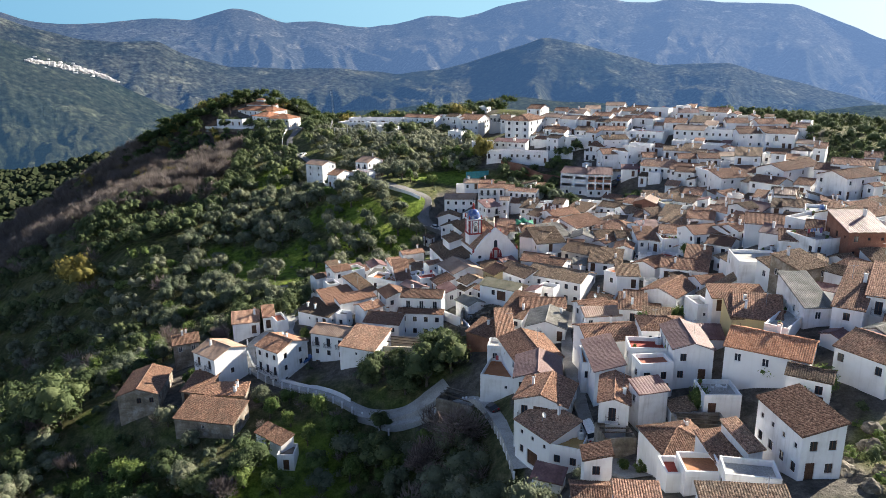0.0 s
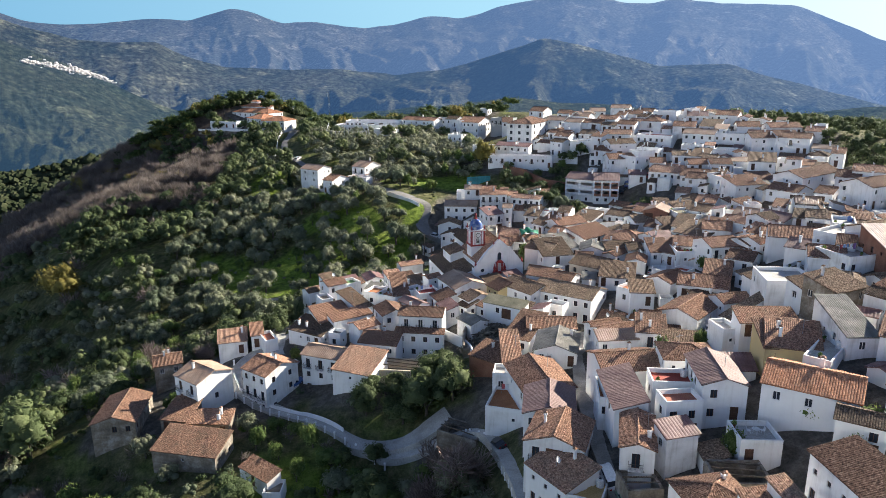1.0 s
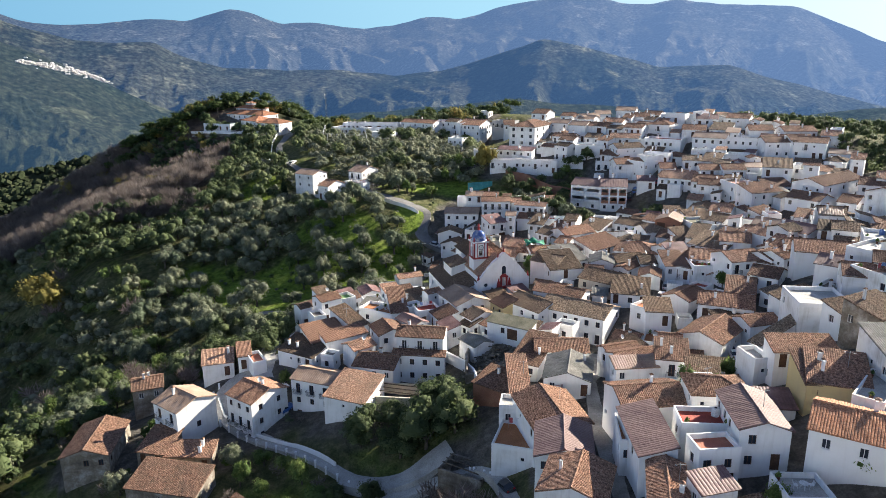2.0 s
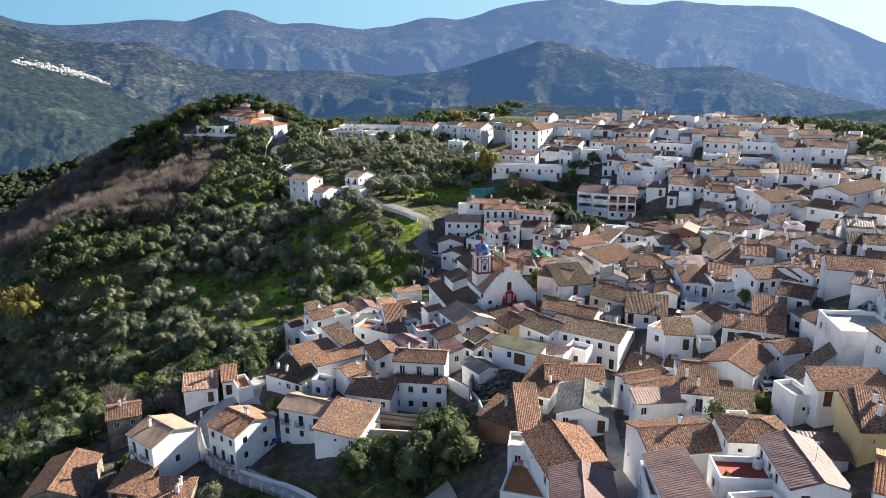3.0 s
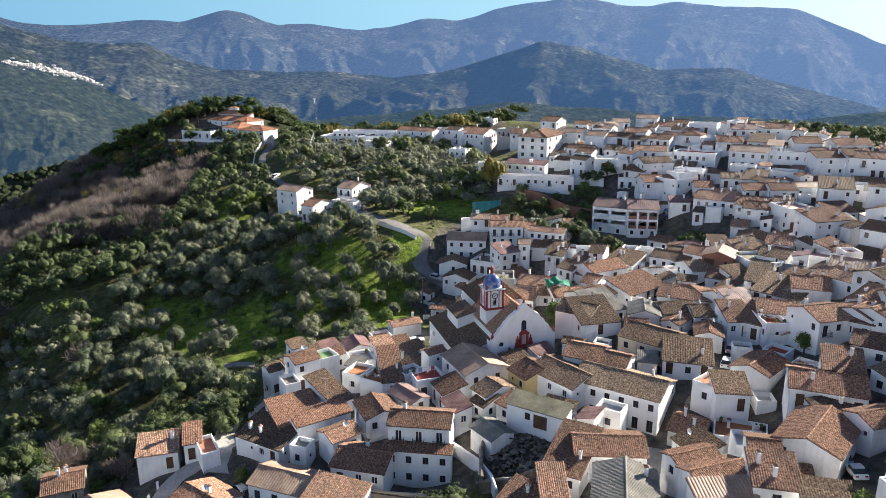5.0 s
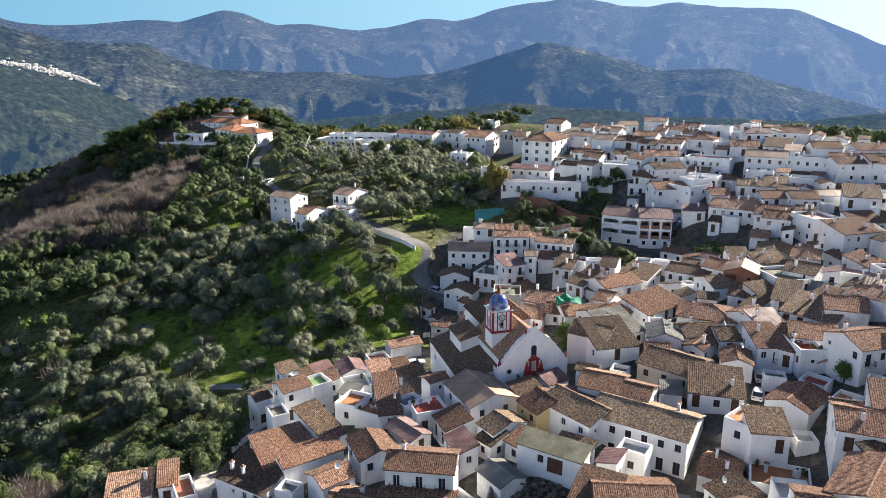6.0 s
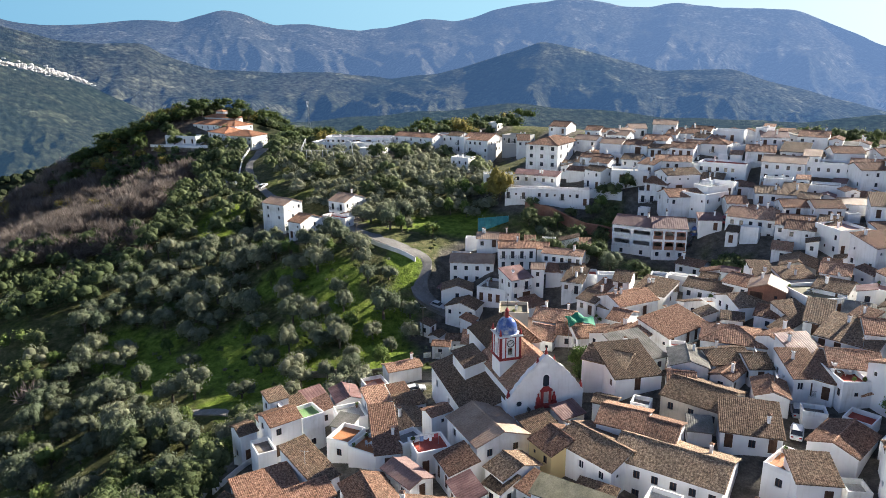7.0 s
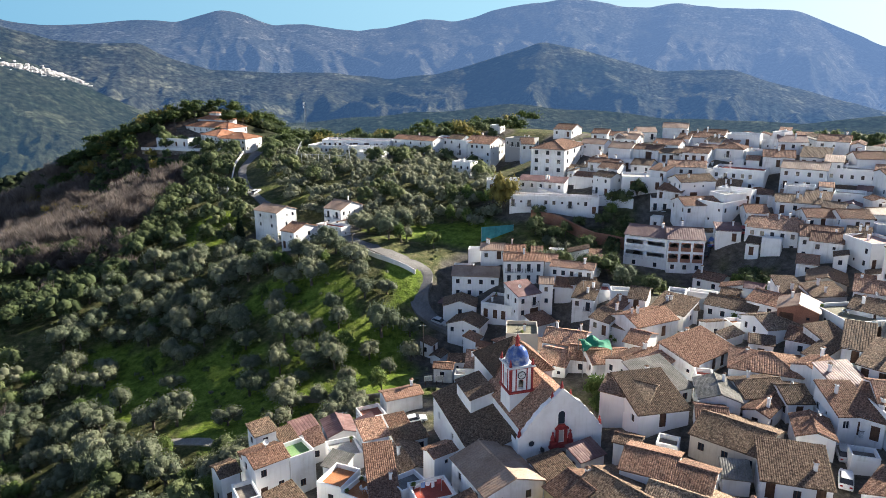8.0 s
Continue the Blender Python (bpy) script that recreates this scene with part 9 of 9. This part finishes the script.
def add_pot(p, k):
    d = new("potted_plant")
    d.location = p
    part("pot", POTS[k][0], None, d, "terracotta pot")
    part("plant", POTS[k][1], None, d, "leafy green plant")
    tagged(d, "green plant in a clay pot on a terrace", "potted plant", "terrace plants")


CLOTH = [paint("washed_cloth_white", (0.72, 0.72, 0.75), 0.9), paint("washed_cloth_blue", (0.16, 0.25, 0.45), 0.9), paint("washed_cloth_red", (0.4, 0.08, 0.09), 0.9), paint("washed_cloth_violet", (0.3, 0.16, 0.36), 0.9)]


def add_laundry(p, turn, n, seed):
    rnd = random.Random(seed)
    d = new("clothes_line")
    d.matrix_world = pose(*p, 0, 0, turn)
    for x in (0.0, n * 0.75):
        g = Shape()
        g.tube((x, 0, 0), (x, 0, 1.9), 0.035, sides=6)
        part("post", g, STEEL, d)
    g = Shape()
    g.tube((0, 0, 1.85), (n * 0.75, 0, 1.85), 0.015, sides=4)
    part("line", g, STEEL, d)
    for i in range(n):
        w, h = rnd.uniform(0.4, 0.65), rnd.uniform(0.6, 1.2)
        g = Shape()
        for r in range(5):
            for c in range(5):
                g.v.append((0.08 + i * 0.75 + w * c / 4, 0.05 * math.sin(c * 1.9 + i) * r / 4, 1.85 - h * r / 4))
        g.f += grid_faces(5, 5)
        g.v += [(x, y + 0.02, z) for x, y, z in g.v[:25]]
        g.f += [tuple(25 + k for k in reversed(q)) for q in grid_faces(5, 5)]
        part("garment", g, CLOTH[rnd.randrange(4)], d)
    tagged(d, "washing hung out on a roof-terrace line", "clothes line", "washing lines")


def add_table(p, turn):
    d = new("terrace_table")
    d.matrix_world = pose(*p, 0, 0, turn)
    g = Shape()
    g.lathe([(0.0, 0.7), (0.5, 0.7), (0.52, 0.72), (0.5, 0.74), (0.0, 0.74)], sides=16)
    part("tabletop", g, FRAME_WHITE, d)
    for i in range(3):
        g = Shape()
        g.tube((0.1 * math.cos(2.1 * i), 0.1 * math.sin(2.1 * i), 0.7), (0.35 * math.cos(2.1 * i), 0.35 * math.sin(2.1 * i), 0), 0.025, sides=5)
        part("leg", g, FRAME_WHITE, d)
    tagged(d, "round white plastic table on a terrace", "table", "terrace tables")


def add_chair(p, turn):
    d = new("terrace_chair")
    d.matrix_world = pose(*p, 0, 0, turn)
    g = Shape()
    g.box(-0.24, -0.22, 0.41, 0.24, 0.24, 0.46)
    part("seat", g, FRAME_WHITE, d)
    g = Shape()
    loft(g, [[(x, 0.2 + 0.05 * abs(x), 0.46), (x, 0.3 + 0.05 * abs(x), 0.88), (x, 0.33 + 0.05 * abs(x), 0.88), (x, 0.24 + 0.05 * abs(x), 0.46)] for x in (-0.24, 0.0, 0.24)])
    part("backrest", g, FRAME_WHITE, d)
    for sx in (-0.2, 0.2):
        for sy in (-0.18, 0.2):
            g = Shape()
            g.tube((sx, sy, 0.42), (sx * 1.15, sy * 1.15, 0), 0.022, sides=5)
            part("leg", g, FRAME_WHITE, d)
    tagged(d, "white plastic chair on a terrace", "chair", "terrace chairs")


clutter = random.Random(12)
near_sites = [s for s in SITES if math.hypot(s["x"], s["y"]) < 250 and s["w"] * s["d"] > 22 and s["roof"] != "ruin"]
for s in near_sites:
    pick = clutter.random()
    if s["roof"] == "fl":
        for i in range(clutter.choice((1, 2, 3))):
            add_pot(on_roof(s, clutter.choice((0.12, 0.88, 0.5)), clutter.choice((0.15, 0.85))), i)
        if pick < 0.3:
            add_tank(on_roof(s, 0.78, 0.75), clutter.random() < 0.3)
        elif pick < 0.55:
            add_laundry(on_roof(s, 0.2, 0.5), s["turn"], max(2, min(5, int(s["w"] * 0.6 / 0.75))), clutter.randrange(99))
        elif pick < 0.8:
            add_table(on_roof(s, 0.55, 0.55), 20)
            q = on_roof(s, 0.55, 0.55)
            add_chair((q[0] + 0.85, q[1] + 0.1, q[2]), s["turn"] - 90)
            add_chair((q[0] - 0.8, q[1] + 0.2, q[2]), s["turn"] + 80)
    elif pick < 0.16:
        add_dish(on_roof(s, clutter.uniform(0.2, 0.8), clutter.uniform(0.3, 0.7)), clutter.uniform(30, 60))
    elif pick < 0.29:
        add_antenna(on_roof(s, clutter.uniform(0.2, 0.8), clutter.uniform(0.35, 0.65)), clutter.uniform(-60, 60))


def add_sign(x, y):
    d = new("signboard")
    d.matrix_world = pose(x, y, land_z(x, y), 0, 0, 12)
    for sx in (-0.6, 0.6):
        g = Shape()
        g.tube((sx, 0, -0.4), (sx, 0, 2.2), 0.06, sides=6)
        part("post", g, WOOD, d)
    g = Shape()
    g.box(-0.85, -0.07, 1.0, 0.85, -0.01, 2.15)
    board = part("board", g, FRAME_WHITE, d)
    for i in range(4):
        g = Shape()
        g.box(-0.7, -0.085, 1.18 + 0.22 * i, 0.7 - 0.2 * (i % 2), -0.07, 1.26 + 0.22 * i)
        part("text_bar", g, STEEL, board)
    tagged(d, "pale information board on two timber posts", "signboard", "information boards")


add_sign(-4.2, 223)
add_sign(-1.9, 223)

GREEN_NET = paint("green_shade_cloth", (0.02, 0.22, 0.12), 0.8)
TEAL = two_scale("teal_paint", (0.03, 0.16, 0.18), (0.04, 0.22, 0.25), (0.07, 0.28, 0.31), 0.6, 6.0, 0.7)
d = new("shade_canopy")
d.location = (25.7, 206.7, 49.0)
g = Shape()
for r in range(9):
    for c in range(9):
        x, y = (c / 8 - 0.5) * 5.2, (r / 8 - 0.5) * 4.4
        g.v.append((x, y, 2.6 - 0.5 * math.cos(x * 1.4) * math.cos(y * 1.3) + 0.25 * math.sin(x * 2.2 + y)))
g.f += grid_faces(9, 9)
g.v += [(x, y, z - 0.03) for x, y, z in g.v[:81]]
g.f += [tuple(81 + k for k in reversed(q)) for q in grid_faces(9, 9)]
part("cloth", g, GREEN_NET, d, "sagging green shade cloth")
for sx in (-2.5, 2.5):
    for sy in (-2.1, 2.1):
        g = Shape()
        g.tube((sx, sy, -4), (sx, sy, 2.6), 0.05, sides=6)
        part("post", g, STEEL, d)
tagged(d, "green shade cloth stretched over a yard on posts", "canopy")

d = new("painted_hoarding")
d.matrix_world = pose(11, 285.5, land_z(16, 287) - 0.3, 0, 0, 18)
for i in range(5):
    g = Shape()
    g.box(i * 2.0 + 0.02, 0, -1.0, i * 2.0 + 1.98, 0.08, 3.4)
    part("panel", g, TEAL, d)
for i in range(6):
    g = Shape()
    g.box(i * 2.0 - 0.06, 0.08, -1.0, i * 2.0 + 0.06, 0.2, 3.5)
    part("post", g, STEEL, d)
tagged(d, "tall teal-painted panel fence below the olive grove", "fence")


def add_fence(pts, h, step, label, net):
    d = new("court_fence")
    d.location = (*pts[0], land_z(*pts[0]))
    x0, y0, z0 = d.location
    last = None
    for x, y in along(pts, step, 0.0):
        z = land_z(x, y) - z0
        g = Shape()
        g.box(x - x0 - 0.09, y - y0 - 0.09, z - 0.5, x - x0 + 0.09, y - y0 + 0.09, z + h)
        part("post", g, FRAME_WHITE, d)
        if last:
            for k in (0.45, 0.95):
                g = Shape()
                g.tube((*last[:2], last[2] + h * k), (x - x0, y - y0, z + h * k), 0.045, sides=5)
                part("rail", g, FRAME_WHITE, d)
        last = (x - x0, y - y0, z)
    tagged(d, label, "fence")


add_fence([(-57.5, 372), (-34.8, 362)], 5.0, 2.6, "tall white post fence round a sports court", True)
add_fence([(-61, 404), (-57.5, 372)], 5.0, 3.2, "tall white post fence round a sports court", True)
add_fence([(-34.8, 362), (-39, 392)], 5.0, 3.2, "tall white post fence round a sports court", True)


def add_rock(x, y, r, seed):
    rnd = random.Random(seed)
    bm = bmesh.new()
    bmesh.ops.create_icosphere(bm, subdivisions=3, radius=r)
    for v in bm.verts:
        n = noise.fractal(v.co * (1.1 / r) + Vector((seed * 3.7, 0, 0)), 0.8, 2.1, 4)
        v.co *= 1 + 0.38 * n
        v.co.z *= 0.75
    me = bpy.data.meshes.new("rock")
    bm.to_mesh(me)
    bm.free()
    me.materials.append(ROCK)
    ob = new("rock", me)
    ob.matrix_world = pose(x, y, land_z(x, y) + r * 0.25, 0, 0, rnd.uniform(0, 360))
    tagged(ob, "weathered grey-brown limestone rock on the slope", "rock", "rocks by the houses")


ROCK = two_scale("limestone", (0.06, 0.055, 0.038), (0.15, 0.13, 0.10), (0.27, 0.245, 0.20), 0.7, 3.0, 0.95, relief=1.0)
for i, (x, y, r) in enumerate(((44, 67, 1.6), (46, 70, 1.2), (50, 71.5, 1.9), (45, 63.5, 1.4), (48, 66.5, 1.3), (52, 75, 1.5), (49, 78, 1.1), (-14, 213, 0.8), (-52, 232, 0.7))):
    add_rock(x, y, r * 0.75, i)


def add_beam(x, y, z, turn, length):
    g = Shape()
    g.tube((-length / 2, 0, 0), (length / 2, 0, 0), 0.12, 0.1, 7)
    ob = new("roof_beam", g.mesh("roof_beam", BARK))
    ob.matrix_world = pose(x, y, z, 0, 4, turn)
    tagged(ob, "bare weathered timber beam across a ruined house", "beam", "ruin beams")


for s in [q for q in SITES if q["roof"] == "ruin"]:
    for k in (0.3, 0.55, 0.8):
        x, y, z = on_roof(dict(s, roof="fl", h=s["h"] + 0.75), 0.5, k)
        add_beam(x, y, z + 0.08, s["turn"], s["w"] - 0.15)


def rubble(cx, cy, rx, ry, n, seed):
    """Fallen stones and broken tiles in a ruined yard, too many to count."""
    rnd = random.Random(seed)
    v, f = [], []
    for _ in range(n):
        a, q = rnd.uniform(0, 6.28), math.sqrt(rnd.random())
        x, y, r = cx + rx * q * math.cos(a), cy + ry * q * math.sin(a), rnd.uniform(0.15, 0.55)
        z = land_z(x, y) + 0.7 * (1 - q) + r * 0.2
        k = len(v)
        v += [(x + r * px * rnd.uniform(0.5, 1.3), y + r * py * rnd.uniform(0.5, 1.3), z + r * 0.7 * pz * rnd.uniform(0.5, 1.3)) for px, py, pz in LUMP]
        f += [tuple(k + i for i in t) for t in LUMP_FACES]
    tagged(mesh_object("rubble_heap", v, f, ROCK), "heap of fallen stones in a ruined yard", "rubble", kind="stuff")


rubble(9.5, 148.5, 6.0, 6.5, 420, 5)
for x, y, turn in ((8.0, 149.5, 30), (10.5, 147.0, 75), (11.0, 151.0, -20)):
    add_beam(x, y, land_z(x, y) + 1.0, turn, 4.2)
wall_along("ruined_wall", [(4.5, 144), (4.8, 150), (6.5, 155)], 2.6, 0.5, STONE, "broken stone wall of a roofless house")
wall_along("ruined_wall", [(4.5, 144), (9, 142.5), (13, 143.5)], 1.8, 0.5, STONE, "broken stone wall of a roofless house")

for i, site in enumerate(SITES):
    build_house(site, i)
